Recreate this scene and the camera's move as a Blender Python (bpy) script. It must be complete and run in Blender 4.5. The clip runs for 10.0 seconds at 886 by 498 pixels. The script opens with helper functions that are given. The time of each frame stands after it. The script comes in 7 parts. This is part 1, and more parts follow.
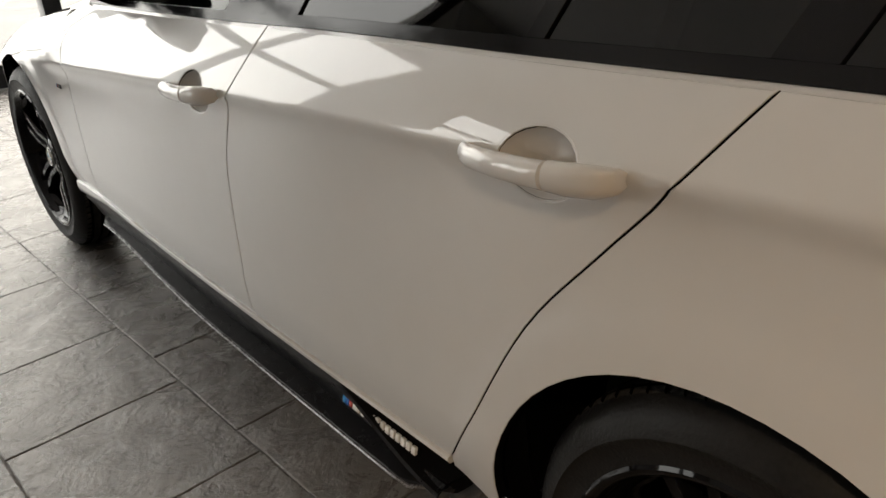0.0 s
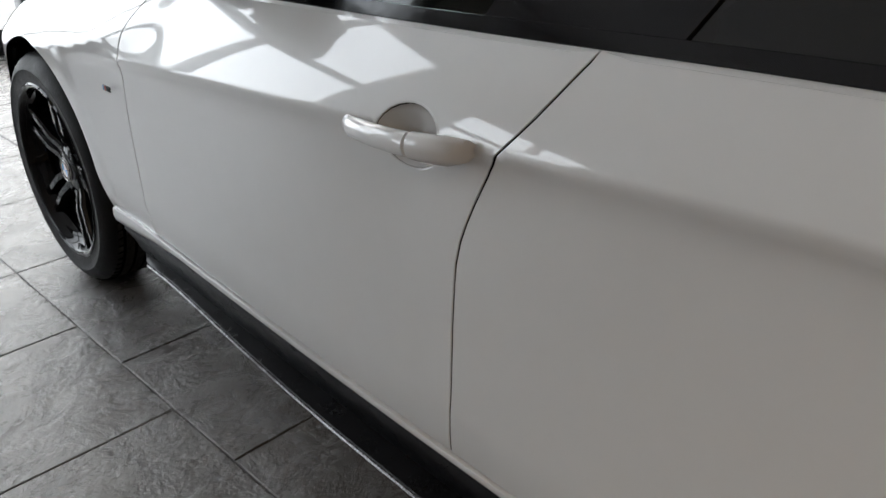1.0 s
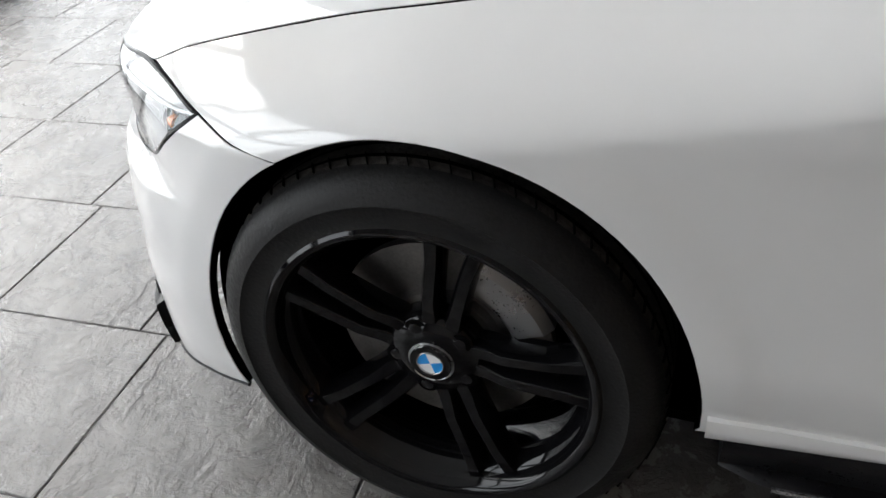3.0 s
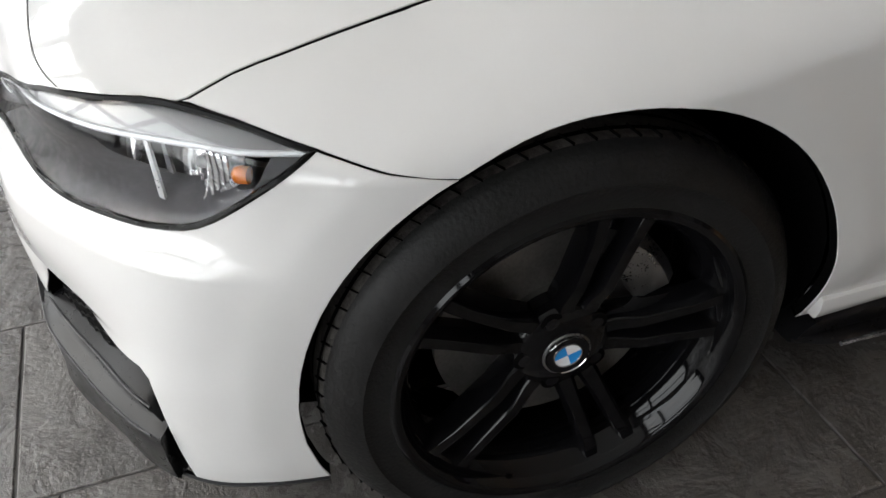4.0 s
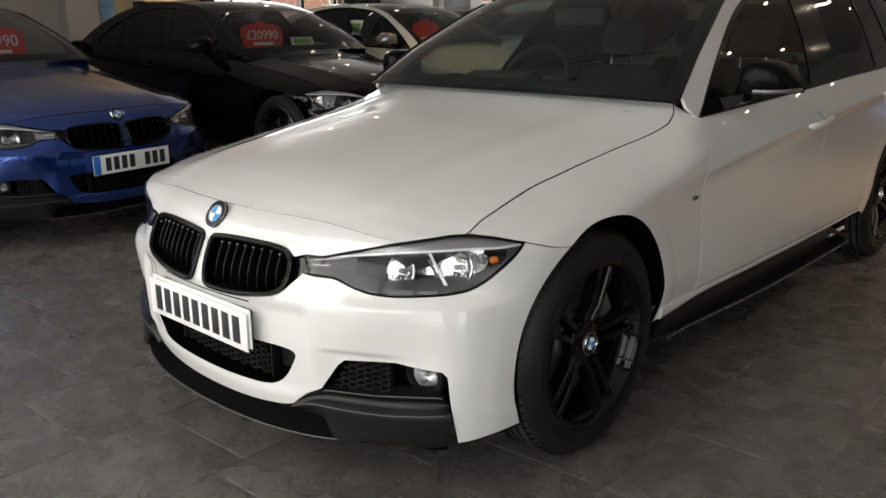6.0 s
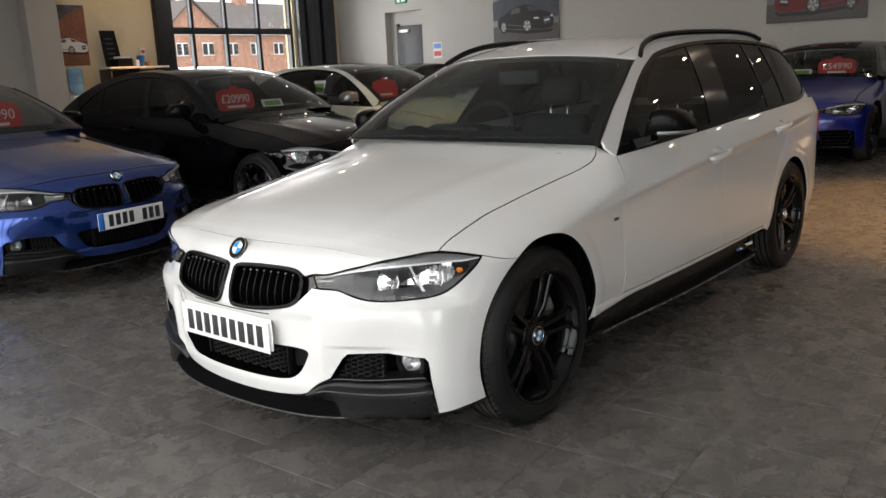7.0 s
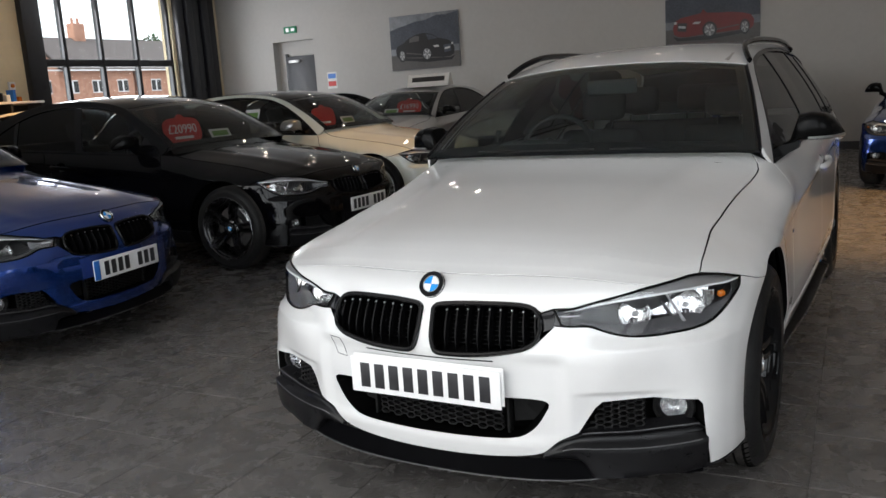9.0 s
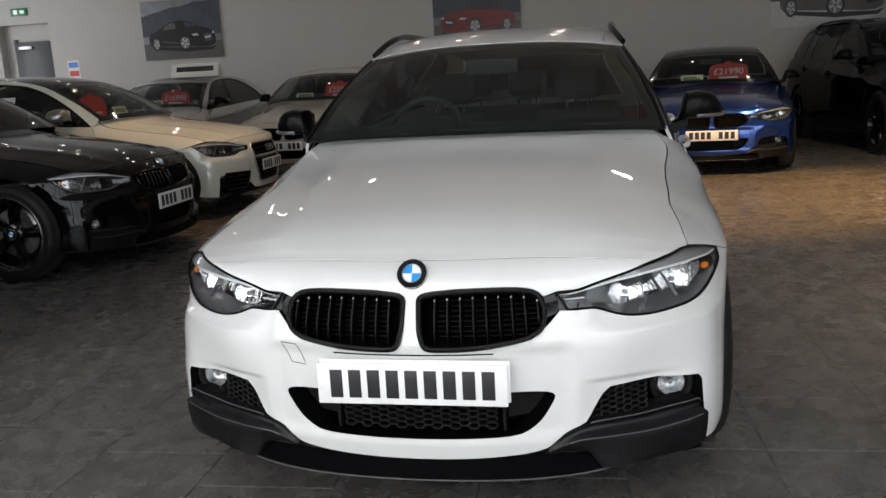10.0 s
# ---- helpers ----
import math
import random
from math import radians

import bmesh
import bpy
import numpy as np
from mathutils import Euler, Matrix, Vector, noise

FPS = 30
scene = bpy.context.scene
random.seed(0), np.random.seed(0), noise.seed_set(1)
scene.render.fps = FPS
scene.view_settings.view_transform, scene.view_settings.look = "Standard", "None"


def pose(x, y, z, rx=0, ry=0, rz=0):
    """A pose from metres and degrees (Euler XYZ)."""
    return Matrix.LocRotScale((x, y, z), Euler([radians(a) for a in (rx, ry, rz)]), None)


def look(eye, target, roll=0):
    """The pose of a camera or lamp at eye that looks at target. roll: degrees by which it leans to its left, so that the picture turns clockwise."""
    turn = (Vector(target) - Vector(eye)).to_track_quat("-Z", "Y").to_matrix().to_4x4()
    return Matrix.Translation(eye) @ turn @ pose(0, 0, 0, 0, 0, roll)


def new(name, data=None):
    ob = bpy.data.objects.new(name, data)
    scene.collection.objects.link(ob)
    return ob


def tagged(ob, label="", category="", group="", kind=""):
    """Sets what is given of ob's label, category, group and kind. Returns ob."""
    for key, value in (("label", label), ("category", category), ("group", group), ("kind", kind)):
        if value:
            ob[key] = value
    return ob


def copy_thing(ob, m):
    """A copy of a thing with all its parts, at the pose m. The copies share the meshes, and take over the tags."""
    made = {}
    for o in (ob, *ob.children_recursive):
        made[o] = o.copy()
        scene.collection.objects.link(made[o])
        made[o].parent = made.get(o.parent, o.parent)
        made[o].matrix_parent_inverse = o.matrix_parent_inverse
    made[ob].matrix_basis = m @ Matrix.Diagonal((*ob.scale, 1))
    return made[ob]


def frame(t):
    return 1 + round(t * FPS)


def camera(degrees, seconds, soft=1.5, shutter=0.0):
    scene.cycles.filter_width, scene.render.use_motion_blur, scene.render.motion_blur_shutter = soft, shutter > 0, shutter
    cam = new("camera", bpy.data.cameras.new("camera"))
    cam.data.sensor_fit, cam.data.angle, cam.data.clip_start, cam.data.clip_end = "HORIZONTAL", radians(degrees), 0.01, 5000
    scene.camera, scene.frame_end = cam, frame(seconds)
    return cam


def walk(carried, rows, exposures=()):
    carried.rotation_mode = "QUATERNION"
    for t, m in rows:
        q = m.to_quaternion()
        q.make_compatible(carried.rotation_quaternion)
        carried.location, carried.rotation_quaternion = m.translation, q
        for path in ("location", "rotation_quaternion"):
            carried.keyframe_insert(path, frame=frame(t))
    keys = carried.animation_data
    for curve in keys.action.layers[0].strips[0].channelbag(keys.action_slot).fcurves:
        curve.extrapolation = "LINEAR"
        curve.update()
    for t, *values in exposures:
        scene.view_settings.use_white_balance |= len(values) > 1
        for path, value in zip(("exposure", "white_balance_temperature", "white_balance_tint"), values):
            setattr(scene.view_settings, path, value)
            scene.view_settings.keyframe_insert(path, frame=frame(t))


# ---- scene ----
cam = camera(56.5, 10.0)
PATH = [
    (0, (1.485, 3.081, 1.193), (0.38, 1.652, 0.335), -4.8),
    (0.5, (1.487, 2.752, 1.159), (0.357, 1.373, 0.252), -2.2),
    (1, (1.512, 2.302, 1.159), (0.307, 0.984, 0.259), -0.8),
    (1.5, (1.512, 1.692, 1.17), (0.374, 0.404, 0.147), -3.7),
    (2, (1.608, 1.273, 1.163), (0.412, 0.041, 0.137), -7.0),
    (3.5, (1.606, -0.078, 1.134), (0.027, -0.153, -0.092), -1.7),
    (4, (1.516, -0.398, 1.113), (0.01, 0.069, -0.117), -0.6),
    (4.5, (1.41, -0.732, 1.098), (0.051, 0.12, -0.096), -3.9),
    (5, (1.502, -1.14, 1.169), (0.233, 0.082, 0.222), -2.5),
    (5.5, (1.775, -1.535, 1.201), (0.461, -0.185, 0.529), -0.8),
    (6.8, (2.336, -2.373, 1.286), (1.084, -0.879, 0.839), -2.1),
    (7, (2.403, -2.425, 1.293), (1.152, -0.925, 0.867), -2.6),
    (7.5, (2.403, -2.501, 1.301), (1.172, -0.977, 0.898), -3.0),
    (8, (2.124, -2.579, 1.272), (0.979, -0.985, 0.888), -3.3),
    (8.5, (1.637, -2.741, 1.259), (0.573, -1.085, 0.907), -5.3),
    (9, (1.192, -2.729, 1.249), (0.231, -1.014, 0.882), -3.7),
    (9.5, (0.806, -2.727, 1.232), (0.312, -0.832, 0.825), -1.6),
    (10, (0.49, -2.716, 1.202), (0.108, -0.796, 0.793), -3.1),
]
EXPOSURE = [(0, .24, 7050, 13), (1, .38, 6200, 12), (2, .14, 6300, 13), (2.6, .36, 6300, 13), (3.5, .82, 6400, 13), (4, .48, 6500, 13), (4.5, .30, 6650, 13), (5, -.01, 6850, 13),
            (5.5, -.14, 6850, 13), (6.3, .08, 6750, 13), (7, .26, 6600, 13), (8, .20, 6500, 13), (9, -.02, 6300, 13), (9.5, -.15, 6300, 13), (10, -.13, 6300, 13)]
walk(cam, [(t, look(eye, target, roll)) for t, eye, target, roll in PATH], EXPOSURE)


# ---------------------------------------------------------------- daylight and lamps
SUN_UP, SUN_TURN = radians(38), radians(200)
world = bpy.data.worlds.new("sky")
scene.world = world
world.use_nodes = True
wn = world.node_tree
sky = wn.nodes.new("ShaderNodeTexSky")
sky.sky_type, sky.sun_disc = "NISHITA", False
sky.sun_elevation, sky.sun_rotation = SUN_UP, SUN_TURN
sky.air_density, sky.dust_density = 1.0, 6.0
cloud = wn.nodes.new("ShaderNodeMix")
cloud.data_type = "RGBA"
cloud.inputs["Factor"].default_value = .75
cloud.inputs["B"].default_value = (11.0, 11.2, 11.5, 1)
wn.links.new(sky.outputs[0], cloud.inputs["A"])
wn.links.new(cloud.outputs["Result"], wn.nodes["Background"].inputs["Color"])
wn.nodes["Background"].inputs["Strength"].default_value = .225


def lamp(name, kind, place, energy, color=(1, 1, 1), **more):
    d = bpy.data.lights.new(name, kind)
    d.energy, d.color = energy, color
    for k, v in more.items():
        if k == "size":
            d.shadow_soft_size = v
        elif k == "area":
            d.shape, d.size, d.size_y = "RECTANGLE", v[0], v[1]
        elif k == "angle":
            d.angle = v
        elif k == "cone":
            d.spot_size, d.spot_blend = v, .6
    ob = new(name, d)
    ob.matrix_basis = place
    return ob


lamp("overcast_sun", "SUN", look((0, 0, 10), (2.3, 6.3, 0)), 1.5, (1, .97, .93), angle=radians(15))
# sky light in the opening of the glass front
lamp("window_light", "AREA", look((-1.71, -3.34, 1.86), (-1.71, 5, 1.86)), 172, (.97, .98, 1.0), area=(10.88, 3.36))
lamp("window_light", "AREA", look((6.15, -3.34, 1.55), (6.15, 5, 1.55)), 48, (.97, .98, 1.0), area=(2.7, 2.8))
# daylight in the opening of the window in the left wall
lamp("side_window_light", "AREA", look((-12.62, 8.87, 2.0), (0, 8.87, 1.6)), 150, (.96, .98, 1.0), area=(3.1, 2.6))
SPOTS = [(3.3, 4.8, 300), (1.6, 5.1, 800), (3.8, 4.9, 640), (-10.9, 6.0, 650), (-6.0, 6.4, 160), (-3.2, 4.9, 150), (-7.5, 3.2, 150)]
for sx_, sy_, watt in SPOTS:
    lamp("spot_light", "SPOT", look((sx_, sy_, 3.60), (sx_, sy_ + .05, 0)), watt, (1, .76, .50) if watt in (300,) else (1, .54, .18), size=.09, cone=radians(118 if watt in (300,) else 70))


# ---------------------------------------------------------------- materials
def mat(name, color, rough=.5, metal=0.0, coat=0.0, vary=.0, scale=8.0, bump=.0, bump_scale=60.0, rough_vary=.0, spec=.5, tint=None, ior=1.5):
    """A Principled material whose colour and gloss wander at two scales."""
    m = bpy.data.materials.new(name)
    m.use_nodes = True
    nt = m.node_tree
    b = nt.nodes["Principled BSDF"]
    b.inputs["Base Color"].default_value = (*color, 1)
    b.inputs["Roughness"].default_value = rough
    b.inputs["Metallic"].default_value = metal
    b.inputs["Specular IOR Level"].default_value = spec
    b.inputs["IOR"].default_value = ior
    b.inputs["Coat Weight"].default_value = coat
    b.inputs["Coat Roughness"].default_value = .015
    b.inputs["Coat IOR"].default_value = 1.6
    co = nt.nodes.new("ShaderNodeTexCoord")
    if vary or rough_vary:
        n1 = nt.nodes.new("ShaderNodeTexNoise")
        n1.inputs["Scale"].default_value, n1.inputs["Detail"].default_value = scale, 5
        n2 = nt.nodes.new("ShaderNodeTexNoise")
        n2.inputs["Scale"].default_value, n2.inputs["Detail"].default_value = scale * 9, 4
        ad = nt.nodes.new("ShaderNodeMath")
        ad.operation = "ADD"
        for n in (n1, n2):
            nt.links.new(co.outputs["Object"], n.inputs["Vector"])
        nt.links.new(n1.outputs["Fac"], ad.inputs[0])
        nt.links.new(n2.outputs["Fac"], ad.inputs[1])
        if vary:
            r = nt.nodes.new("ShaderNodeMapRange")
            r.inputs["From Min"].default_value, r.inputs["From Max"].default_value = .7, 1.3
            mx = nt.nodes.new("ShaderNodeMix")
            mx.data_type = "RGBA"
            t = tint or color
            mx.inputs["A"].default_value = (*[max(0, c * (1 - vary)) for c in color], 1)
            mx.inputs["B"].default_value = (*[min(1, c * (1 + vary)) for c in t], 1)
            nt.links.new(ad.outputs[0], r.inputs["Value"])
            nt.links.new(r.outputs[0], mx.inputs["Factor"])
            nt.links.new(mx.outputs["Result"], b.inputs["Base Color"])
        if rough_vary:
            r = nt.nodes.new("ShaderNodeMapRange")
            r.inputs["From Min"].default_value, r.inputs["From Max"].default_value = .7, 1.3
            r.inputs["To Min"].default_value, r.inputs["To Max"].default_value = max(.02, rough - rough_vary), rough + rough_vary
            nt.links.new(ad.outputs[0], r.inputs["Value"])
            nt.links.new(r.outputs[0], b.inputs["Roughness"])
    if bump:
        n3 = nt.nodes.new("ShaderNodeTexNoise")
        n3.inputs["Scale"].default_value, n3.inputs["Detail"].default_value = bump_scale, 6
        bp = nt.nodes.new("ShaderNodeBump")
        bp.inputs["Strength"].default_value, bp.inputs["Distance"].default_value = bump, .01
        nt.links.new(co.outputs["Object"], n3.inputs["Vector"])
        nt.links.new(n3.outputs["Fac"], bp.inputs["Height"])
        nt.links.new(bp.outputs["Normal"], b.inputs["Normal"])
    return m


def glass(name, tint, gloss=.02, back=.06):
    """Thin tinted glass: what lies behind shows through, and the surface mirrors more at a flat angle."""
    m = bpy.data.materials.new(name)
    m.use_nodes = True
    nt = m.node_tree
    nt.nodes.remove(nt.nodes["Principled BSDF"])
    out = nt.nodes["Material Output"]
    tr, gl, mx, fr, pw, ma = (nt.nodes.new("ShaderNode" + k) for k in ("BsdfTransparent", "BsdfGlossy", "MixShader", "LayerWeight", "Math", "Math"))
    tr.inputs["Color"].default_value = (*tint, 1)
    gl.inputs["Roughness"].default_value = gloss
    fr.inputs["Blend"].default_value = .5
    pw.operation, ma.operation = "POWER", "MULTIPLY_ADD"
    pw.inputs[1].default_value = 5
    ma.inputs[1].default_value, ma.inputs[2].default_value = 1 - back, back
    nt.links.new(fr.outputs["Facing"], pw.inputs[0])
    nt.links.new(pw.outputs[0], ma.inputs[0])
    nt.links.new(ma.outputs[0], mx.inputs[0])
    nt.links.new(tr.outputs[0], mx.inputs[1])
    nt.links.new(gl.outputs[0], mx.inputs[2])
    nt.links.new(mx.outputs[0], out.inputs["Surface"])
    return m


def glow(name, color, strength):
    m = bpy.data.materials.new(name)
    m.use_nodes = True
    b = m.node_tree.nodes["Principled BSDF"]
    b.inputs["Base Color"].default_value = (*color, 1)
    b.inputs["Emission Color"].default_value = (*color, 1)
    b.inputs["Emission Strength"].default_value = strength
    return m


PAINT_WHITE = mat("paint_white", (.70, .70, .69), .30, coat=1, vary=.012, scale=2)
PAINT_BLUE = mat("paint_blue", (.008, .050, .28), .19, metal=.8, coat=1, vary=.12, scale=260)
PAINT_DEEP_BLUE = mat("paint_deep_blue", (.010, .020, .24), .30, metal=.35, coat=1, vary=.12, scale=260)
PAINT_BLACK = mat("paint_black", (.002, .002, .0024), .05, spec=.27, vary=.1, scale=200)
PAINT_CREAM = mat("paint_ivory", (.70, .72, .63), .32, coat=1, vary=.012, scale=2)
PAINT_SILVER = mat("paint_silver", (.50, .50, .50), .34, metal=.5, coat=1, vary=.06, scale=260)
PAINT_BEIGE = mat("paint_beige", (.46, .42, .36), .34, metal=.4, coat=1, vary=.06, scale=260)
GRILLE_BLACK = mat("grille_black", (.0035, .0035, .0038), .24, spec=.3, ior=1.25, vary=.2, scale=20)
GLOSS_BLACK = mat("gloss_black", (.005, .005, .006), .12, spec=.35, rough_vary=.05, scale=5)
SLAT_BLACK = mat("slat_black", (.004, .004, .004), .2, spec=.5, ior=1.2, vary=.1, scale=20)
SATIN_BLACK = mat("satin_black", (.0055, .0055, .0065), .33, spec=.5, ior=1.31, vary=.15, scale=30, rough_vary=.08)
RUBBER = mat("tyre_rubber", (.012, .012, .012), .5, spec=.5, ior=1.27, vary=.3, scale=20, rough_vary=.12, bump=.15, bump_scale=180)
RUBBER_TREAD = mat("tyre_tread", (.040, .037, .034), .85, spec=.2, vary=.6, scale=9, bump=.3, bump_scale=150)
PLASTIC = mat("black_plastic", (.010, .010, .010), .5, spec=.5, ior=1.25, vary=.2, scale=40, bump=.05, bump_scale=400)
# near-black for black liners, and for shade of gaps, grooves and cavities as colour
VOID = mat("shade_black", (.003, .003, .003), .9, vary=.2, scale=10, spec=.2, ior=1.1)
CHROME = mat("chrome", (.80, .80, .80), .06, metal=1, rough_vary=.03)
BRUSHED = mat("brushed_metal", (.42, .42, .42), .32, metal=1, rough_vary=.08, scale=30)
STEEL = mat("disc_steel", (.22, .21, .20), .42, metal=.9, vary=.2, scale=25, rough_vary=.1)
SPLITTER_BLACK = mat("splitter_black", (.0022, .0022, .0026), .45, spec=.5, ior=1.07, vary=.2, scale=24, rough_vary=.06)
CORNER_SATIN = mat("corner_satin", (.0055, .0055, .0062), .32, spec=.5, ior=1.34, vary=.1, scale=30, rough_vary=.06)
# grey for splitter edge highlights put in as colour, and the tow cover's outline
GREY_LINE = mat("grey_line", (.065, .065, .068), .42, spec=.4, vary=.4, scale=30, rough_vary=.1)
WHEEL_GREY = mat("wheel_grey", (.11, .11, .115), .25, metal=1, rough_vary=.08, scale=12)
WHEEL_BLACK = mat("wheel_black", (.0035, .0035, .004), .06, spec=.5, ior=1.34, rough_vary=.02, scale=6)
EDGE_GLINT = mat("edge_glint", (.20, .20, .205), .26, metal=.6, vary=.3, scale=30, rough_vary=.08)
LAMP_FLUTE = mat("lamp_flute", (.62, .62, .62), .22, metal=1, rough_vary=.08, scale=40, bump=.6, bump_scale=50)
LAMP_DARK = mat("lamp_bezel_dark", (.045, .045, .048), .35, vary=.12, scale=30)
LAMP_CHROME = mat("lamp_chrome", (.86, .86, .86), .16, metal=1, rough_vary=.05, scale=25, bump=.6, bump_scale=34)
LAMP_GREY = mat("lamp_bezel", (.095, .095, .10), .24, vary=.1, scale=20)
LAMP_LIGHT = mat("lamp_eyebrow", (.30, .30, .30), .28, metal=.45, vary=.05, scale=20)
AMBER = mat("amber_lens", (.62, .17, .02), .12, vary=.1, scale=60)
BLUE_ENAMEL = mat("blue_enamel", (.02, .28, .72), .15, coat=.6, vary=.03)
WHITE_ENAMEL = mat("white_enamel", (.82, .84, .85), .2, coat=.6, vary=.02)
RED_ENAMEL = mat("red_enamel", (.42, .04, .04), .2, coat=.5, vary=.03)
PLATE_WHITE = mat("plate_white", (.84, .84, .83), .35, vary=.03, scale=14)
PLATE_BLUE = mat("plate_blue", (.03, .18, .62), .35, vary=.05, scale=14)
INK = mat("plate_ink", (.02, .02, .022), .4, vary=.1, scale=40)
SEAT = mat("seat_cloth", (.030, .030, .032), .75, vary=.25, scale=30, bump=.2, bump_scale=300)
TRIM_GREY = mat("cabin_trim", (.024, .024, .026), .6, vary=.2, scale=24, bump=.1, bump_scale=300)
LINING = mat("roof_lining", (.30, .29, .27), .9, vary=.1, scale=60)
GLASS_SCREEN = glass("screen_glass", (.70, .74, .73))
GLASS_SCREEN_DARK = glass("dim_screen_glass", (.47, .57, .55))
MIRROR_GLASS = mat("mirror_glass", (.35, .36, .37), .03, metal=1, rough_vary=.01)
GLASS_SIDE = glass("side_glass", (.48, .52, .51))
GLASS_DARK = glass("privacy_glass", (.035, .037, .04))
GLASS_LAMP = glass("lamp_glass", (.94, .95, .96), .02, .045)
GLASS_ROOM = glass("window_glass", (.96, .98, .97), .01, .04)
TAIL_RED = mat("tail_lens", (.35, .01, .01), .12, coat=.6, vary=.1, scale=40)


# ---------------------------------------------------------------- building blocks
from mathutils.geometry import delaunay_2d_cdt


def link(name, me, material, parent=None, label="", place=None):
    for m in (material if isinstance(material, (list, tuple)) else [material]):
        me.materials.append(m)
    ob = new(name, me)
    if parent is not None:
        ob.parent = parent
    if place is not None:
        ob.matrix_basis = place
    if label:
        ob["label"] = label
    return ob


def part(name, bm, material, parent=None, label="", place=None, soft=True, angle=40):
    """One bmesh as one mesh object under a thing or a part."""
    me = bpy.data.meshes.new(name)
    bmesh.ops.recalc_face_normals(bm, faces=bm.faces)
    if soft:
        for f in bm.faces:
            f.smooth = True
        for e in bm.edges:
            if len(e.link_faces) == 2 and e.calc_face_angle(0) > radians(angle):
                e.smooth = False
    bm.to_mesh(me)
    bm.free()
    return link(name, me, material, parent, label, place)


def thing(name, label, category, place=None, group="", kind=""):
    ob = new(name)
    ob.empty_display_size = .1
    if place is not None:
        ob.matrix_basis = place
    return tagged(ob, label, category, group, kind)


def block(bm, x0, y0, z0, x1, y1, z1, bevel=0.0, m=None, seg=2):
    """A box, its edges rounded, added to bm."""
    made = bmesh.ops.create_cube(bm, size=1)["verts"]
    for v in made:
        v.co = Vector(((x0 + x1) / 2 + v.co.x * (x1 - x0), (y0 + y1) / 2 + v.co.y * (y1 - y0), (z0 + z1) / 2 + v.co.z * (z1 - z0)))
    if bevel:
        edges = list({e for v in made for e in v.link_edges})
        got = bmesh.ops.bevel(bm, geom=edges, offset=bevel, segments=seg, profile=.5, affect="EDGES")
        made = list({v for f in got["faces"] for v in f.verts} | {v for v in made if v.is_valid})
    if m is not None:
        bmesh.ops.transform(bm, matrix=m, verts=made)
    return bm


def revolve(bm, profile, steps=48, axis="x", m=None, closed=False):
    """(radius, along) points turned round an axis through the origin."""
    rings = []
    for r, a in profile:
        ring = []
        for i in range(steps):
            c, s = math.cos(2 * math.pi * i / steps), math.sin(2 * math.pi * i / steps)
            co = {"x": (a, r * c, r * s), "y": (r * c, a, r * s), "z": (r * c, r * s, a)}[axis]
            ring.append(bm.verts.new(m @ Vector(co) if m is not None else co))
        rings.append(ring)
    pairs = list(zip(rings, rings[1:])) + ([(rings[-1], rings[0])] if closed else [])
    for p, q in pairs:
        for i in range(steps):
            bm.faces.new((p[i], p[(i + 1) % steps], q[(i + 1) % steps], q[i]))
    if not closed:
        for ring, (r, a) in ((rings[0], profile[0]), (rings[-1], profile[-1])):
            if r < .02:
                bm.faces.new(ring)
    return bm


def tube(bm, points, radius, sides=8, closed=False, squash=1.0):
    """A round bar along points."""
    pts = [Vector(p) for p in points]
    n = len(pts)
    rings = []
    for i, p in enumerate(pts):
        a = pts[(i - 1) % n] if closed or i else pts[i]
        b = pts[(i + 1) % n] if closed or i < n - 1 else pts[i]
        d = (b - a).normalized()
        side = d.cross(Vector((0, 0, 1)))
        if side.length < .1:
            side = d.cross(Vector((0, 1, 0)))
        side.normalize()
        up = side.cross(d)
        r = radius(i / max(1, n - 1)) if callable(radius) else radius
        rings.append([bm.verts.new(p + side * r * math.cos(2 * math.pi * k / sides) + up * r * squash * math.sin(2 * math.pi * k / sides)) for k in range(sides)])
    for i in range(n if closed else n - 1):
        p, q = rings[i], rings[(i + 1) % n]
        for k in range(sides):
            bm.faces.new((p[k], p[(k + 1) % sides], q[(k + 1) % sides], q[k]))
    if not closed:
        bm.faces.new(rings[0][::-1])
        bm.faces.new(rings[-1])
    return bm


def loft(bm, rings, caps=True, closed_ring=True):
    """Faces between rings of equally many points."""
    vs = [[bm.verts.new(p) for p in ring] for ring in rings]
    n = len(vs[0])
    for p, q in zip(vs, vs[1:]):
        for k in range(n if closed_ring else n - 1):
            bm.faces.new((p[k], p[(k + 1) % n], q[(k + 1) % n], q[k]))
    if caps:
        bm.faces.new(vs[0][::-1])
        bm.faces.new(vs[-1])
    return bm


def dense(poly, step):
    """A closed outline with points no further apart than step."""
    p = np.array(poly, float)
    out = []
    for a, b in zip(p, np.roll(p, -1, axis=0)):
        d = np.hypot(*(b - a))
        if d < 1e-5:
            continue
        n = max(1, int(math.ceil(d / step)))
        for k in range(n):
            out.append(a + (b - a) * k / n)
    out = np.array(out)
    keep = np.hypot(*(out - np.roll(out, 1, axis=0)).T) > 1e-5
    return out[keep]


def area(p):
    return .5 * float(np.sum(p[:, 0] * np.roll(p[:, 1], -1) - np.roll(p[:, 0], -1) * p[:, 1]))


def shrink(p, g):
    """An outline drawn in by g."""
    d = np.roll(p, -1, axis=0) - np.roll(p, 1, axis=0)
    n = np.stack([-d[:, 1], d[:, 0]], 1) / np.maximum(np.hypot(*d.T), 1e-9)[:, None]
    return p + n * g * (1 if area(p) > 0 else -1)


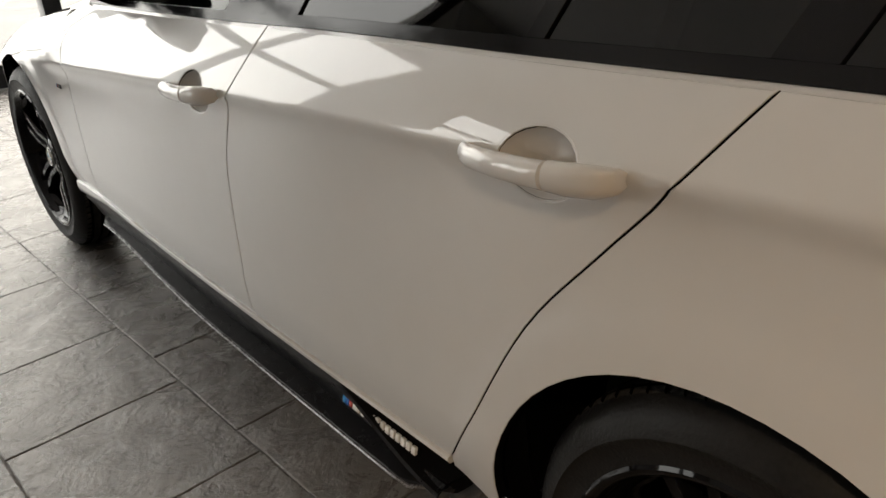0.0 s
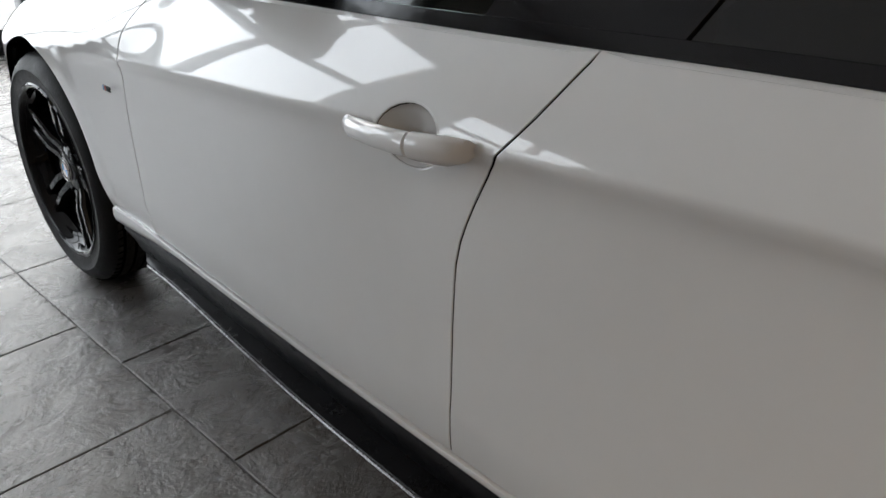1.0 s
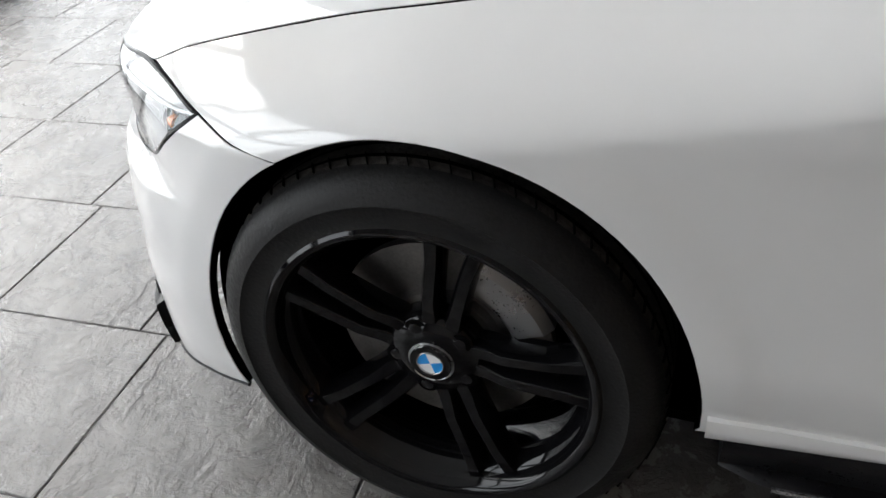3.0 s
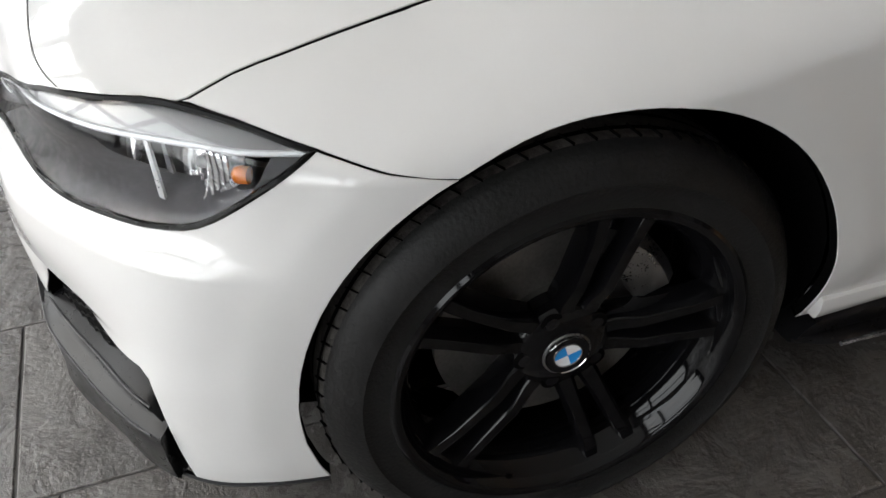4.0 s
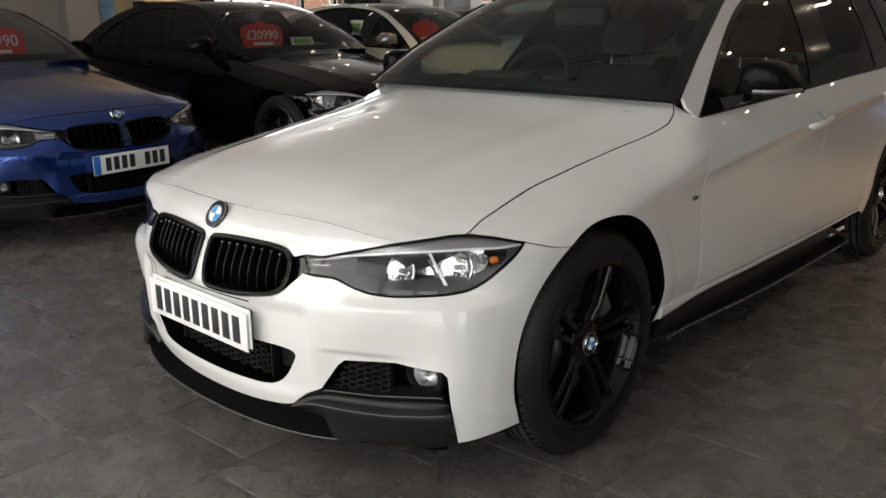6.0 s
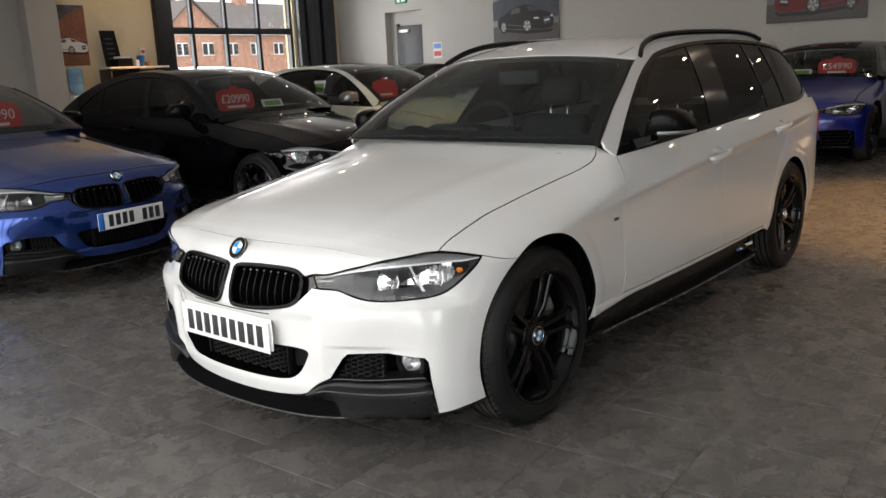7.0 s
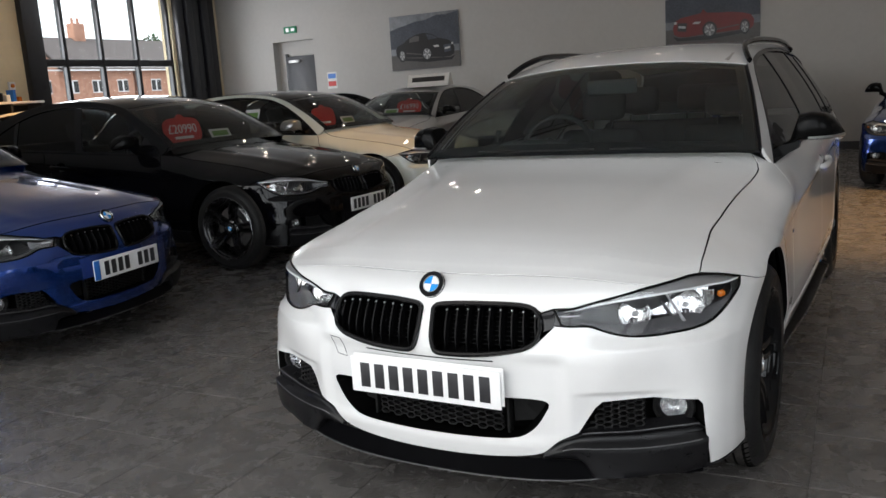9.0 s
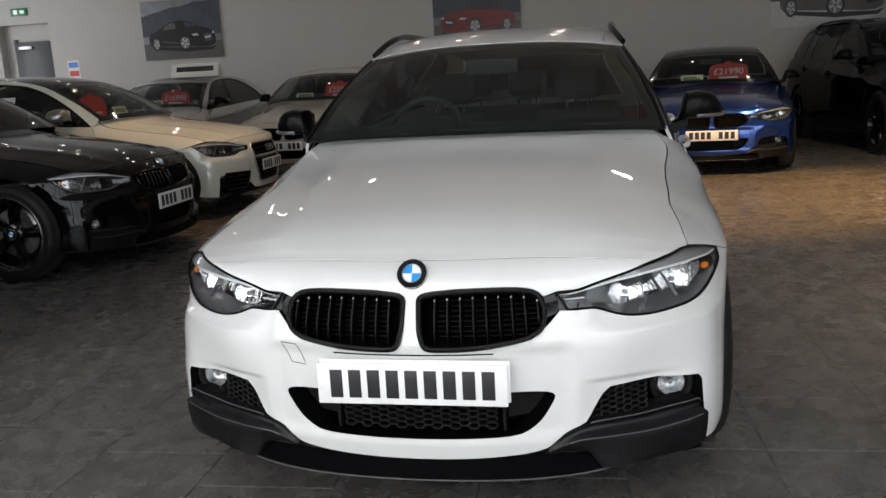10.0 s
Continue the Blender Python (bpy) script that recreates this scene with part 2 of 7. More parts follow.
def inside(p, q):
    """Which points q lie inside the outline p."""
    x, y = q[:, 0], q[:, 1]
    r = np.zeros(len(q), bool)
    for (x0, y0), (x1, y1) in zip(p, np.roll(p, -1, axis=0)):
        c = (y0 > y) != (y1 > y)
        if c.any():
            r[c] ^= x[c] < (x1 - x0) * (y[c] - y0) / (y1 - y0) + x0
    return r


def sheet(poly, at, grid, holes=(), gap=.0, flange=.0, mirror=False, lift=0.0, thick=0.0, outward=True, dark=False):
    """The mesh of a panel cut out of a smooth surface: poly and holes lie in the surface's own plane, at(a, b) gives the place in
    space. Its rim turns inwards by flange."""
    flip = -1.0 if mirror else 1.0

    def place(q):
        p = np.array(at(q[:, 0], q[:, 1]), float)
        p[:, 0] *= flip
        return p

    def normal(q):
        e = 1.5e-3
        da = place(q + [e, 0]) - place(q - [e, 0])
        db = place(q + [0, e]) - place(q - [0, e])
        n = np.cross(da, db) * flip
        return n * turned / np.maximum(np.linalg.norm(n, axis=1), 1e-12)[:, None]

    turned = 1.0
    probe = np.array(poly, float).mean(0)[None] + [[0, 0]]
    if outward and float(((place(probe) - [0, 1.4, .6]) * normal(probe)).sum()) < 0:
        turned = -1.0
    loops = [dense(poly, grid * .8)]
    if gap:
        loops[0] = shrink(loops[0], gap)
    loops += [dense(h, grid * .8) for h in holes]
    lo, hi = loops[0].min(0), loops[0].max(0)
    ga, gb = np.meshgrid(np.arange(lo[0], hi[0] + grid, grid), np.arange(math.floor(lo[1] / grid) * grid, hi[1] + grid, grid))
    ga = ga + (np.arange(len(ga)) % 2)[:, None] * grid * .5
    pts = np.stack([ga.ravel(), gb.ravel()], 1)
    ok = inside(loops[0], pts)
    for h in loops[1:]:
        ok &= ~inside(h, pts)
    pts = pts[ok]
    rim = np.vstack(loops)
    for k in range(0, len(rim), 200):
        if len(pts):
            d = np.hypot(pts[:, None, 0] - rim[None, k:k + 200, 0], pts[:, None, 1] - rim[None, k:k + 200, 1]).min(1)
            pts = pts[d > grid * .45]
    allp = np.vstack([rim, pts])
    edges, at0 = [], 0
    for lp in loops:
        edges += [(at0 + i, at0 + (i + 1) % len(lp)) for i in range(len(lp))]
        at0 += len(lp)
    v, _, f, *_ = delaunay_2d_cdt([Vector(p) for p in allp.tolist()], edges, [], 0, 1e-7)
    q = np.array([tuple(p) for p in v], float)
    f = np.array([t for t in f if len(t) == 3], int)
    mid = q[f].mean(1)
    ok = inside(loops[0], mid)
    for h in loops[1:]:
        ok &= ~inside(h, mid)
    f = f[ok]
    n = normal(q)
    p = place(q) + n * lift
    tri = np.cross(p[f[:, 1]] - p[f[:, 0]], p[f[:, 2]] - p[f[:, 0]])
    bad = (tri * n[f].mean(1)).sum(1) < 0
    f[bad] = f[bad][:, ::-1]
    verts, norms, faces = [p], [n], [tuple(t) for t in f.tolist()]
    base = len(p)
    if thick:
        verts.append(p - n * thick)
        norms.append(-n)
        faces += [tuple(base + i for i in t[::-1]) for t in f.tolist()]
        base += len(p)
    depth = flange or thick
    inner = []
    if depth:
        for i, lp in enumerate(loops):
            ln = normal(lp)
            lpos = place(lp) + ln * lift
            along = np.roll(lpos, -1, axis=0) - np.roll(lpos, 1, axis=0)
            out = np.cross(along, ln) * (1 if (area(lp) > 0) else -1) * (1 if i == 0 else -1) * flip * turned
            out /= np.maximum(np.linalg.norm(out, axis=1), 1e-12)[:, None]
            mixed = (ln + out)
            mixed /= np.linalg.norm(mixed, axis=1)[:, None]
            r = min(.0015, depth * .3)
            verts += [lpos, lpos - ln * r + out * r * .6, lpos - ln * depth]
            norms += [mixed, out, out]
            m = len(lp)
            w = lpos - ln * depth
            turn = float((np.cross(np.roll(lpos, -1, axis=0) - lpos, w - lpos) * out).sum()) > 0
            for k in range(m):
                j = (k + 1) % m
                for u in (0, m):
                    quad = (base + u + k, base + u + j, base + u + m + j, base + u + m + k)
                    faces.append(quad if turn else quad[::-1])
                    if dark and u:
                        inner.append(len(faces) - 1)
            base += 3 * m
    me = bpy.data.meshes.new("sheet")
    me.from_pydata(np.vstack(verts).tolist(), [], faces)
    me.polygons.foreach_set("use_smooth", [True] * len(me.polygons))
    me.update()
    # gap shade put in as colour: inner flange bands take the near-black material
    for k in inner:
        me.polygons[k].material_index = 1
    me.normals_split_custom_set_from_vertices(np.vstack(norms).tolist())
    return me


def panel(name, poly, at, grid, material, parent, label="", **more):
    me = sheet(poly, at, grid, **more)
    me.name = name
    return link(name, me, [material, VOID] if more.get("dark") else material, parent, label)


# ---------------------------------------------------------------- body surface of a car
def spline(pts):
    """A smooth curve through (t, value) pairs."""
    ts = np.array([p[0] for p in pts], float)
    vs = np.array([p[1] for p in pts], float)
    n = len(ts)
    h = np.diff(ts)
    d = np.diff(vs) / h
    m = np.zeros(n)
    m[0], m[-1] = d[0], d[-1]
    for i in range(1, n - 1):
        if d[i - 1] * d[i] > 0:
            w1, w2 = 2 * h[i] + h[i - 1], h[i] + 2 * h[i - 1]
            m[i] = (w1 + w2) / (w1 / d[i - 1] + w2 / d[i])

    def f(t):
        t = np.clip(np.asarray(t, float), ts[0], ts[-1])
        i = np.clip(np.searchsorted(ts, t, side="right") - 1, 0, n - 2)
        u = (t - ts[i]) / h[i]
        return ((1 + 2 * u) * (1 - u) ** 2 * vs[i] + u * (1 - u) ** 2 * h[i] * m[i]
                + u * u * (3 - 2 * u) * vs[i + 1] + u * u * (u - 1) * h[i] * m[i + 1])
    return f


def smooth(a, b, t):
    u = np.clip((np.asarray(t, float) - a) / (b - a), 0, 1)
    return u * u * (3 - 2 * u)


OUTLINE = [(0, -.765), (.15, -.76), (.30, -.738), (.45, -.695), (.58, -.63), (.695, -.535), (.775, -.415), (.813, -.28), (.834, -.14),
           (.845, .05), (.853, .3), (.861, .6), (.873, 1.1), (.88, 1.6), (.882, 2.2), (.882, 2.55), (.875, 2.87), (.852, 3.2),
           (.80, 3.47), (.68, 3.64), (.45, 3.71), (.2, 3.735), (0, 3.74)]
HUB_Y, HUB_Z, HUB_X, WHEELBASE, ARCH_R = 0.0, 0.322, 0.815, 2.74, 0.357
ARCH_Z = .381
REAR_Y, REAR_R, REAR_Z = 2.728, .362, .364    # the rear arch: centre, half length, height over the hub


def outline_table():
    p = np.array(OUTLINE)
    t = np.r_[0, np.cumsum(np.hypot(*np.diff(p, axis=0).T))]
    # mirrored at both ends, so that the curve meets the centre line square
    tt = np.r_[-t[3:0:-1], t, 2 * t[-1] - t[-2:-5:-1]]
    xx = np.r_[-p[3:0:-1, 0], p[:, 0], -p[-2:-5:-1, 0]]
    yy = np.r_[p[3:0:-1, 1], p[:, 1], p[-2:-5:-1, 1]]
    fine = np.linspace(0, t[-1], 1400)

    def hermite(vals):
        m = np.gradient(vals, tt)
        i = np.clip(np.searchsorted(tt, fine, side="right") - 1, 0, len(tt) - 2)
        h = tt[i + 1] - tt[i]
        u = (fine - tt[i]) / h
        return ((1 + 2 * u) * (1 - u) ** 2 * vals[i] + u * (1 - u) ** 2 * h * m[i]
                + u * u * (3 - 2 * u) * vals[i + 1] + u * u * (u - 1) * h * m[i + 1])
    x, y = hermite(xx), hermite(yy)
    k = np.ones(61) / 61
    pad = 60
    xe = np.convolve(np.r_[-x[pad:0:-1], x, -x[-2:-pad - 2:-1]], k, "same")[pad:-pad]
    ye = np.convolve(np.r_[y[pad:0:-1], y, y[-2:-pad - 2:-1]], k, "same")[pad:-pad]
    s = np.r_[0, np.cumsum(np.hypot(np.diff(xe), np.diff(ye)))]
    tx, ty = np.gradient(xe, s), np.gradient(ye, s)
    n = np.hypot(tx, ty)
    return s, xe, ye, ty / n, -tx / n


LS, LX, LY, LNX, LNY = outline_table()
S_END = LS[-1]

front_in = spline([(.05, .12), (.13, .06), (.2, .03), (.3, .008), (.42, 0), (.5, .004), (.56, .016), (.62, .040), (.66, .060),
                   (.70, .085), (.735, .140), (.77, .22), (.80, .30)])
fender_top = spline([(-.75, .80), (-.45, .79), (-.3, .785), (-.2, .787), (0, .812), (.3, .862), (.6, .925), (.8, .955), (1.2, .97)])
crease_z = spline([(-.2, .675), (.3, .715), (.617, .745), (.88, .770), (1.06, .786), (1.4, .812), (1.68, .833), (1.92, .849), (2.14, .862), (2.36, .877), (2.64, .895), (3.0, .91), (3.4, .92)])
rear_in = spline([(.2, .08), (.3, .02), (.45, 0), (.6, .0), (.7, .02), (.9, .06), (1.0, .08), (1.4, .25)])


def side_in(y, z):
    """How far the flank lies inside the outline."""
    zc = crease_z(y)
    k = smooth(.2, .75, y) * (1 - smooth(2.85, 3.25, y))
    t = z - zc
    up = np.maximum(t, 0)
    dn = np.maximum(-t, 0)
    door = .36 * up + 1.5 * up * up
    zf = fender_top(y)
    wing = .165 * np.clip((z - zf + .13) / .13, 0, 1.6) ** 1.7
    b = smooth(.45, .85, y)
    above = wing * (1 - b) + door * b
    under = k * .017 * (1 - np.exp(-dn / .022)) * np.exp(-dn / .22)
    tuck = .55 * np.maximum(.44 - z, 0) ** 1.6 * (1 + .6 * (1 - smooth(.2, .9, y))) * smooth(.0, .3, y)
    return above + under + tuck


def arch_bulge(y, z):
    out = 0
    for yc, ar, az in ((HUB_Y, ARCH_R, ARCH_Z), (REAR_Y, REAR_R, REAR_Z)):
        r = np.hypot(y - yc, (z - HUB_Z) * ar / az)
        out = out + .0030 * (1 - smooth(ar + .045, ar + .09, r)) * smooth(.08, .25, z)
    r = np.hypot(y - HUB_Y, (z - HUB_Z) * ARCH_R / ARCH_Z)
    return out + (.024 - .018 * smooth(-.22, .42, y)) * (1 - smooth(ARCH_R, ARCH_R + .27, r)) * smooth(.08, .25, z)


def belt(s, z):
    """A point of the left body side: s metres along the outline from the nose, z metres up."""
    s, z = np.broadcast_arrays(np.asarray(s, float), np.asarray(z, float))
    sa = np.abs(s)
    x, y = np.interp(sa, LS, LX), np.interp(sa, LS, LY)
    nx, ny = np.interp(sa, LS, LNX), np.interp(sa, LS, LNY)
    w = 1 - smooth(.34, .80, sa)
    r = smooth(S_END - .95, S_END - .5, sa)
    d = w * front_in(z) + (1 - w) * ((1 - r) * side_in(y, z) + r * rear_in(z)) - arch_bulge(y, z) * (1 - w) * (1 - r)
    d = d - .036 * np.exp(-((sa - .80) / .13) ** 2) * (1 - smooth(.36, .58, z))
    # step over the fog lamps, and a soft ledge under the headlamps
    d = d + .010 * (1 - smooth(.405, .428, z)) * smooth(.42, .50, sa) * (1 - smooth(.60, .76, sa)) * smooth(.28, .36, z)
    d = d + .012 * smooth(.552, .578, z) * (1 - smooth(.64, .70, z)) * smooth(.42, .55, sa) * (1 - smooth(.82, .95, sa))
    d = d - .016 * (1 - smooth(.538, .560, z)) * smooth(.40, .52, z) * smooth(.42, .58, sa) * (1 - smooth(.82, .98, sa))
    # the hollow middle round the plate and the intake
    d = d + .011 * (1 - smooth(.378, .435, sa)) * (1 - smooth(.495, .53, z)) * smooth(.255, .30, z)
    px = (x - nx * d) * np.sign(np.where(s == 0, 1, s))
    return np.stack([px, y - ny * d, z], -1)


def flank(s, v):
    """The same surface with heights counted from the crease, so that a row of points runs along it."""
    y = np.interp(np.abs(s), LS, LY)
    return belt(s, np.asarray(v, float) + crease_z(y))


def to_flank(points):
    return [(a, b - float(crease_z(np.interp(abs(a), LS, LY)))) for a, b in points]


def s_of_y(y):
    return float(np.interp(y, LY, LS))


belt_line = spline([(.5, .896), (.69, .9065), (1.1, .926), (1.62, .950), (1.96, .967), (2.43, .985), (2.72, .996), (3.12, 1.010), (3.7, 1.025)])
gh_base = spline([(.4, .735), (.70, .764)] + [(y, float(belt(s_of_y(y), belt_line(y) - .004)[0]) + .40 * (float(belt_line(y)) - .92) - .003) for y in (.95, 1.3, 1.7, 2.1, 2.5, 2.9, 3.2)] + [(3.6, .70)])


def greenhouse(y, z):
    """A point of the left glass side at y, z."""
    t = np.asarray(z, float) - .92
    return np.stack(np.broadcast_arrays(gh_base(y) - .40 * t - .46 * np.maximum(t, 0) ** 2, np.asarray(y, float), np.asarray(z, float)), -1)




def arc(yc, a0, a1, n=24):
    """Points (y, z) round a wheel arch, angles in degrees from the rear."""
    out = []
    ar, az = (ARCH_R, ARCH_Z) if yc == 0 else (REAR_R, REAR_Z)
    for i in range(n + 1):
        a = math.radians(a0 + (a1 - a0) * i / n)
        k = 1 + (.022 * math.sin(2 * a) if yc == 0 and 0 < a < math.pi / 2 else 0)
        out.append((yc + ar * k * math.cos(a), HUB_Z + az * k * math.sin(a)))
    return out


def sy(points):
    """(y, z) points of the flank as (s, z)."""
    return [(s_of_y(y), z) for y, z in points]


def bend(points, step=.03):
    """A smooth line through a few (a, b) points (Catmull-Rom)."""
    p = np.array(points, float)
    q = np.vstack([2 * p[0] - p[1], p, 2 * p[-1] - p[-2]])
    out = []
    for i in range(1, len(q) - 2):
        n = max(2, int(np.hypot(*(q[i + 1] - q[i])) / step))
        for k in range(n):
            t = k / n
            out.append(.5 * (2 * q[i] + (q[i + 1] - q[i - 1]) * t + (2 * q[i - 1] - 5 * q[i] + 4 * q[i + 1] - q[i + 2]) * t * t
                             + (3 * q[i] - q[i - 1] - 3 * q[i + 1] + q[i + 2]) * t ** 3))
    return [tuple(v) for v in out] + [tuple(p[-1])]


# shut lines of the flank, (y, z)
GAP_WING = bend([(.603, .312), (.600, .46), (.588, .60), (.588, .68), (.612, .78), (.655, .86), (.690, .906)])
GAP_DOOR = bend([(1.606, .346), (1.618, .45), (1.622, .60), (1.632, .70), (1.682, .81), (1.74, .885), (1.79, .960)])
GAP_REAR = bend([(2.26, .346), (2.33, .46), (2.444, .659), (2.555, .79), (2.643, .887), (2.725, .993)])
SHUT_LINE = bend([(-.447, .7185), (-.40, .739), (-.34, .753), (-.25, .770), (-.10, .795), (.05, .817), (.20, .838), (.41, .870), (.55, .901), (.626, .935), (.645, .953)])
LAMP_TOP = [(.390, .648), (.45, .652), (.55, .676), (.64, .698), (.69, .706), (.76, .714), (.829, .718), (.92, .708), (1.004, .688)]
LAMP_LOW = [(.390, .606), (.44, .603), (.49, .602), (.53, .588), (.58, .574), (.65, .569), (.74, .571), (.80, .574), (.845, .582), (.885, .602), (.95, .650), (1.004, .688)]
KIDNEY = [(.0155, .640), (.030, .655), (.09, .662), (.174, .665), (.27, .664), (.325, .657), (.350, .640), (.358, .612), (.355, .585), (.342, .560), (.312, .542), (.275, .533),
          (.22, .525), (.149, .519), (.075, .517), (.043, .520), (.028, .533), (.019, .57)]


def shut_edge():
    """The bonnet's left edge in space, from the nose back to the windscreen."""
    nose = belt(np.array([q[0] for q in LAMP_TOP[4:7]]), np.array([q[1] for q in LAMP_TOP[4:7]]))
    back = belt(np.array([s_of_y(y) for y, _ in SHUT_LINE]), np.array([z for _, z in SHUT_LINE]))
    return np.vstack([nose[:-1], back])


EDGE = shut_edge()
EDGE_T = np.r_[0, np.cumsum(np.linalg.norm(np.diff(EDGE, axis=0), axis=1))]
bonnet_bow = spline([(0, .088), (.2, .10), (.6, .10), (1.3, .10)])
bonnet_mid = spline([(0, .729), (.05, .744), (.1, .760), (.15, .775), (.2, .7905), (.25, .8035), (.3, .815), (.35, .8245), (.4, .833), (.5, .8495), (.6, .865), (.8, .895), (1.0, .924), (float(EDGE_T[-1]), .985)])
EDGE_FIT = np.polyfit(np.linspace(0, EDGE_T[-1], 60), np.interp(np.linspace(0, EDGE_T[-1], 60), EDGE_T, EDGE[:, 2]), 4)


def bonnet_z(a, ax, edge_z):
    """Height of the bonnet between its middle line and its edge."""
    soft = np.polyval(EDGE_FIT, a)
    return soft + (bonnet_mid(a) - soft) * (1 - ax ** 2.4) + (edge_z - soft) * ax ** 9


NOSE_TOP = [(0, .729), (.20, .729), (.36, .727), (.52, .720), (.62, .711), (.69, .706)]


def nose_fit():
    """How far the bonnet's front edge must move to meet the top line of the bumper."""
    u = np.linspace(0, 1, 41)
    s = np.linspace(0, .69, 200)
    q = belt(np.maximum(s, 1e-6), spline(NOSE_TOP)(s))
    x = EDGE[0, 0] * u
    y, z = np.interp(x, q[:, 0], q[:, 1]), np.interp(x, q[:, 0], q[:, 2])
    return u, y - (EDGE[0, 1] - bonnet_bow(0) * (1 - u ** 2.2)), z - bonnet_z(0, u, EDGE[0, 2])


NOSE_U, NOSE_DY, NOSE_DZ = nose_fit()


def bonnet_at(a, b):
    """The bonnet: a metres back along its edge, b across from -0.7 to 0.7."""
    u = np.asarray(b, float) / .7
    ax = np.abs(u)
    e = np.stack([np.interp(a, EDGE_T, EDGE[:, i]) for i in range(3)], -1)
    fix = 1 - smooth(0, .30, a)
    ridge = .006 * np.exp(-((ax - (.60 + .12 * np.asarray(a) / EDGE_T[-1])) / .09) ** 2) * smooth(0, .15, a) * (1 - smooth(1.0, 1.3, a))
    return np.stack([e[..., 0] * u, e[..., 1] - bonnet_bow(a) * (1 - ax ** 2.2) + fix * np.interp(ax, NOSE_U, NOSE_DY), bonnet_z(a, ax, e[..., 2]) + ridge + fix * np.interp(ax, NOSE_U, NOSE_DZ)], -1)


class Cabin:
    """Windscreen, roof and rear screen as one sheet between the two upper edges of the glass side."""

    def __init__(self, edge, bow, crown):
        e = np.array(bend(edge, .02))
        self.p = greenhouse(e[:, 0], e[:, 1])
        self.t = np.r_[0, np.cumsum(np.linalg.norm(np.diff(self.p, axis=0), axis=1))]
        self.edge = [tuple(v) for v in e]
        key = np.array(edge)
        ts = [float(self.t[np.argmin(np.hypot(e[:, 0] - k[0], e[:, 1] - k[1]))]) for k in key]
        self.key = ts
        self.bow, self.crown = spline(list(zip(ts, bow))), spline(list(zip(ts, crown)))

    def at(self, a, b):
        u = np.asarray(b, float) / .6
        e = np.stack([np.interp(a, self.t, self.p[:, i]) for i in range(3)], -1)
        ax = np.abs(u)
        return np.stack([e[..., 0] * u, e[..., 1] - self.bow(a) * (1 - ax ** 2.3), e[..., 2] + self.crown(a) * (1 - ax ** 2.6)], -1)


ESTATE_EDGE = [(.60, .960), (.72, 1.040), (.85, 1.120), (1.03, 1.212), (1.225, 1.298), (1.5, 1.366), (1.9, 1.404), (2.4, 1.412), (2.9, 1.398), (3.30, 1.358), (3.52, 1.29), (3.62, 1.16), (3.69, 1.0)]
ESTATE_BOW = (.15, .155, .16, .16, .13, .06, 0, 0, 0, -.04, -.08, -.08, -.08)
ESTATE_CROWN = (.02, .03, .035, .04, .04, .04, .035, .03, .03, .03, .03, .01, .0)
ESTATE_DLO = [(.690, .9065), (.82, 1.015), (.96, 1.112), (1.14, 1.212), (1.32, 1.286), (1.5, 1.334), (1.9, 1.374), (2.35, 1.386), (2.8, 1.374), (3.12, 1.345), (3.27, 1.31),
              (3.35, 1.24), (3.34, 1.14), (3.27, 1.070), (3.12, 1.024), (2.9, 1.003), (2.72, .996), (2.43, .985), (1.96, .967), (1.62, .950), (1.1, .926)]
SALOON_EDGE = [(.60, .960), (.72, 1.040), (.85, 1.120), (1.03, 1.212), (1.225, 1.298), (1.5, 1.362), (1.9, 1.394), (2.3, 1.380), (2.65, 1.315), (2.95, 1.20), (3.18, 1.08), (3.32, 1.01)]
SALOON_BOW = (.15, .155, .16, .16, .13, .06, 0, 0, -.06, -.12, -.14, -.14)
SALOON_CROWN = (.02, .03, .035, .04, .04, .04, .035, .03, .03, .03, .02, .01)
SALOON_DLO = [(.690, .9065), (.82, 1.015), (.96, 1.112), (1.14, 1.212), (1.32, 1.286), (1.5, 1.330), (1.9, 1.360), (2.25, 1.340), (2.5, 1.275), (2.72, 1.17),
              (2.86, 1.06), (2.84, 1.012), (2.6, .991), (2.2, .977), (1.62, .950), (1.1, .926)]


# ---------------------------------------------------------------- the showroom
X0, X1, Y0, Y1, TOP = -12.5, 8.5, -3.15, 11.88, 3.72
WALL_PAINT = mat("wall_paint", (.50, .49, .465), .85, vary=.03, scale=1.5, bump=.05, bump_scale=120)
CREAM_PAINT = mat("cream_paint", (.74, .64, .44), .85, vary=.03, scale=1.5, bump=.05, bump_scale=120)
CEILING_PAINT = mat("ceiling_paint", (.80, .80, .79), .9, vary=.04, scale=1.2)
FRAME_BLACK = mat("frame_black", (.012, .013, .016), .35, vary=.15, scale=10, rough_vary=.08)
SKIRTING = mat("skirting_grey", (.06, .06, .065), .5, vary=.1, scale=6)
DOOR_GREY = mat("door_grey", (.05, .052, .058), .45, vary=.08, scale=4)
BRICK = mat("brick", (.40, .19, .125), .85, vary=.25, scale=3, tint=(.46, .26, .18))
ROOF_TILE = mat("roof_tile", (.115, .10, .095), .85, vary=.25, scale=5)
PAVING = mat("paving", (.34, .33, .32), .8, vary=.15, scale=2, bump=.1, bump_scale=60)
UPVC = mat("white_plastic_frame", (.78, .78, .78), .4, vary=.03, scale=4)
CABLE_GREEN = mat("exit_green", (.01, .22, .09), .4, vary=.05)
LEAF = mat("leaf", (.045, .09, .03), .6, vary=.4, scale=6)
BARK = mat("bark", (.09, .07, .05), .9, vary=.3, scale=8, bump=.3, bump_scale=30)
FLOOR_BASE = mat("floor_joint", (.06, .057, .054), .7, vary=.75, scale=2.5)


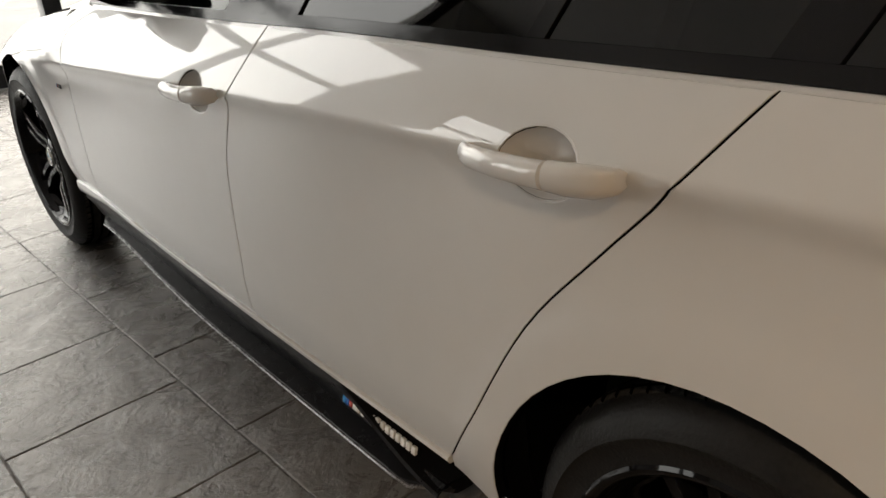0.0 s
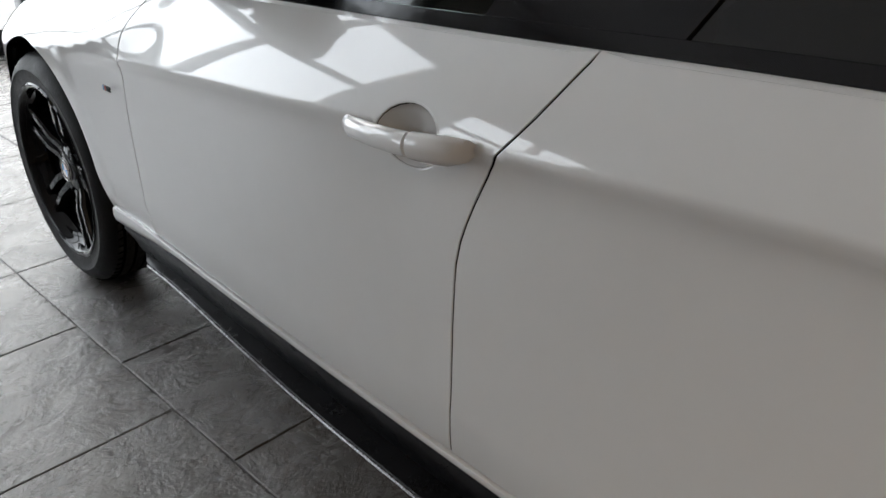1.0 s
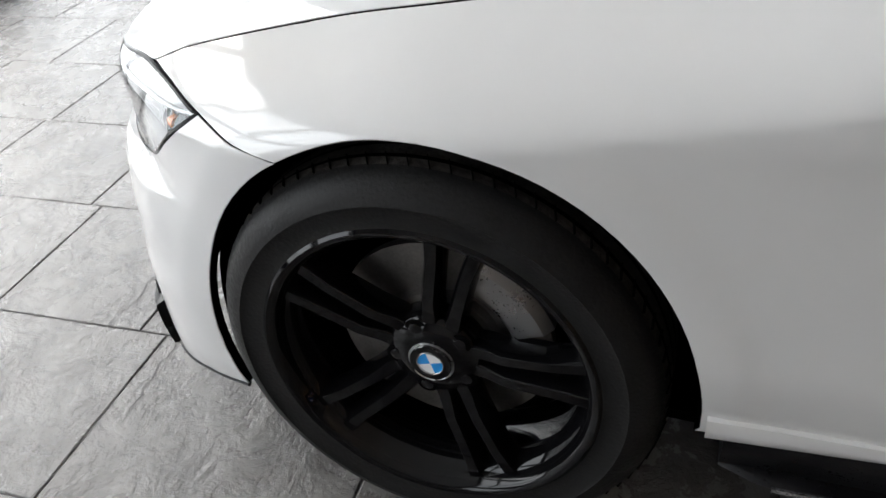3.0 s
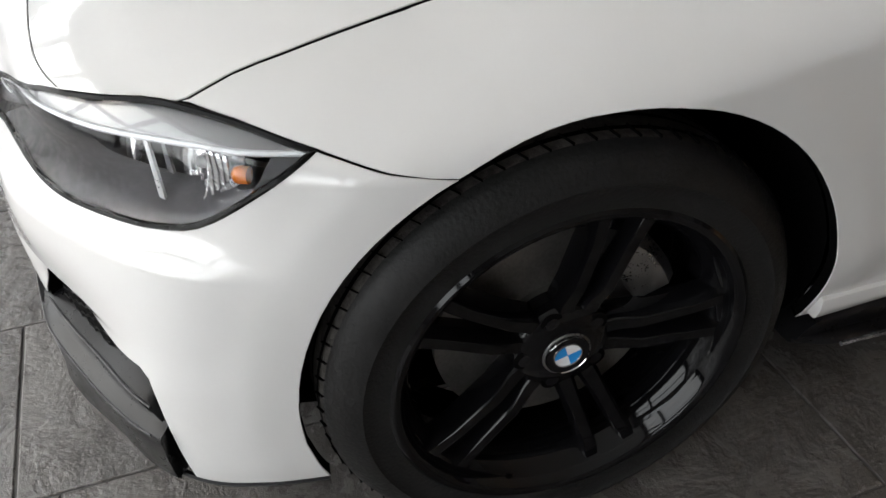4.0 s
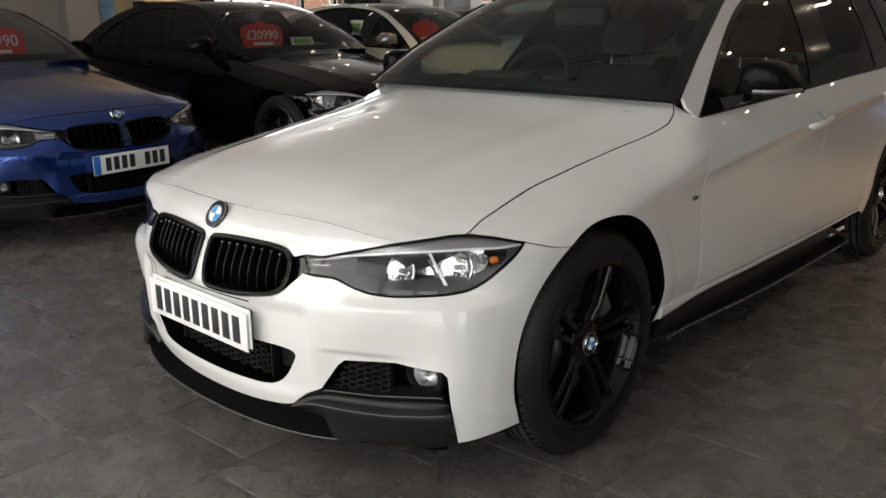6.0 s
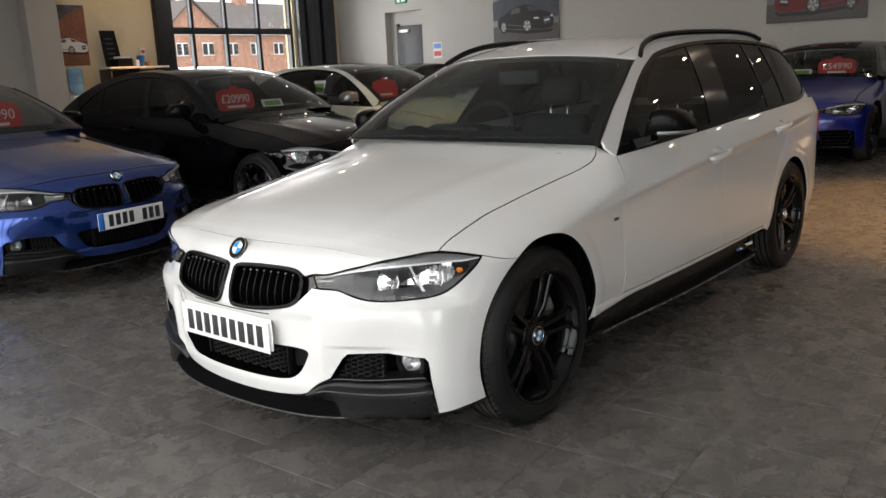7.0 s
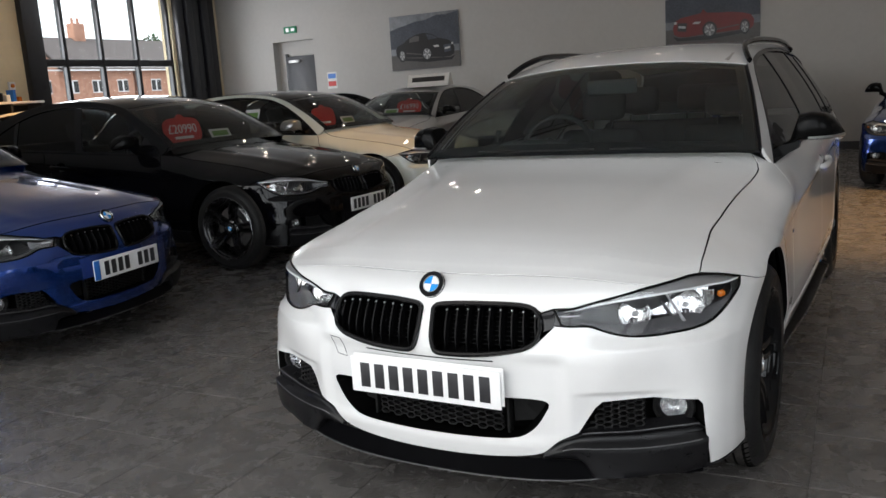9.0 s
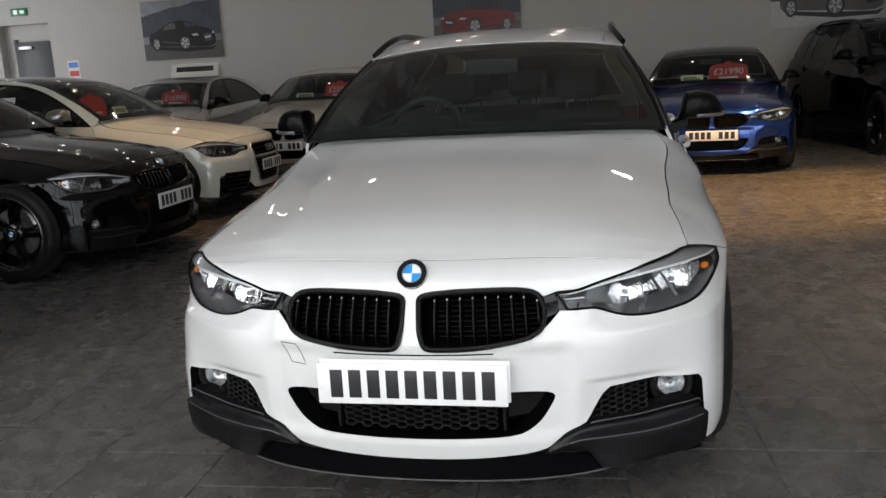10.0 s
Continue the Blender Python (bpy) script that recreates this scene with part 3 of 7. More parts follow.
def structure(name, bm, material, label, category="", soft=False):
    return tagged(part(name, bm, material, None, soft=soft), label, category or name.split("_")[0], kind="structure")


floor = structure("floor", block(bmesh.new(), X0 - .3, Y0 - .3, -.25, X1 + .3, Y1 + .3, -.0028), FLOOR_BASE, "dark slate-effect showroom floor in large tiles", "floor")
structure("ceiling", block(bmesh.new(), X0 - .3, Y0 - .3, TOP, X1 + .3, Y1 + .3, TOP + .2), CEILING_PAINT, "pale grey showroom ceiling with round downlights", "ceiling")

# back wall with a door recess
DX0, DX1, DZ = -10.94, -9.84, 2.60
bm = bmesh.new()
block(bm, X0 - .3, Y1, -.01, DX0, Y1 + .3, TOP)
block(bm, DX1, Y1, -.01, X1 + .3, Y1 + .3, TOP)
block(bm, DX0, Y1, DZ, DX1, Y1 + .3, TOP)
block(bm, DX0, Y1 + .18, -.01, DX1, Y1 + .3, DZ)
structure("wall_back", bm, WALL_PAINT, "plain white painted back wall", "wall")
door = thing("door_1", "grey flush fire door in a wall recess", "door", kind="structure")
part("leaf", block(bmesh.new(), -10.66, Y1 + .10, 0, -9.90, Y1 + .175, 2.28, .006), DOOR_GREY, door)
part("door_frame", block(bmesh.new(), -10.72, Y1 + .12, 0, -10.665, Y1 + .179, 2.34, .004), DOOR_GREY, door)
part("push_bar", tube(bmesh.new(), [(-10.60, Y1 + .07, 1.02), (-9.96, Y1 + .07, 1.02)], .015), BRUSHED, door)
part("door_closer", block(bmesh.new(), -10.6, Y1 + .06, 2.14, -10.3, Y1 + .1, 2.20, .006), BRUSHED, door)
structure("wall_right", block(bmesh.new(), X1, Y0 - .3, -.01, X1 + .3, Y1, TOP), WALL_PAINT, "plain white painted side wall", "wall")

# left wall: white, then cream, then a tall window
WY0, WY1, WZ0, WZ1 = 7.26, 10.48, .35, 3.68
bm = bmesh.new()
block(bm, X0 - .3, Y0 - .3, -.01, X0, 4.95, TOP)
block(bm, X0, 4.35, -.01, X0 + .30, 4.90, TOP, .01)
structure("wall_left", bm, WALL_PAINT, "white painted side wall with a pier", "wall")
bm = bmesh.new()
block(bm, X0 - .3, 4.95, -.01, X0, WY0, TOP)
block(bm, X0 - .3, WY1, -.01, X0, Y1, TOP)
block(bm, X0 - .3, WY0, -.01, X0, WY1, WZ0)
block(bm, X0 - .3, WY0, WZ1, X0, WY1, TOP)
structure("wall_cream", bm, CREAM_PAINT, "cream painted wall round a tall window", "wall")
win = thing("window_1", "tall black-framed window with a view of brick houses", "window", kind="structure")
for y in (WY0 + .03, 7.85, 8.68, 9.55, WY1 - .03):
    part("mullion", block(bmesh.new(), X0 - .16, y - .035, WZ0, X0 - .04, y + .035, WZ1, .006), FRAME_BLACK, win)
for z, h in ((WZ0 + .04, .04), (2.28, .07), (WZ1 - .04, .04)):
    part("transom", block(bmesh.new(), X0 - .15, WY0, z - h, X0 - .05, WY1, z + h, .006), FRAME_BLACK, win)
part("pane", block(bmesh.new(), X0 - .105, WY0, WZ0, X0 - .10, WY1, WZ1), GLASS_ROOM, win)
part("window_post", block(bmesh.new(), X0 - .02, 6.92, 0, X0 + .14, WY0 + .02, TOP - .01, .01), FRAME_BLACK, win)
for k in range(5):
    y = WY1 + .06 + .23 * k
    part("shutter_leaf", block(bmesh.new(), X0 + .01, y, 0, X0 + .16 + .05 * (k % 2), y + .2, TOP - .01, .03), FRAME_BLACK, win, "folded black shutter leaf")

# glass front
FX0, FX1 = -7.2, 3.78
GX0, GX1 = 4.75, 7.55    # a second glazed opening
structure("wall_front", block(bmesh.new(), X0 - .3, Y0 - .3, -.01, FX0, Y0 + .07, TOP), WALL_PAINT, "plain white wall beside the glass front", "wall")
bm = bmesh.new()
block(bm, FX1, Y0 - .3, -.01, GX0, Y0 + .07, TOP)
block(bm, GX1, Y0 - .3, -.01, X1, Y0 + .07, TOP)
block(bm, GX0, Y0 - .3, 3.0, GX1, Y0 + .07, TOP)
structure("wall_front_right", bm, WALL_PAINT, "plain white wall beside the glass front", "wall")
front = thing("window_2", "full-width black-framed glass front of the showroom", "window", kind="structure")
posts = [-.115 + 1.28 * k for k in range(-5, 3)]
for x in [FX0 + .05] + posts + [FX1 - .05]:
    part("mullion", block(bmesh.new(), x - .06, Y0 - .07, 0, x + .06, Y0 + .07, TOP - .01, .008), FRAME_BLACK, front)
for z0, z1 in ((.0, .16), (2.25, 2.37), (TOP - .22, TOP - .01)):
    part("transom", block(bmesh.new(), FX0, Y0 - .06, z0, FX1, Y0 + .055, z1, .008), FRAME_BLACK, front)
part("pane", block(bmesh.new(), FX0, Y0 - .006, .1, FX1, Y0, TOP - .1), GLASS_ROOM, front)
side = thing("window_3", "black-framed glazed opening beside the glass front", "window", kind="structure")
for x in (GX0 + .05, (GX0 + GX1) / 2, GX1 - .05):
    part("mullion", block(bmesh.new(), x - .05, Y0 - .07, 0, x + .05, Y0 + .06, 2.99, .008), FRAME_BLACK, side)
for z0, z1 in ((.0, .16), (2.25, 2.35), (2.86, 2.99)):
    part("transom", block(bmesh.new(), GX0, Y0 - .06, z0, GX1, Y0 + .05, z1, .008), FRAME_BLACK, side)
part("pane", block(bmesh.new(), GX0, Y0 - .006, .1, GX1, Y0, 2.95), GLASS_ROOM, side)
part("threshold", block(bmesh.new(), FX0, Y0 + .071, -.01, FX1, Y0 + .13, .012, .004), BRUSHED, front, "metal threshold strip")
for o in (win, front, side):
    for c in o.children:
        if c.name.startswith("pane"):
            c.visible_shadow = False

for nm, b in (("baseboard", (X0, Y1 - .018, 0, DX0, Y1 - .002, .12)), ("baseboard", (DX1, Y1 - .018, 0, X1, Y1 - .002, .12)), ("baseboard", (X1 - .018, Y0 + .2, 0, X1 - .002, Y1 - .02, .12))):
    structure(nm, block(bmesh.new(), *b, .004), SKIRTING, "dark grey skirting board", "baseboard")

# outside
structure("ground", block(bmesh.new(), -400, -400, -.5, 400, 400, -.27), PAVING, "pale paving outside the showroom", "ground")


def house(place, label, gabled=False):
    """A brick house with a gabled roof, chimney and white windows; its front looks along +x."""
    h = thing("house", label, "house", place, "houses across the road")
    bm = bmesh.new()
    block(bm, -7, -6, 0, 0, 6, 5.2)
    part("wall", bm, BRICK, h, "red brick wall")
    for sgn in (-1, 1):
        ring = [[Vector((x, y, z)) for x, z in ((-3.5, 7.62), (.45 if sgn > 0 else -7.45, 5.05), (.45 if sgn > 0 else -7.45, 4.95), (-3.5, 7.50))] for y in (-6.3, 6.3)]
        part("roof", loft(bmesh.new(), ring), ROOF_TILE, h, "grey tiled roof slope")
    part("gable", loft(bmesh.new(), [[Vector((-7, y, 5.15)), Vector((0, y, 5.15)), Vector((-3.5, y, 7.48))] for y in (-6.0, 6.0)]), BRICK, h)
    # a brick gable that faces the road
    if gabled:
        part("cross_gable", loft(bmesh.new(), [[Vector((x, -5.6, 0)), Vector((x, -1.0, 0)), Vector((x, -1.0, 5.2)), Vector((x, -3.3, 7.2)), Vector((x, -5.6, 5.2))] for x in (-3.5, .5)]), BRICK, h)
        for sgn in (-1, 1):
            part("gable_roof", loft(bmesh.new(), [[Vector((x, -3.3, 7.36)), Vector((x, -3.3 + sgn * 2.7, 4.98)), Vector((x, -3.3 + sgn * 2.7, 4.86)), Vector((x, -3.3, 7.22))] for x in (-3.5, .75)]), ROOF_TILE, h)
    ch = part("chimney", block(bmesh.new(), -3.9, 3.6, 7.0, -3.1, 4.6, 8.7, .03), BRICK, h)
    for y in (3.85, 4.35):
        part("chimney_pot", revolve(bmesh.new(), [(.13, 8.69), (.15, 8.74), (.11, 8.80), (.10, 9.10), (.12, 9.13), (.001, 9.13)], 10, "z", Matrix.Translation((-3.5, y, 0))), BRICK, ch)
    part("gutter", tube(bmesh.new(), [(.48, -6.2, 4.93), (.48, 6.2, 4.93)], .06, 6), UPVC, h, "white gutter")
    for y in (-4.4, -2.2, .4, 2.6, 4.9):
        for z in (.9, 3.3):
            x = .5 if gabled and y < -1 else 0
            w = part("window", block(bmesh.new(), x + .0, y - .5, z, x + .06, y + .5, z + .95, .02), UPVC, h, "white framed window")
            for k in (-.27, .27):
                part("pane", block(bmesh.new(), x + .055, y + k - .2, z + .08, x + .068, y + k + .2, z + .87), GLASS_DARK, w)
    return h


house(pose(-51.5, 37.6, -.27), "red brick house with a front gable and white windows", True)
house(pose(-51.5, 25.0, -.27), "red brick terraced house with grey tiled roof")
house(pose(-51.5, 50.2, -.27), "red brick terraced house beyond the gabled one")


def tree(place, tall, seed):
    rnd = random.Random(seed)
    t = thing("tree", "broad leafy green tree behind the houses", "tree", place, "trees behind the houses")
    part("trunk", tube(bmesh.new(), [(0, 0, 0), (.1, 0, tall * .3), (0, .15, tall * .65)], lambda u: .35 * (1 - .7 * u)), BARK, t)
    bm = bmesh.new()
    for k in range(7):
        a = rnd.uniform(0, 6.28)
        tube(bm, [(0, 0, tall * (.35 + .04 * k)), (math.cos(a) * 1.4, math.sin(a) * 1.4, tall * (.5 + .05 * k)), (math.cos(a) * 2.6, math.sin(a) * 2.6, tall * (.62 + .05 * k))], lambda u: .12 * (1 - .8 * u), 5)
    part("limbs", bm, BARK, t)
    vs, fs = [], []
    for k in range(5200):
        c = Vector((rnd.gauss(0, 1), rnd.gauss(0, 1), rnd.gauss(0, 1))).normalized() * rnd.uniform(.45, 1.0) ** .6
        lump = .75 + .35 * noise.noise(c * 2.3 + Vector((seed, 0, 0)))
        p = Vector((c.x * 3.6 * lump, c.y * 3.6 * lump, tall * .72 + c.z * tall * .30 * lump))
        u = Vector((rnd.uniform(-1, 1), rnd.uniform(-1, 1), rnd.uniform(-1, 1))).normalized() * .22
        w = u.cross(Vector((rnd.uniform(-1, 1), rnd.uniform(-1, 1), rnd.uniform(-1, 1)))).normalized() * .13
        i = len(vs)
        vs += [p - u, p + w, p + u, p - w]
        fs.append((i, i + 1, i + 2, i + 3))
    me = bpy.data.meshes.new("crown")
    me.from_pydata([tuple(v) for v in vs], [], fs)
    tagged(link("crown", me, LEAF, t), kind="stuff")


tree(pose(-75, 46, -.27), 13.5, 3)
tree(pose(-78, 41, -.27), 14.5, 5)
tree(pose(-74, 66, -.27), 10.5, 8)

post = thing("street_lamp", "tall pale street lamp before the brick houses", "street lamp", pose(-44.0, 41.2, -.27))
part("pole", tube(bmesh.new(), [(0, 0, 0), (0, 0, 2.2), (0, 0, 6.0), (.15, 0, 6.25)], lambda u: .09 - .04 * u), UPVC, post)
part("lamp_head", block(bmesh.new(), 0, -.13, 6.18, .75, .13, 6.34, .05), UPVC, post)


# ---------------------------------------------------------------- cars
def both(s_points):
    """An outline of the left half, from the top centre round to the bottom centre, closed by its mirror image."""
    return list(s_points) + [(-a, b) for a, b in reversed(s_points)]


def mirrored(points):
    return [(-a, b) for a, b in points]


def ring_bar(name, loop, at, radius, material, parent, label="", lift=.0, mirror=False, sides=6, squash=1.0, closed=True, step=.012):
    """A bar that follows a line on the body surface."""
    q = dense(loop, step) if closed else np.array(bend(loop, step))
    p = np.array(at(q[:, 0], q[:, 1]), float)
    e = 2e-3
    n = np.cross(at(q[:, 0] + e, q[:, 1]) - at(q[:, 0] - e, q[:, 1]), at(q[:, 0], q[:, 1] + e) - at(q[:, 0], q[:, 1] - e))
    n /= np.linalg.norm(n, axis=1)[:, None]
    if float(((p - [0, 1.4, .6]) * n).sum()) < 0:
        n = -n
    p = p + n * lift
    if mirror:
        p[:, 0] *= -1
    return part(name, tube(bmesh.new(), p.tolist(), radius, sides, closed, squash), material, parent, label)


def in_box(name, loop, at, deep, material, parent, mirror=False, grid=.03, label=""):
    """A cavity behind an opening: its walls and its back."""
    q = dense(loop, .02)
    p = np.array(at(q[:, 0], q[:, 1]), float)
    e = 2e-3
    n = np.cross(at(q[:, 0] + e, q[:, 1]) - at(q[:, 0] - e, q[:, 1]), at(q[:, 0], q[:, 1] + e) - at(q[:, 0], q[:, 1] - e))
    n /= np.linalg.norm(n, axis=1)[:, None]
    p = p - n * .004
    back = p - n * deep
    mid = back.mean(0)
    inner = mid + (back - mid) * .96
    if mirror:
        p[:, 0] *= -1
        inner[:, 0] *= -1
    bm = bmesh.new()
    a = [bm.verts.new(v) for v in p.tolist()]
    b = [bm.verts.new(v) for v in inner.tolist()]
    for k in range(len(a)):
        j = (k + 1) % len(a)
        bm.faces.new((a[k], a[j], b[j], b[k]))
    bm.faces.new(b)
    return part(name, bm, material, parent, label)


def roundel(name, parent, place, r=.041, tilt=0.0, label="round blue and white badge with black rim", deep=False):
    """A round badge of quartered enamel, facing +z of its place. deep: its pieces hang on the parent itself."""
    rim = part(name, revolve(bmesh.new(), [(.001, .003), (r * .60, .003), (r * .62, .0045), (r * .95, .0045), (r, .002), (r, -.006)], 40, "z"), GLOSS_BLACK, parent, label, place)
    own, spot = (parent, place) if deep else (rim, None)
    part("chrome_ring", revolve(bmesh.new(), [(r * .58, .0035), (r * .6, .0055), (r * .64, .0055), (r * .66, .0035)], 40, "z"), CHROME, own, place=spot)
    part("chrome_ring", revolve(bmesh.new(), [(r * .94, .0035), (r * .97, .0055), (r * 1.0, .0035), (r * 1.0, -.004)], 40, "z"), CHROME, own, place=spot)
    for k in range(4):
        bm = bmesh.new()
        c = bm.verts.new((0, 0, .0042))
        fan = [bm.verts.new((r * .58 * math.cos(tilt + math.pi / 2 * (k + i / 8)), r * .58 * math.sin(tilt + math.pi / 2 * (k + i / 8)), .0042)) for i in range(9)]
        for u, v in zip(fan, fan[1:]):
            bm.faces.new((c, u, v))
        part("quarter", bm, BLUE_ENAMEL if k % 2 else WHITE_ENAMEL, own, "blue enamel quarter" if k % 2 else "white enamel quarter", place=spot)
    return rim


def plate(parent, place, bars, euro=False, name="number_plate", width=.52, tone=None, label="white number plate with dark unread characters"):
    """A number plate that faces +z of its place; its characters are plain bars."""
    bm = block(bmesh.new(), -width / 2, -.0555, -.002, width / 2, .0555, .003, .003)
    me = part(name, bm, tone or PLATE_WHITE, parent, label, place)
    x0 = -width / 2 + (.075 if euro else .03)
    step = (width / 2 - .02 - x0) / len(bars)
    for i, w in enumerate(bars):
        if w:
            part("character_bar", block(bmesh.new(), x0 + i * step + step * .10, -.038, .0025, x0 + i * step + step * (.10 + .74 * w), .038, .0045, .0008), INK, me)
    if euro:
        part("blue_band", block(bmesh.new(), -width / 2 + .002, -.053, .0025, -width / 2 + .045, .053, .0042, .0008), PLATE_BLUE, me, "blue band")
    return me


def wheel(parent, place, rim_mat, steps=72, spokes=5, twin=True, cap=True, r_tyre=.326, r_rim=.242, turn=76.0, tread=True, name="wheel"):
    """A wheel whose outer face looks along +x."""
    w = new(name)
    w.parent, w.matrix_basis = parent, place
    w.empty_display_size = .1
    R = r_tyre
    prof = [(r_rim - .012, -.085), (r_rim + .006, -.108), (R - .035, -.112), (R - .012, -.100), (R - .002, -.085), (R, -.05), (R, .034), (R - .004, .051),
            (R - .012, .064), (R - .023, .0745), (R - .036, .0815), (R - .045, .0845), (R - .047, .0828), (R - .058, .082), (r_rim + .012, .077), (r_rim + .009, .0785), (r_rim + .003, .077), (r_rim - .012, .065)]
    bm = revolve(bmesh.new(), prof, steps)
    for f in bm.faces:
        c = f.calc_center_median()
        f.material_index = 1 if math.hypot(c.y, c.z) > R - .006 else 0
    part("tyre", bm, [RUBBER, RUBBER_TREAD], w, "black road tyre", angle=50)
    if tread:
        # grooves and sipes are not cut: near-black bands and bars carry their shade
        for k, x in enumerate((-.06, -.028, .004, .036)):
            part("groove_shade_band", revolve(bmesh.new(), [(R + .0006, x - .004), (R + .0006, x + .004)], steps), VOID, w)
        bm = bmesh.new()
        for i in range(76):
            a = 2 * math.pi * i / 76
            for sx in (-1, 1):
                m = Matrix.Rotation(a, 4, "X") @ Matrix.Translation((.042 if sx > 0 else -.074, R - .0026, 0)) @ Matrix.Rotation(-sx * .22, 4, "Z") @ Matrix.Rotation(.45 * sx, 4, "Y")
                block(bm, -.012, -.003, -.0007, .011, .0036, .0007, m=m)
        tagged(part("sipe_shade_bars", bm, VOID, w), kind="stuff")
    q = r_rim
    part("rim", revolve(bmesh.new(), [(q - .030, -.09), (q - .002, -.095), (q - .010, -.06), (q - .026, -.03), (q - .030, .035), (q - .018, .054), (q - .007, .063), (q + .004, .072), (q + .008, .078), (q + .003, .0815), (q - .004, .080), (q - .010, .073), (q - .013, .060), (q - .020, .048), (q - .030, .030)], steps), rim_mat, w, "gloss black alloy rim")
    if spokes:
        for k in range(spokes):
            for sgn in ((-1, 1) if twin else (0,)):
                a = radians(turn + 360 / spokes * k)
                rings = []
                for u, r, off, wid, x0, th in ((0, .040, .015, .016, .036, .030), (.2, .075, .018, .0150, .040, .036), (.42, .110, .0205, .0125, .052, .042), (.75, .180, .0245, .0120, .058, .040), (1, q - .016, .031, .0140, .060, .036)):
                    d = Vector((0, math.cos(a), math.sin(a)))
                    n = Vector((0, -math.sin(a), math.cos(a)))
                    c = d * r + n * off * sgn
                    wd = wid if twin else wid * 2.1
                    rings.append([c + n * (s1 * wd) + Vector((x, 0, 0)) for s1, x in ((-1, x0 - th), (-1, x0 - .009), (-.62, x0), (.62, x0), (1, x0 - .009), (1, x0 - th))])
                part("spoke", loft(bmesh.new(), rings), rim_mat, w)
        part("hub", revolve(bmesh.new(), [(.074, .0), (.074, .028), (.066, .038), (.046, .044), (.036, .0465), (.001, .0465)], 40), rim_mat, w)
        for k in range(5):
            a = radians(turn + 36 + 72 * k)
            m = Matrix.Translation((.0, .056 * math.cos(a), .056 * math.sin(a)))
            # flat near-black disc: shade of the sunk bolt hole put in as colour
            part("bolt_recess_shade", revolve(bmesh.new(), [(.0165, .0392), (.0150, .0400), (.001, .0400)], 16, m=m), VOID, w)
            part("wheel_bolt", revolve(bmesh.new(), [(.0105, .0402), (.0105, .0420), (.0085, .0430), (.001, .0430)], 8, m=m), GLOSS_BLACK, w)
        if cap:
            roundel("hub_cap", w, Matrix.Translation((.0480, 0, 0)) @ Matrix.Rotation(radians(90), 4, "Y") @ Matrix.Rotation(radians(90), 4, "Z"), .032, .3, "blue and white hub badge", True)
            part("cap_ring", revolve(bmesh.new(), [(.0335 + .0014 * math.cos(a), .0480 + .0014 * math.sin(a)) for a in np.linspace(0, 2 * math.pi, 9)[:-1]], 40, closed=True), BRUSHED, w, "thin silver ring")
    part("brake_disc", revolve(bmesh.new(), [(.165, -.028), (.165, -.012), (.09, -.012), (.085, .0), (.02, .0), (.001, .0)], 48), STEEL, w, "worn steel brake disc")
    bm = bmesh.new()
    rings = []
    for i in range(9):
        a = radians(20 + 50 * i / 8)
        rings.append([Vector((x, r * math.cos(a), r * math.sin(a))) for x, r in ((-.05, .115), (.012, .118), (.020, .13), (.020, .168), (.008, .182), (-.05, .182))])
    part("brake_caliper", loft(bm, rings), BRUSHED, w, "grey brake caliper")
    return w


def seat(parent, x, y, z=.0, head=True):
    bm = bmesh.new()
    block(bm, x - .25, y - .24, z + .30, x + .25, y + .26, z + .50, .07, seg=3)
    s = part("seat", bm, SEAT, parent, "dark cloth car seat")
    m = Matrix.Translation((x, y + .26, z + .46)) @ Matrix.Rotation(radians(-20), 4, "X")
    part("backrest", block(bmesh.new(), -.24, -.07, 0, .24, .07, .56, .06, m, 3), SEAT, s)
    if head:
        m = Matrix.Translation((x, y + .47, z + 1.02)) @ Matrix.Rotation(radians(-14), 4, "X")
        part("headrest", block(bmesh.new(), -.13, -.05, .02, .13, .05, .20, .045, m, 3), SEAT, s)
        for d in (-.06, .06):
            part("headrest_post", tube(bmesh.new(), [(x + d, y + .46, z + .98), (x + d, y + .475, z + 1.06)], .006), CHROME, s)
    return s


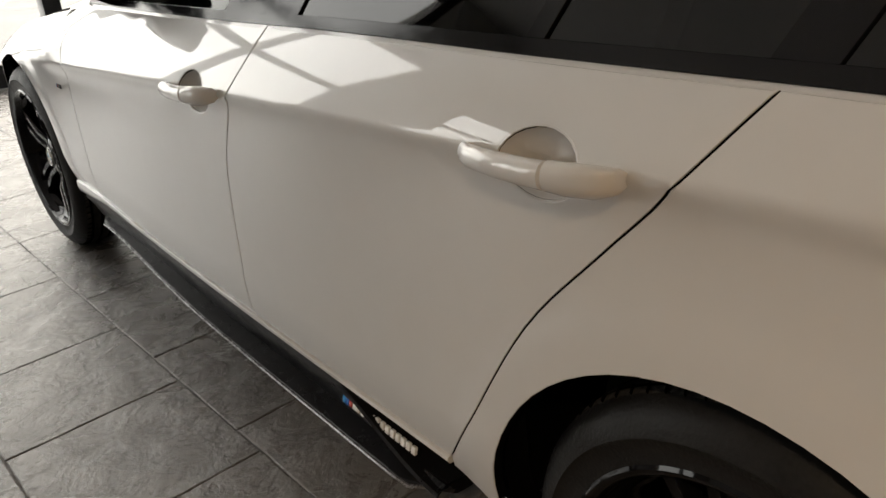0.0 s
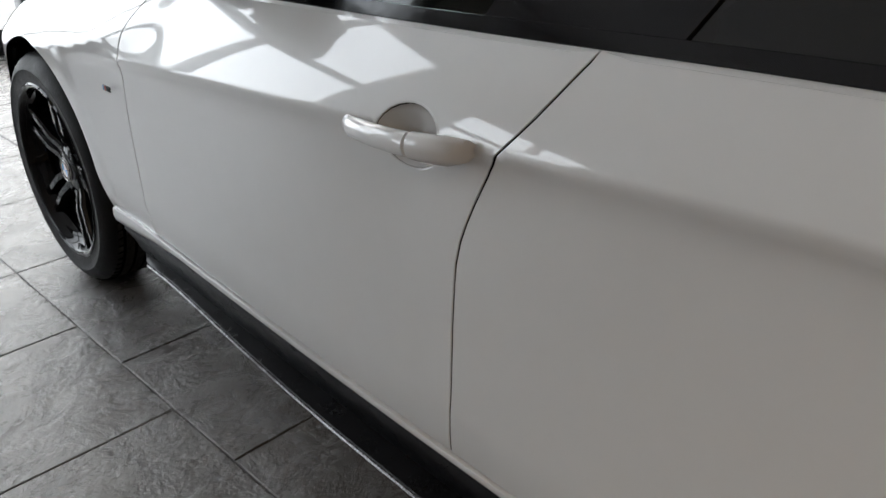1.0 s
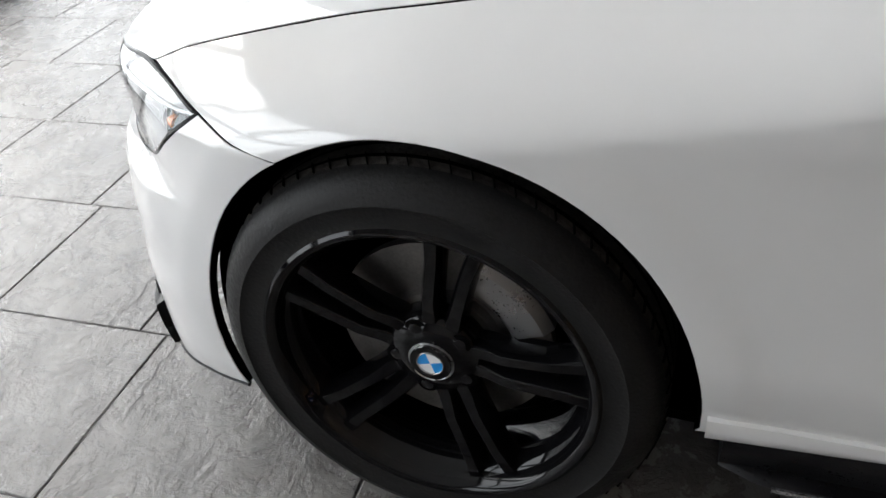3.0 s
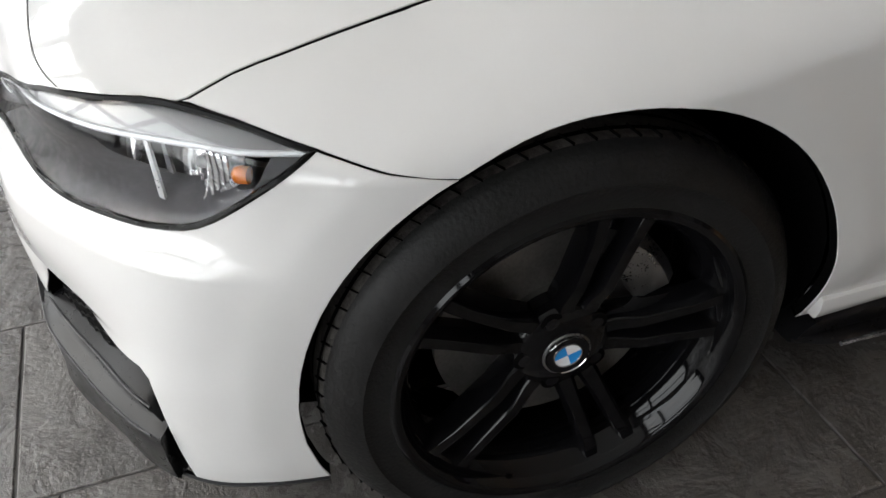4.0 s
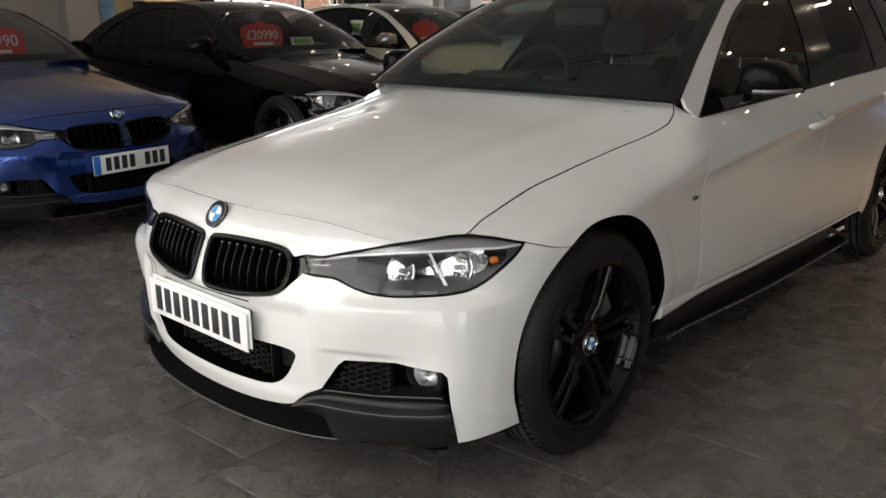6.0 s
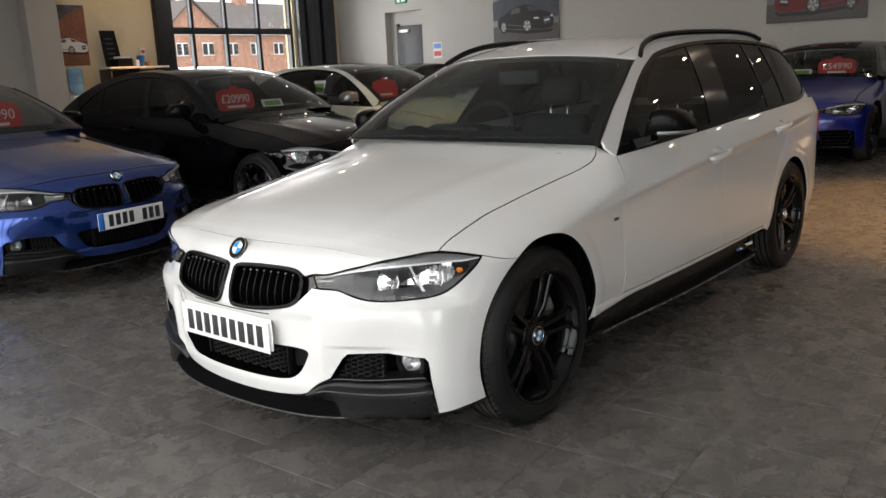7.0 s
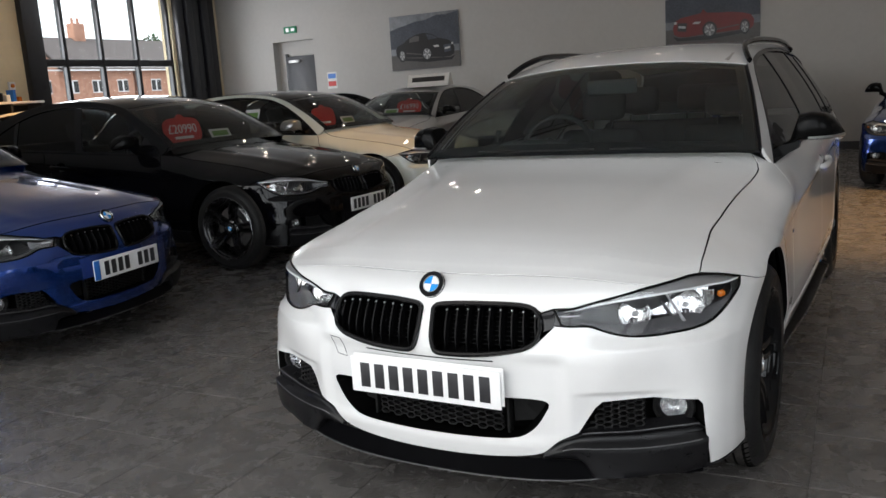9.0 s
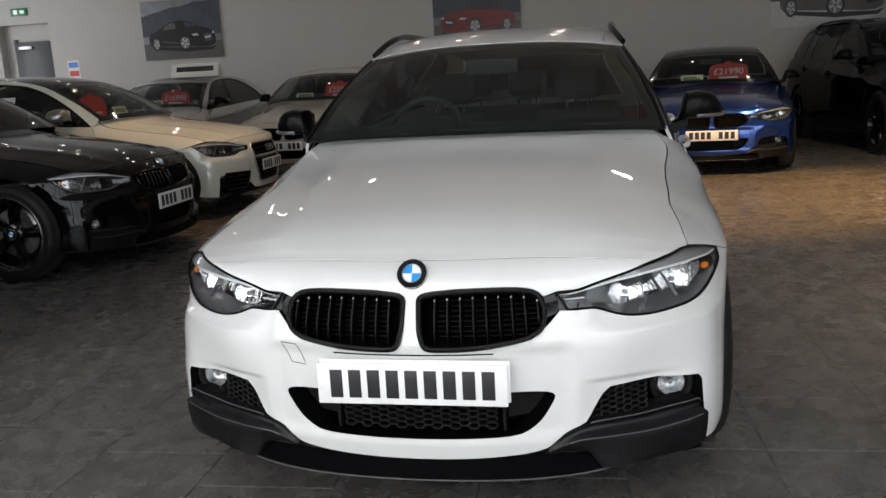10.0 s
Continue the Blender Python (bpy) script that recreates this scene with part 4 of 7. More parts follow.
def mirror_unit(parent, mirror, paint, trim, detail):
    f = -1 if mirror else 1
    rings = []
    for u, sx, syy, sz, oy, oz in ((0, .775, .030, .012, -.01, -.044), (.1, .805, .050, .022, -.006, -.034), (.2, .826, .072, .046, .0, .006), (.3, .838, .082, .060, .004, .030), (.5, .885, .086, .061, .010, .036), (.7, .930, .082, .056, .020, .033), (.85, .958, .070, .046, .030, .024), (.95, .980, .050, .030, .042, .010), (1, .998, .016, .012, .052, -.003)):
        ring = []
        for k in range(20):
            a = 2 * math.pi * k / 20
            c, s = math.cos(a), math.sin(a)
            c, s = math.copysign(abs(c) ** .7, c), math.copysign(abs(s) ** .5, s) * (1 if s > 0 else .86)
            ring.append(Vector((f * sx, .925 + oy + syy * c, .995 + oz + sz * s)))
        rings.append(ring)
    h = part("door_mirror", loft(bmesh.new(), rings), paint, parent, "gloss black door mirror")
    part("mirror_foot", loft(bmesh.new(), [[Vector((f * x, .90 + a * .05 * k, z + b * .022 * k)) for a, b in ((-1, -1), (1, -1), (1, 1), (-1, 1))] for x, z, k in ((.735, .935, 1.2), (.78, .94, 1.0), (.84, .965, .7))]), SLAT_BLACK, h)
    if detail:
        pts = [(f * x, .925 + oy - syy * .99, .989 + dz) for x, oy, syy, dz in ((.875, .009, .081, -.002), (.905, .014, .080, -.002), (.94, .023, .076, -.001), (.972, .036, .060, 0), (.988, .046, .040, .002), (.997, .052, .012, .004))]
        part("indicator_strip", tube(bmesh.new(), pts, .006, 6, squash=1.3), BRUSHED, h, "silver indicator strip")
        part("mirror_glass", block(bmesh.new(), -.062, -.002, -.046, .062, .002, .046, .02, Matrix.Translation((f * .895, 1.010, 1.028)) @ Matrix.Rotation(f * .12, 4, "Z")), MIRROR_GLASS, h, "silvered mirror glass")
    return h


def door_handle(parent, y, mirror, paint, detail):
    """A pull handle before its finger cup, the front end at y."""
    f = -1 if mirror else 1
    z0, z1 = float(crease_z(y)) + .001, float(crease_z(y + .24)) + .001
    zs = lambda u: z0 + (z1 - z0) * u
    p = lambda u, dz: belt(s_of_y(y + .24 * u), zs(u) + dz)
    rings = []
    for u, h, o in ((.02, .007, .0), (.05, .0125, .012), (.14, .0145, .021), (.35, .0155, .028), (.55, .016, .030), (.655, .0162, .029), (.662, .012, .027), (.668, .012, .027), (.675, .0172, .028), (.8, .0185, .026), (.92, .0180, .019), (.985, .014, .008), (1.0, .008, .0)):
        c = p(u, 0)
        ring = []
        for k in range(14):
            a = 2 * math.pi * k / 14
            ring.append(Vector((f * (c[0] + o + .012 * math.cos(a) * min(1, h / .015)), c[1], c[2] + h * math.sin(a))))
        rings.append(ring)
    hd = part("door_handle", loft(bmesh.new(), rings), paint, parent, "body-coloured pull handle")
    return hd


def cup_at(y):
    """The finger cup's outline round a handle, (s, z)."""
    zc = float(crease_z(y + .115)) - .005
    return [(s_of_y(y + .115 + .062 * math.cos(t)), zc + .043 * math.sin(t) + .10 * .06 * math.cos(t)) for t in np.linspace(0, 2 * math.pi, 26)[:-1]]


def cup_shell(name, loop, paint, parent, mirror):
    """A shallow rounded bowl set into the door behind the handle."""
    q = np.array(loop)
    c = q.mean(0)
    bm = bmesh.new()
    prev = None
    for k, d in ((1.08, .003), (1.05, -.0004), (1.0, .0006), (.95, .005), (.85, .013), (.6, .024), (.3, .030), (.05, .031)):
        r = c + (q - c) * k
        p = belt(r[:, 0], r[:, 1])
        p[:, 0] = (p[:, 0] - d) * (-1 if mirror else 1)
        ring = [bm.verts.new(v) for v in p.tolist()]
        if prev:
            for i in range(len(ring)):
                bm.faces.new((prev[i], prev[(i + 1) % len(ring)], ring[(i + 1) % len(ring)], ring[i]))
        prev = ring
    bm.faces.new(prev)
    return part(name, bm, paint, parent)


def headlamp(parent, mirror, g, fine):
    """A headlamp: clear cover over a dark bezel, two bowls, a light brow and an amber corner."""
    f = -1 if mirror else 1
    loop = bend(LAMP_TOP, .02) + bend(LAMP_LOW, .02)[::-1][1:-1]

    def deep(a, z, d):
        """A point d metres behind the lamp's outer face."""
        e = 3e-3
        n = np.cross(belt(a + e, z) - belt(a - e, z), belt(a, z + e) - belt(a, z - e))
        p = belt(a, z) - n / np.linalg.norm(n) * d
        return Vector((f * float(p[0]), float(p[1]), float(p[2])))
    tray = panel("headlamp", shrink(dense(loop, .015), .012).tolist(), belt, g * 2, LAMP_DARK, parent, "clear headlamp with grey bezel and amber corner", mirror=mirror, lift=-.148, thick=.004)
    in_box("lamp_tray", loop, belt, .155, LAMP_DARK, tray, mirror)
    # brow along the top edge
    top = [p for p in LAMP_TOP if p[0] > .42]
    low = [(1.000, .6870), (.93, .6855), (.86, .688), (.763, .687), (.672, .681), (.572, .666), (.48, .652), (.42, .6445)]
    panel("lamp_brow", bend(top, .02) + bend(low, .02), belt, g * 1.5, LAMP_LIGHT, tray, "pale satin brow", mirror=mirror, lift=-.008, thick=.003)
    ring_bar("light_strip", low, belt, .0035, WHITE_ENAMEL, tray, "white light strip", lift=-.006, mirror=mirror, closed=False)
    low_z, strip_z = spline(LAMP_LOW), spline(low[::-1])
    # lower bezel, sloping in and up from the seal, and the inner bezel that runs in behind it
    rows = []
    for a in np.linspace(.47, .935, 26):
        z, k = float(low_z(a)), 1 - float(smooth(.84, .94, a))
        rows.append([deep(a, z + .002, .006), deep(a, z + .006, .010), deep(a, z + .007 + .010 * k, .012 + .028 * k), deep(a, z + .008 + .018 * k, .014 + .062 * k), deep(a, z + .002 + .010 * k, .016 + .064 * k), deep(a, z + .001, .018)])
    part("lower_bezel", loft(bmesh.new(), rows), LAMP_GREY, tray, "grey lower bezel")
    rows = []
    for a in np.linspace(.393, .510, 12):
        k = float(smooth(.40, .520, a))
        zl, zt, d = float(low_z(a)) + .003 + .016 * k, float(strip_z(a)) - .002, .010 + .075 * k
        rows.append([deep(a, zl, d), deep(a, (zl + zt) / 2, d + .004), deep(a, zt, d), deep(a, zt, d + .005), deep(a, zl, d + .005)])
    part("inner_bezel", loft(bmesh.new(), rows), LAMP_GREY, tray, "dark inner bezel")
    # glint on the inner bezel, put in as a thin white bar
    ring_bar("bezel_glint", [(.412, .632), (.44, .632), (.468, .633)], belt, .0016, WHITE_ENAMEL, tray, lift=-.013, mirror=mirror, closed=False)
    # bright reflector wall round the bowls, leaning back, with a slanting fin before it
    rows = []
    for u in np.linspace(0, 1, 9):
        x, y, z0, z1 = .512 + .218 * u, -.478 + .082 * u + .003 * math.sin(u * 9), .586 + .020 * u, .640 + .036 * u
        rows.append([Vector((f * x, y + .30 * (z - .62) + d, z)) for z, d in ((z0, 0), ((z0 + z1) / 2, .004), (z1, 0), (z1, .006), (z0, .006))])
    part("reflector_panel", loft(bmesh.new(), rows), LAMP_CHROME, tray, "bright lamp reflector panel")
    fin = lambda d: [deep(.735, .668, .070 + d), deep(.743, .668, .070 + d), deep(.797, .588, .034 + d), deep(.786, .588, .036 + d)]
    part("reflector_fin", loft(bmesh.new(), [fin(0), fin(.004)]), BRUSHED, tray, "slanting metal fin")
    part("reflector_fin", loft(bmesh.new(), [[p + Vector((-f * .030, .010, 0)) for p in fin(d)] for d in (.006, .010)]), LAMP_GREY, tray)
    # bowls: (x, y, z of the rim, radius, tilt outwards)
    for bx, by, bz, r, out in ((.548, -.497, .604, .045, .10), (.676, -.425, .622, .046, .22)):
        aim = Vector((f * out, -1, .27)).normalized()
        m = Matrix.Translation((f * bx, by, bz)) @ aim.to_track_quat("Z", "Y").to_matrix().to_4x4()
        part("reflector_bowl", revolve(bmesh.new(), [(r * 1.06, -.004), (r * 1.06, .003), (r, .004), (r * .97, -.002), (r * .82, -.006), (r * .55, -.010), (r * .25, -.0125), (.001, -.013)], 28, "z", m), LAMP_CHROME, tray, "chromed lamp bowl")
        part("bulb_shield", revolve(bmesh.new(), [(.001, .002), (r * .13, .001), (r * .17, -.003), (r * .15, -.012)], 16, "z", m), LAMP_LIGHT, tray)
        if fine:
            # stepped facets above and below the bulb, and the dark slot beside it
            for k in range(5):
                u = -.62 + .31 * k
                part("facet", block(bmesh.new(), r * u - .002, -r * .72, -.012, r * u + .002, -r * .34, -.005, .001, m), BRUSHED, tray)
            part("facet", block(bmesh.new(), -r * .66, r * .52, -.011, r * .66, r * .57, -.005, .001, m), BRUSHED, tray)
            part("bulb_slot", block(bmesh.new(), -r * .24, -r * .56, -.012, r * .20, -r * .24, -.0075, .001, m), LAMP_DARK, tray)
    # corner: fluted lens, small amber bulb cover, dark tip
    amb = Matrix.Translation((f * .764, -.384, .650)) @ Matrix.Rotation(radians(-f * 28), 4, "Z") @ Matrix.Rotation(radians(90), 4, "X")
    part("amber_lens", revolve(bmesh.new(), [(.0095, -.010), (.010, .0), (.0092, .004), (.0065, .007), (.003, .008), (.001, .0085)], 20, "z", amb), AMBER, tray, "amber corner bulb cover")
    panel("corner_flute", [(.866, .606), (.890, .622), (.905, .640), (.908, .682), (.872, .684)], belt, g, LAMP_FLUTE, tray, "fluted corner lens", mirror=mirror, lift=-.046, thick=.005)
    for k in range(4):
        a0 = .862 + .0095 * k
        panel("corner_facet", [(a0, .610 + .009 * k), (a0 + .004, .613 + .009 * k), (a0 + .008, .680), (a0 + .004, .681)], belt, g, LAMP_CHROME, tray, mirror=mirror, lift=-.036 + .002 * k, thick=.006)
    panel("tip_bezel", [(1.000, .687), (.958, .685), (.950, .674), (.943, .656), (.928, .637), (.955, .655)], belt, g * 1.5, LAMP_DARK, tray, mirror=mirror, lift=-.010, thick=.004)
    panel("lamp_cover", shrink(dense(loop, .015), .002).tolist(), belt, g * 1.5, GLASS_LAMP, tray, "clear lamp cover", mirror=mirror, lift=.001)
    ring_bar("lamp_seal", shrink(dense(loop, .015), .0015).tolist(), belt, .0042, SLAT_BLACK, tray, mirror=mirror, lift=-.002)
    return tray


def hex_mesh(name, loop, at, material, parent, mirror=False, cell=.020, lift=-.03, bar=.0028, tall=.62, label=""):
    """Honeycomb bars behind an opening."""
    q = np.array(loop)
    p = dense(loop, .01)
    lo, hi = q.min(0), q.max(0)
    bm = bmesh.new()
    segs = set()
    rows = int((hi[1] - lo[1]) / (cell * tall)) + 2
    cols = int((hi[0] - lo[0]) / (cell * 1.5)) + 2
    for i in range(-1, cols):
        for j in range(-1, rows):
            cx = lo[0] + i * cell * 1.5
            cz = lo[1] + (j + .5 * (i % 2)) * cell * tall * 1.4
            k6 = [(cx + cell * a, cz + cell * tall * b) for a, b in ((-1, 0), (-.5, .7), (.5, .7), (1, 0))]
            for u, v in zip(k6, k6[1:]):
                segs.add((round(u[0], 4), round(u[1], 4), round(v[0], 4), round(v[1], 4)))
            segs.add((round(cx + cell, 4), round(cz, 4), round(cx + cell * .5, 4), round(cz - cell * tall * .7, 4)))
            segs.add((round(cx - cell, 4), round(cz, 4), round(cx - cell * .5, 4), round(cz - cell * tall * .7, 4)))
    segs = np.array(sorted(segs))
    ok = inside(p, segs[:, :2]) & inside(p, segs[:, 2:])
    segs = segs[ok]
    a3, b3 = at(segs[:, 0], segs[:, 1]), at(segs[:, 2], segs[:, 3])
    for a, b in zip(a3, b3):
        a, b = Vector(a), Vector(b)
        a.y -= lift
        b.y -= lift
        if mirror:
            a.x, b.x = -a.x, -b.x
        d = b - a
        up = d.cross(Vector((0, 1, 0)))
        if up.length < 1e-6:
            continue
        up = up.normalized() * bar
        front, back = Vector((0, -.004, 0)), Vector((0, .010, 0))
        vs = [bm.verts.new(v) for v in (a - up + front, b - up + front, b + up + front, a + up + front, a - up + back, b - up + back, b + up + back, a + up + back)]
        for t in ((0, 1, 2, 3), (0, 1, 5, 4), (3, 2, 6, 7)):
            bm.faces.new([vs[k] for k in t])
    return tagged(part(name, bm, material, parent, label, soft=False), kind="stuff")


def kidney(parent, mirror, g, bars=9):
    f = -1 if mirror else 1
    loop = bend(KIDNEY + [KIDNEY[0]], .012)[:-1]
    box = in_box("kidney_grille", loop, belt, .075, VOID, parent, mirror, label="gloss black kidney grille with upright slats")
    ring_bar("grille_frame", shrink(dense(loop, .01), .006).tolist(), belt, .0075, SLAT_BLACK, box, lift=.003, mirror=mirror, sides=8)
    ring_bar("grille_lip", shrink(dense(loop, .01), .0015).tolist(), belt, .003, GLOSS_BLACK, box, lift=.006, mirror=mirror)
    q = np.array(loop)
    for k in range(bars):
        s0 = .062 + (.335 - .062) * k / (bars - 1)
        zs = []
        for u, v in zip(q, np.roll(q, -1, axis=0)):
            if (u[0] - s0) * (v[0] - s0) < 0:
                zs.append(u[1] + (v[1] - u[1]) * (s0 - u[0]) / (v[0] - u[0]))
        if len(zs) < 2:
            continue
        z0, z1 = min(zs), max(zs)
        rings = []
        for i in range(7):
            z = z0 + (z1 - z0) * i / 6
            c = belt(s0, z)
            d = .006 + .014 * (abs(i / 6 - .62) / .62) ** 2
            rings.append([Vector((f * (c[0] + dx), c[1] + d + dy, z)) for dx, dy in ((-.0035, .004), (-.002, 0), (.002, 0), (.0035, .004), (.0035, .045), (-.0035, .045))])
        part("slat", loft(bmesh.new(), rings), GRILLE_BLACK, box)
        c = belt(s0, z1 - .022)
        part("slat_clip", block(bmesh.new(), f * c[0] - .0022, c[1] + .003, z1 - .0245, f * c[0] + .0022, c[1] + .012, z1 - .0195, .001), BRUSHED, box)
    for k in range(9):
        z = .540 + .0125 * k
        pts = [belt(s, z) for s in np.linspace(.06, .335, 8)]
        part("shutter_bar", tube(bmesh.new(), [(f * p[0], p[1] + .05, p[2]) for p in pts], .0022, 4), PLASTIC, box)
    return box


INTAKE = [(.0, .402)] + bend([(.30, .402), (.352, .398), (.372, .385), (.362, .360), (.335, .318), (.300, .290), (.25, .277), (.12, .272), (.0, .271)], .02)
FOG_EDGE = [(.806, .190), (.790, .285), (.781, .375), (.770, .388), (.66, .400), (.52, .392), (.500, .375), (.452, .305), (.395, .276), (.345, .236), (.25, .219), (.12, .211), (.0, .209)]


def lower_front(parent, g, fine):
    """Intake honeycomb, fog lamps, and the dark splitter below the bumper."""
    hole = INTAKE + mirrored(INTAKE[-2:0:-1])
    box = in_box("lower_intake", hole, belt, .14, VOID, parent, label="black lower intake behind the number plate")
    hex_mesh("honeycomb", [(-.225, .40), (.225, .40), (.225, .279), (-.225, .279)], belt, PLASTIC, box, cell=.0165, lift=-.055, tall=.74, bar=.0024)
    for f in (-1, 1):
        c = belt(.225, .33)
        part("intake_post", block(bmesh.new(), f * .228 - .004, c[1] + .045, .274, f * .228 + .004, c[1] + .075, .402, .002), PLASTIC, box)
        bm = loft(bmesh.new(), [[Vector((f * x, y, z)) for x, y, z in ring] for ring in (((.235, -.66, .40), (.36, -.645, .40), (.36, -.60, .40), (.235, -.60, .40)), ((.235, -.655, .30), (.31, -.64, .31), (.31, -.60, .31), (.235, -.60, .30)))])
        part("intake_duct", bm, PLASTIC, box)
    for mir in (False, True):
        f = -1 if mir else 1
        loop = [(.500, .392), (.66, .400), (.770, .388), (.781, .375), (.790, .295), (.66, .292), (.50, .300), (.455, .302)]
        pod = in_box("fog_recess", loop, belt, .09, VOID, parent, mir, label="black fog lamp recess with honeycomb")
        hex_mesh("honeycomb", [(.462, .305), (.51, .392), (.635, .396), (.635, .298), (.50, .300)], belt, PLASTIC, pod, mir, cell=.0145, lift=-.022, tall=.74, bar=.0022)
        p = Vector(belt(.715, .357))
        aim = Vector((.12, -1, -.02)).normalized()
        if mir:
            p.x, aim.x = -p.x, -aim.x
        m = Matrix.Translation(p - aim * .042 + Vector((-f * .014, 0, 0))) @ aim.to_track_quat("Z", "Y").to_matrix().to_4x4()
        ringp = part("fog_lamp_housing", revolve(bmesh.new(), [(.058, -.02), (.060, -.004), (.056, .004), (.046, .006), (.041, .0), (.039, -.012)], 32, "z", m), PLASTIC, pod)
        part("fog_lamp", revolve(bmesh.new(), [(.039, -.004), (.037, .002), (.030, .005), (.015, .007), (.001, .0075)], 32, "z", m), GLASS_LAMP, pod, "clear round fog lamp")
        part("fog_reflector", revolve(bmesh.new(), [(.037, -.004), (.035, -.014), (.027, -.026), (.014, -.034), (.001, -.036)], 32, "z", m), LAMP_FLUTE, pod)
        part("fog_bulb", revolve(bmesh.new(), [(.009, -.034), (.009, -.012), (.006, -.008), (.001, -.007)], 14, "z", m), BRUSHED, pod)
    # splitter: the flat blade, its upright corners and a grey rim for the edge highlight
    def lip(s, t):
        """t from 0 (under the bumper) out to 1 (front rim)."""
        sa = np.abs(s)
        z = .206 - .034 * t + .016 * smooth(.3, .8, sa) * t
        c = belt(s, np.full_like(s, .21))
        out = np.stack([np.interp(sa, LS, LNX) * np.sign(np.where(s == 0, 1, s)), np.interp(sa, LS, LNY), 0 * sa], -1)
        rim = belt(s, np.full_like(s, .56)) + out * .014
        rim = rim + (rim - c) * (.22 * (1 - smooth(.25, .62, sa)))[..., None]
        xy = c[..., :2] * (1 - t)[..., None] + rim[..., :2] * t[..., None]
        return np.concatenate([xy, z[..., None]], -1)
    ss = np.linspace(-.782, .782, 90)
    rows = []
    for s in ss:
        s = np.array(s)
        w_ = 1 - .85 * float(smooth(.46, .78, abs(float(s))))
        ring = [lip(s, np.array(t * w_)) for t in (-.25, .25, .6, .93, 1.0)]
        edge = ring[-1] + [0, 0, -.008]
        under = ring[0] + [0, 0, -.03]
        rows.append([Vector(v) for v in ring + [edge, (edge + under) / 2, under]])
    spl = part("front_splitter", loft(bmesh.new(), rows), SPLITTER_BLACK, parent, "satin black front splitter")
    rim = [tuple(lip(np.array(s), np.array(1.0 - .85 * float(smooth(.46, .78, abs(s))))) + [0, -.001, -.006]) for s in np.linspace(-.79, .79, 80)]
    part("splitter_rim", tube(bmesh.new(), rim, .0022, 5), GREY_LINE, spl, "grey rim with the edge highlight in its colour")
    top_z = spline([(.348, .238), (.395, .276), (.440, .296), (.480, .304), (.60, .306), (.72, .318), (.765, .321), (.786, .306)])
    mid_z = spline([(.348, .233), (.395, .252), (.440, .265), (.480, .267), (.60, .266), (.72, .275), (.786, .283)])
    low_z = spline([(.348, .228), (.395, .232), (.440, .231), (.458, .224), (.486, .186), (.50, .180), (.70, .184), (.786, .194)])
    for mir in (False, True):
        f = -1 if mir else 1

        def at(s, z, out):
            c = belt(s, z)
            return Vector((f * (float(c[0]) + out * float(np.interp(s, LS, LNX))), float(c[1]) + out * float(np.interp(s, LS, LNY)), z))
        rows, ridges = [], []
        for s in np.linspace(.350, .786, 56):
            zt, zm, zl = float(top_z(s)), float(mid_z(s)), float(low_z(s))
            k = float(smooth(.35, .46, s))
            flare = (.034 - .032 * float(smooth(.50, .76, s))) * float(smooth(.44, .50, s)) + .007
            push = .009 * float(smooth(.38, .50, s)) * (1 - .85 * float(smooth(.62, .786, s)))
            ring = [at(s, zt + .012 * k, -.045), at(s, zt, .000), at(s, zt - .002, .004)]
            ring += [at(s, zt + (zm - zt) * u, .004 + (.008 + push) * u - .018 * k * math.sin(u * math.pi) ** .7) for u in (.2, .4, .6, .8)]
            ring += [at(s, zm + .001, .012 + push), at(s, zm - .003, .0145 + push)]
            flare = max(flare, .010 + push)
            ring += [at(s, zm - .003 + (zl - zm + .003) * u, .0145 + push + (flare - .0145 - push) * u ** 1.8) for u in (.2, .4, .6, .8, 1)]
            ring += [at(s, zl - .003, flare - .004), at(s, zl - .002, -.03)]
            ridges.append((s, at(s, zt + .001, .0025), at(s, zm - .001, .0135 + push)))
            rows.append(ring)
        cn = part("splitter_corner", loft(bmesh.new(), rows), CORNER_SATIN, parent, "satin black splitter corner with two ridges", angle=60)
        ring_bar("bumper_edge", [(.785, .190), (.85, .193), (.91, .199), (.975, .203)], belt, .005, SATIN_BLACK, cn, lift=-.002, mirror=mir, closed=False)
        # grey tubes on both ridges: edge highlights put in as colour
        part("corner_ridge", tube(bmesh.new(), [q for s, p, q in ridges if .40 < s < .778], .0018, 6), GREY_LINE, cn, "grey ridge with the edge highlight in its colour")
        part("recess_ledge", tube(bmesh.new(), [p for s, p, q in ridges if .46 < s < .772], .0020, 6), GREY_LINE, cn, "grey ridge with the edge highlight in its colour")


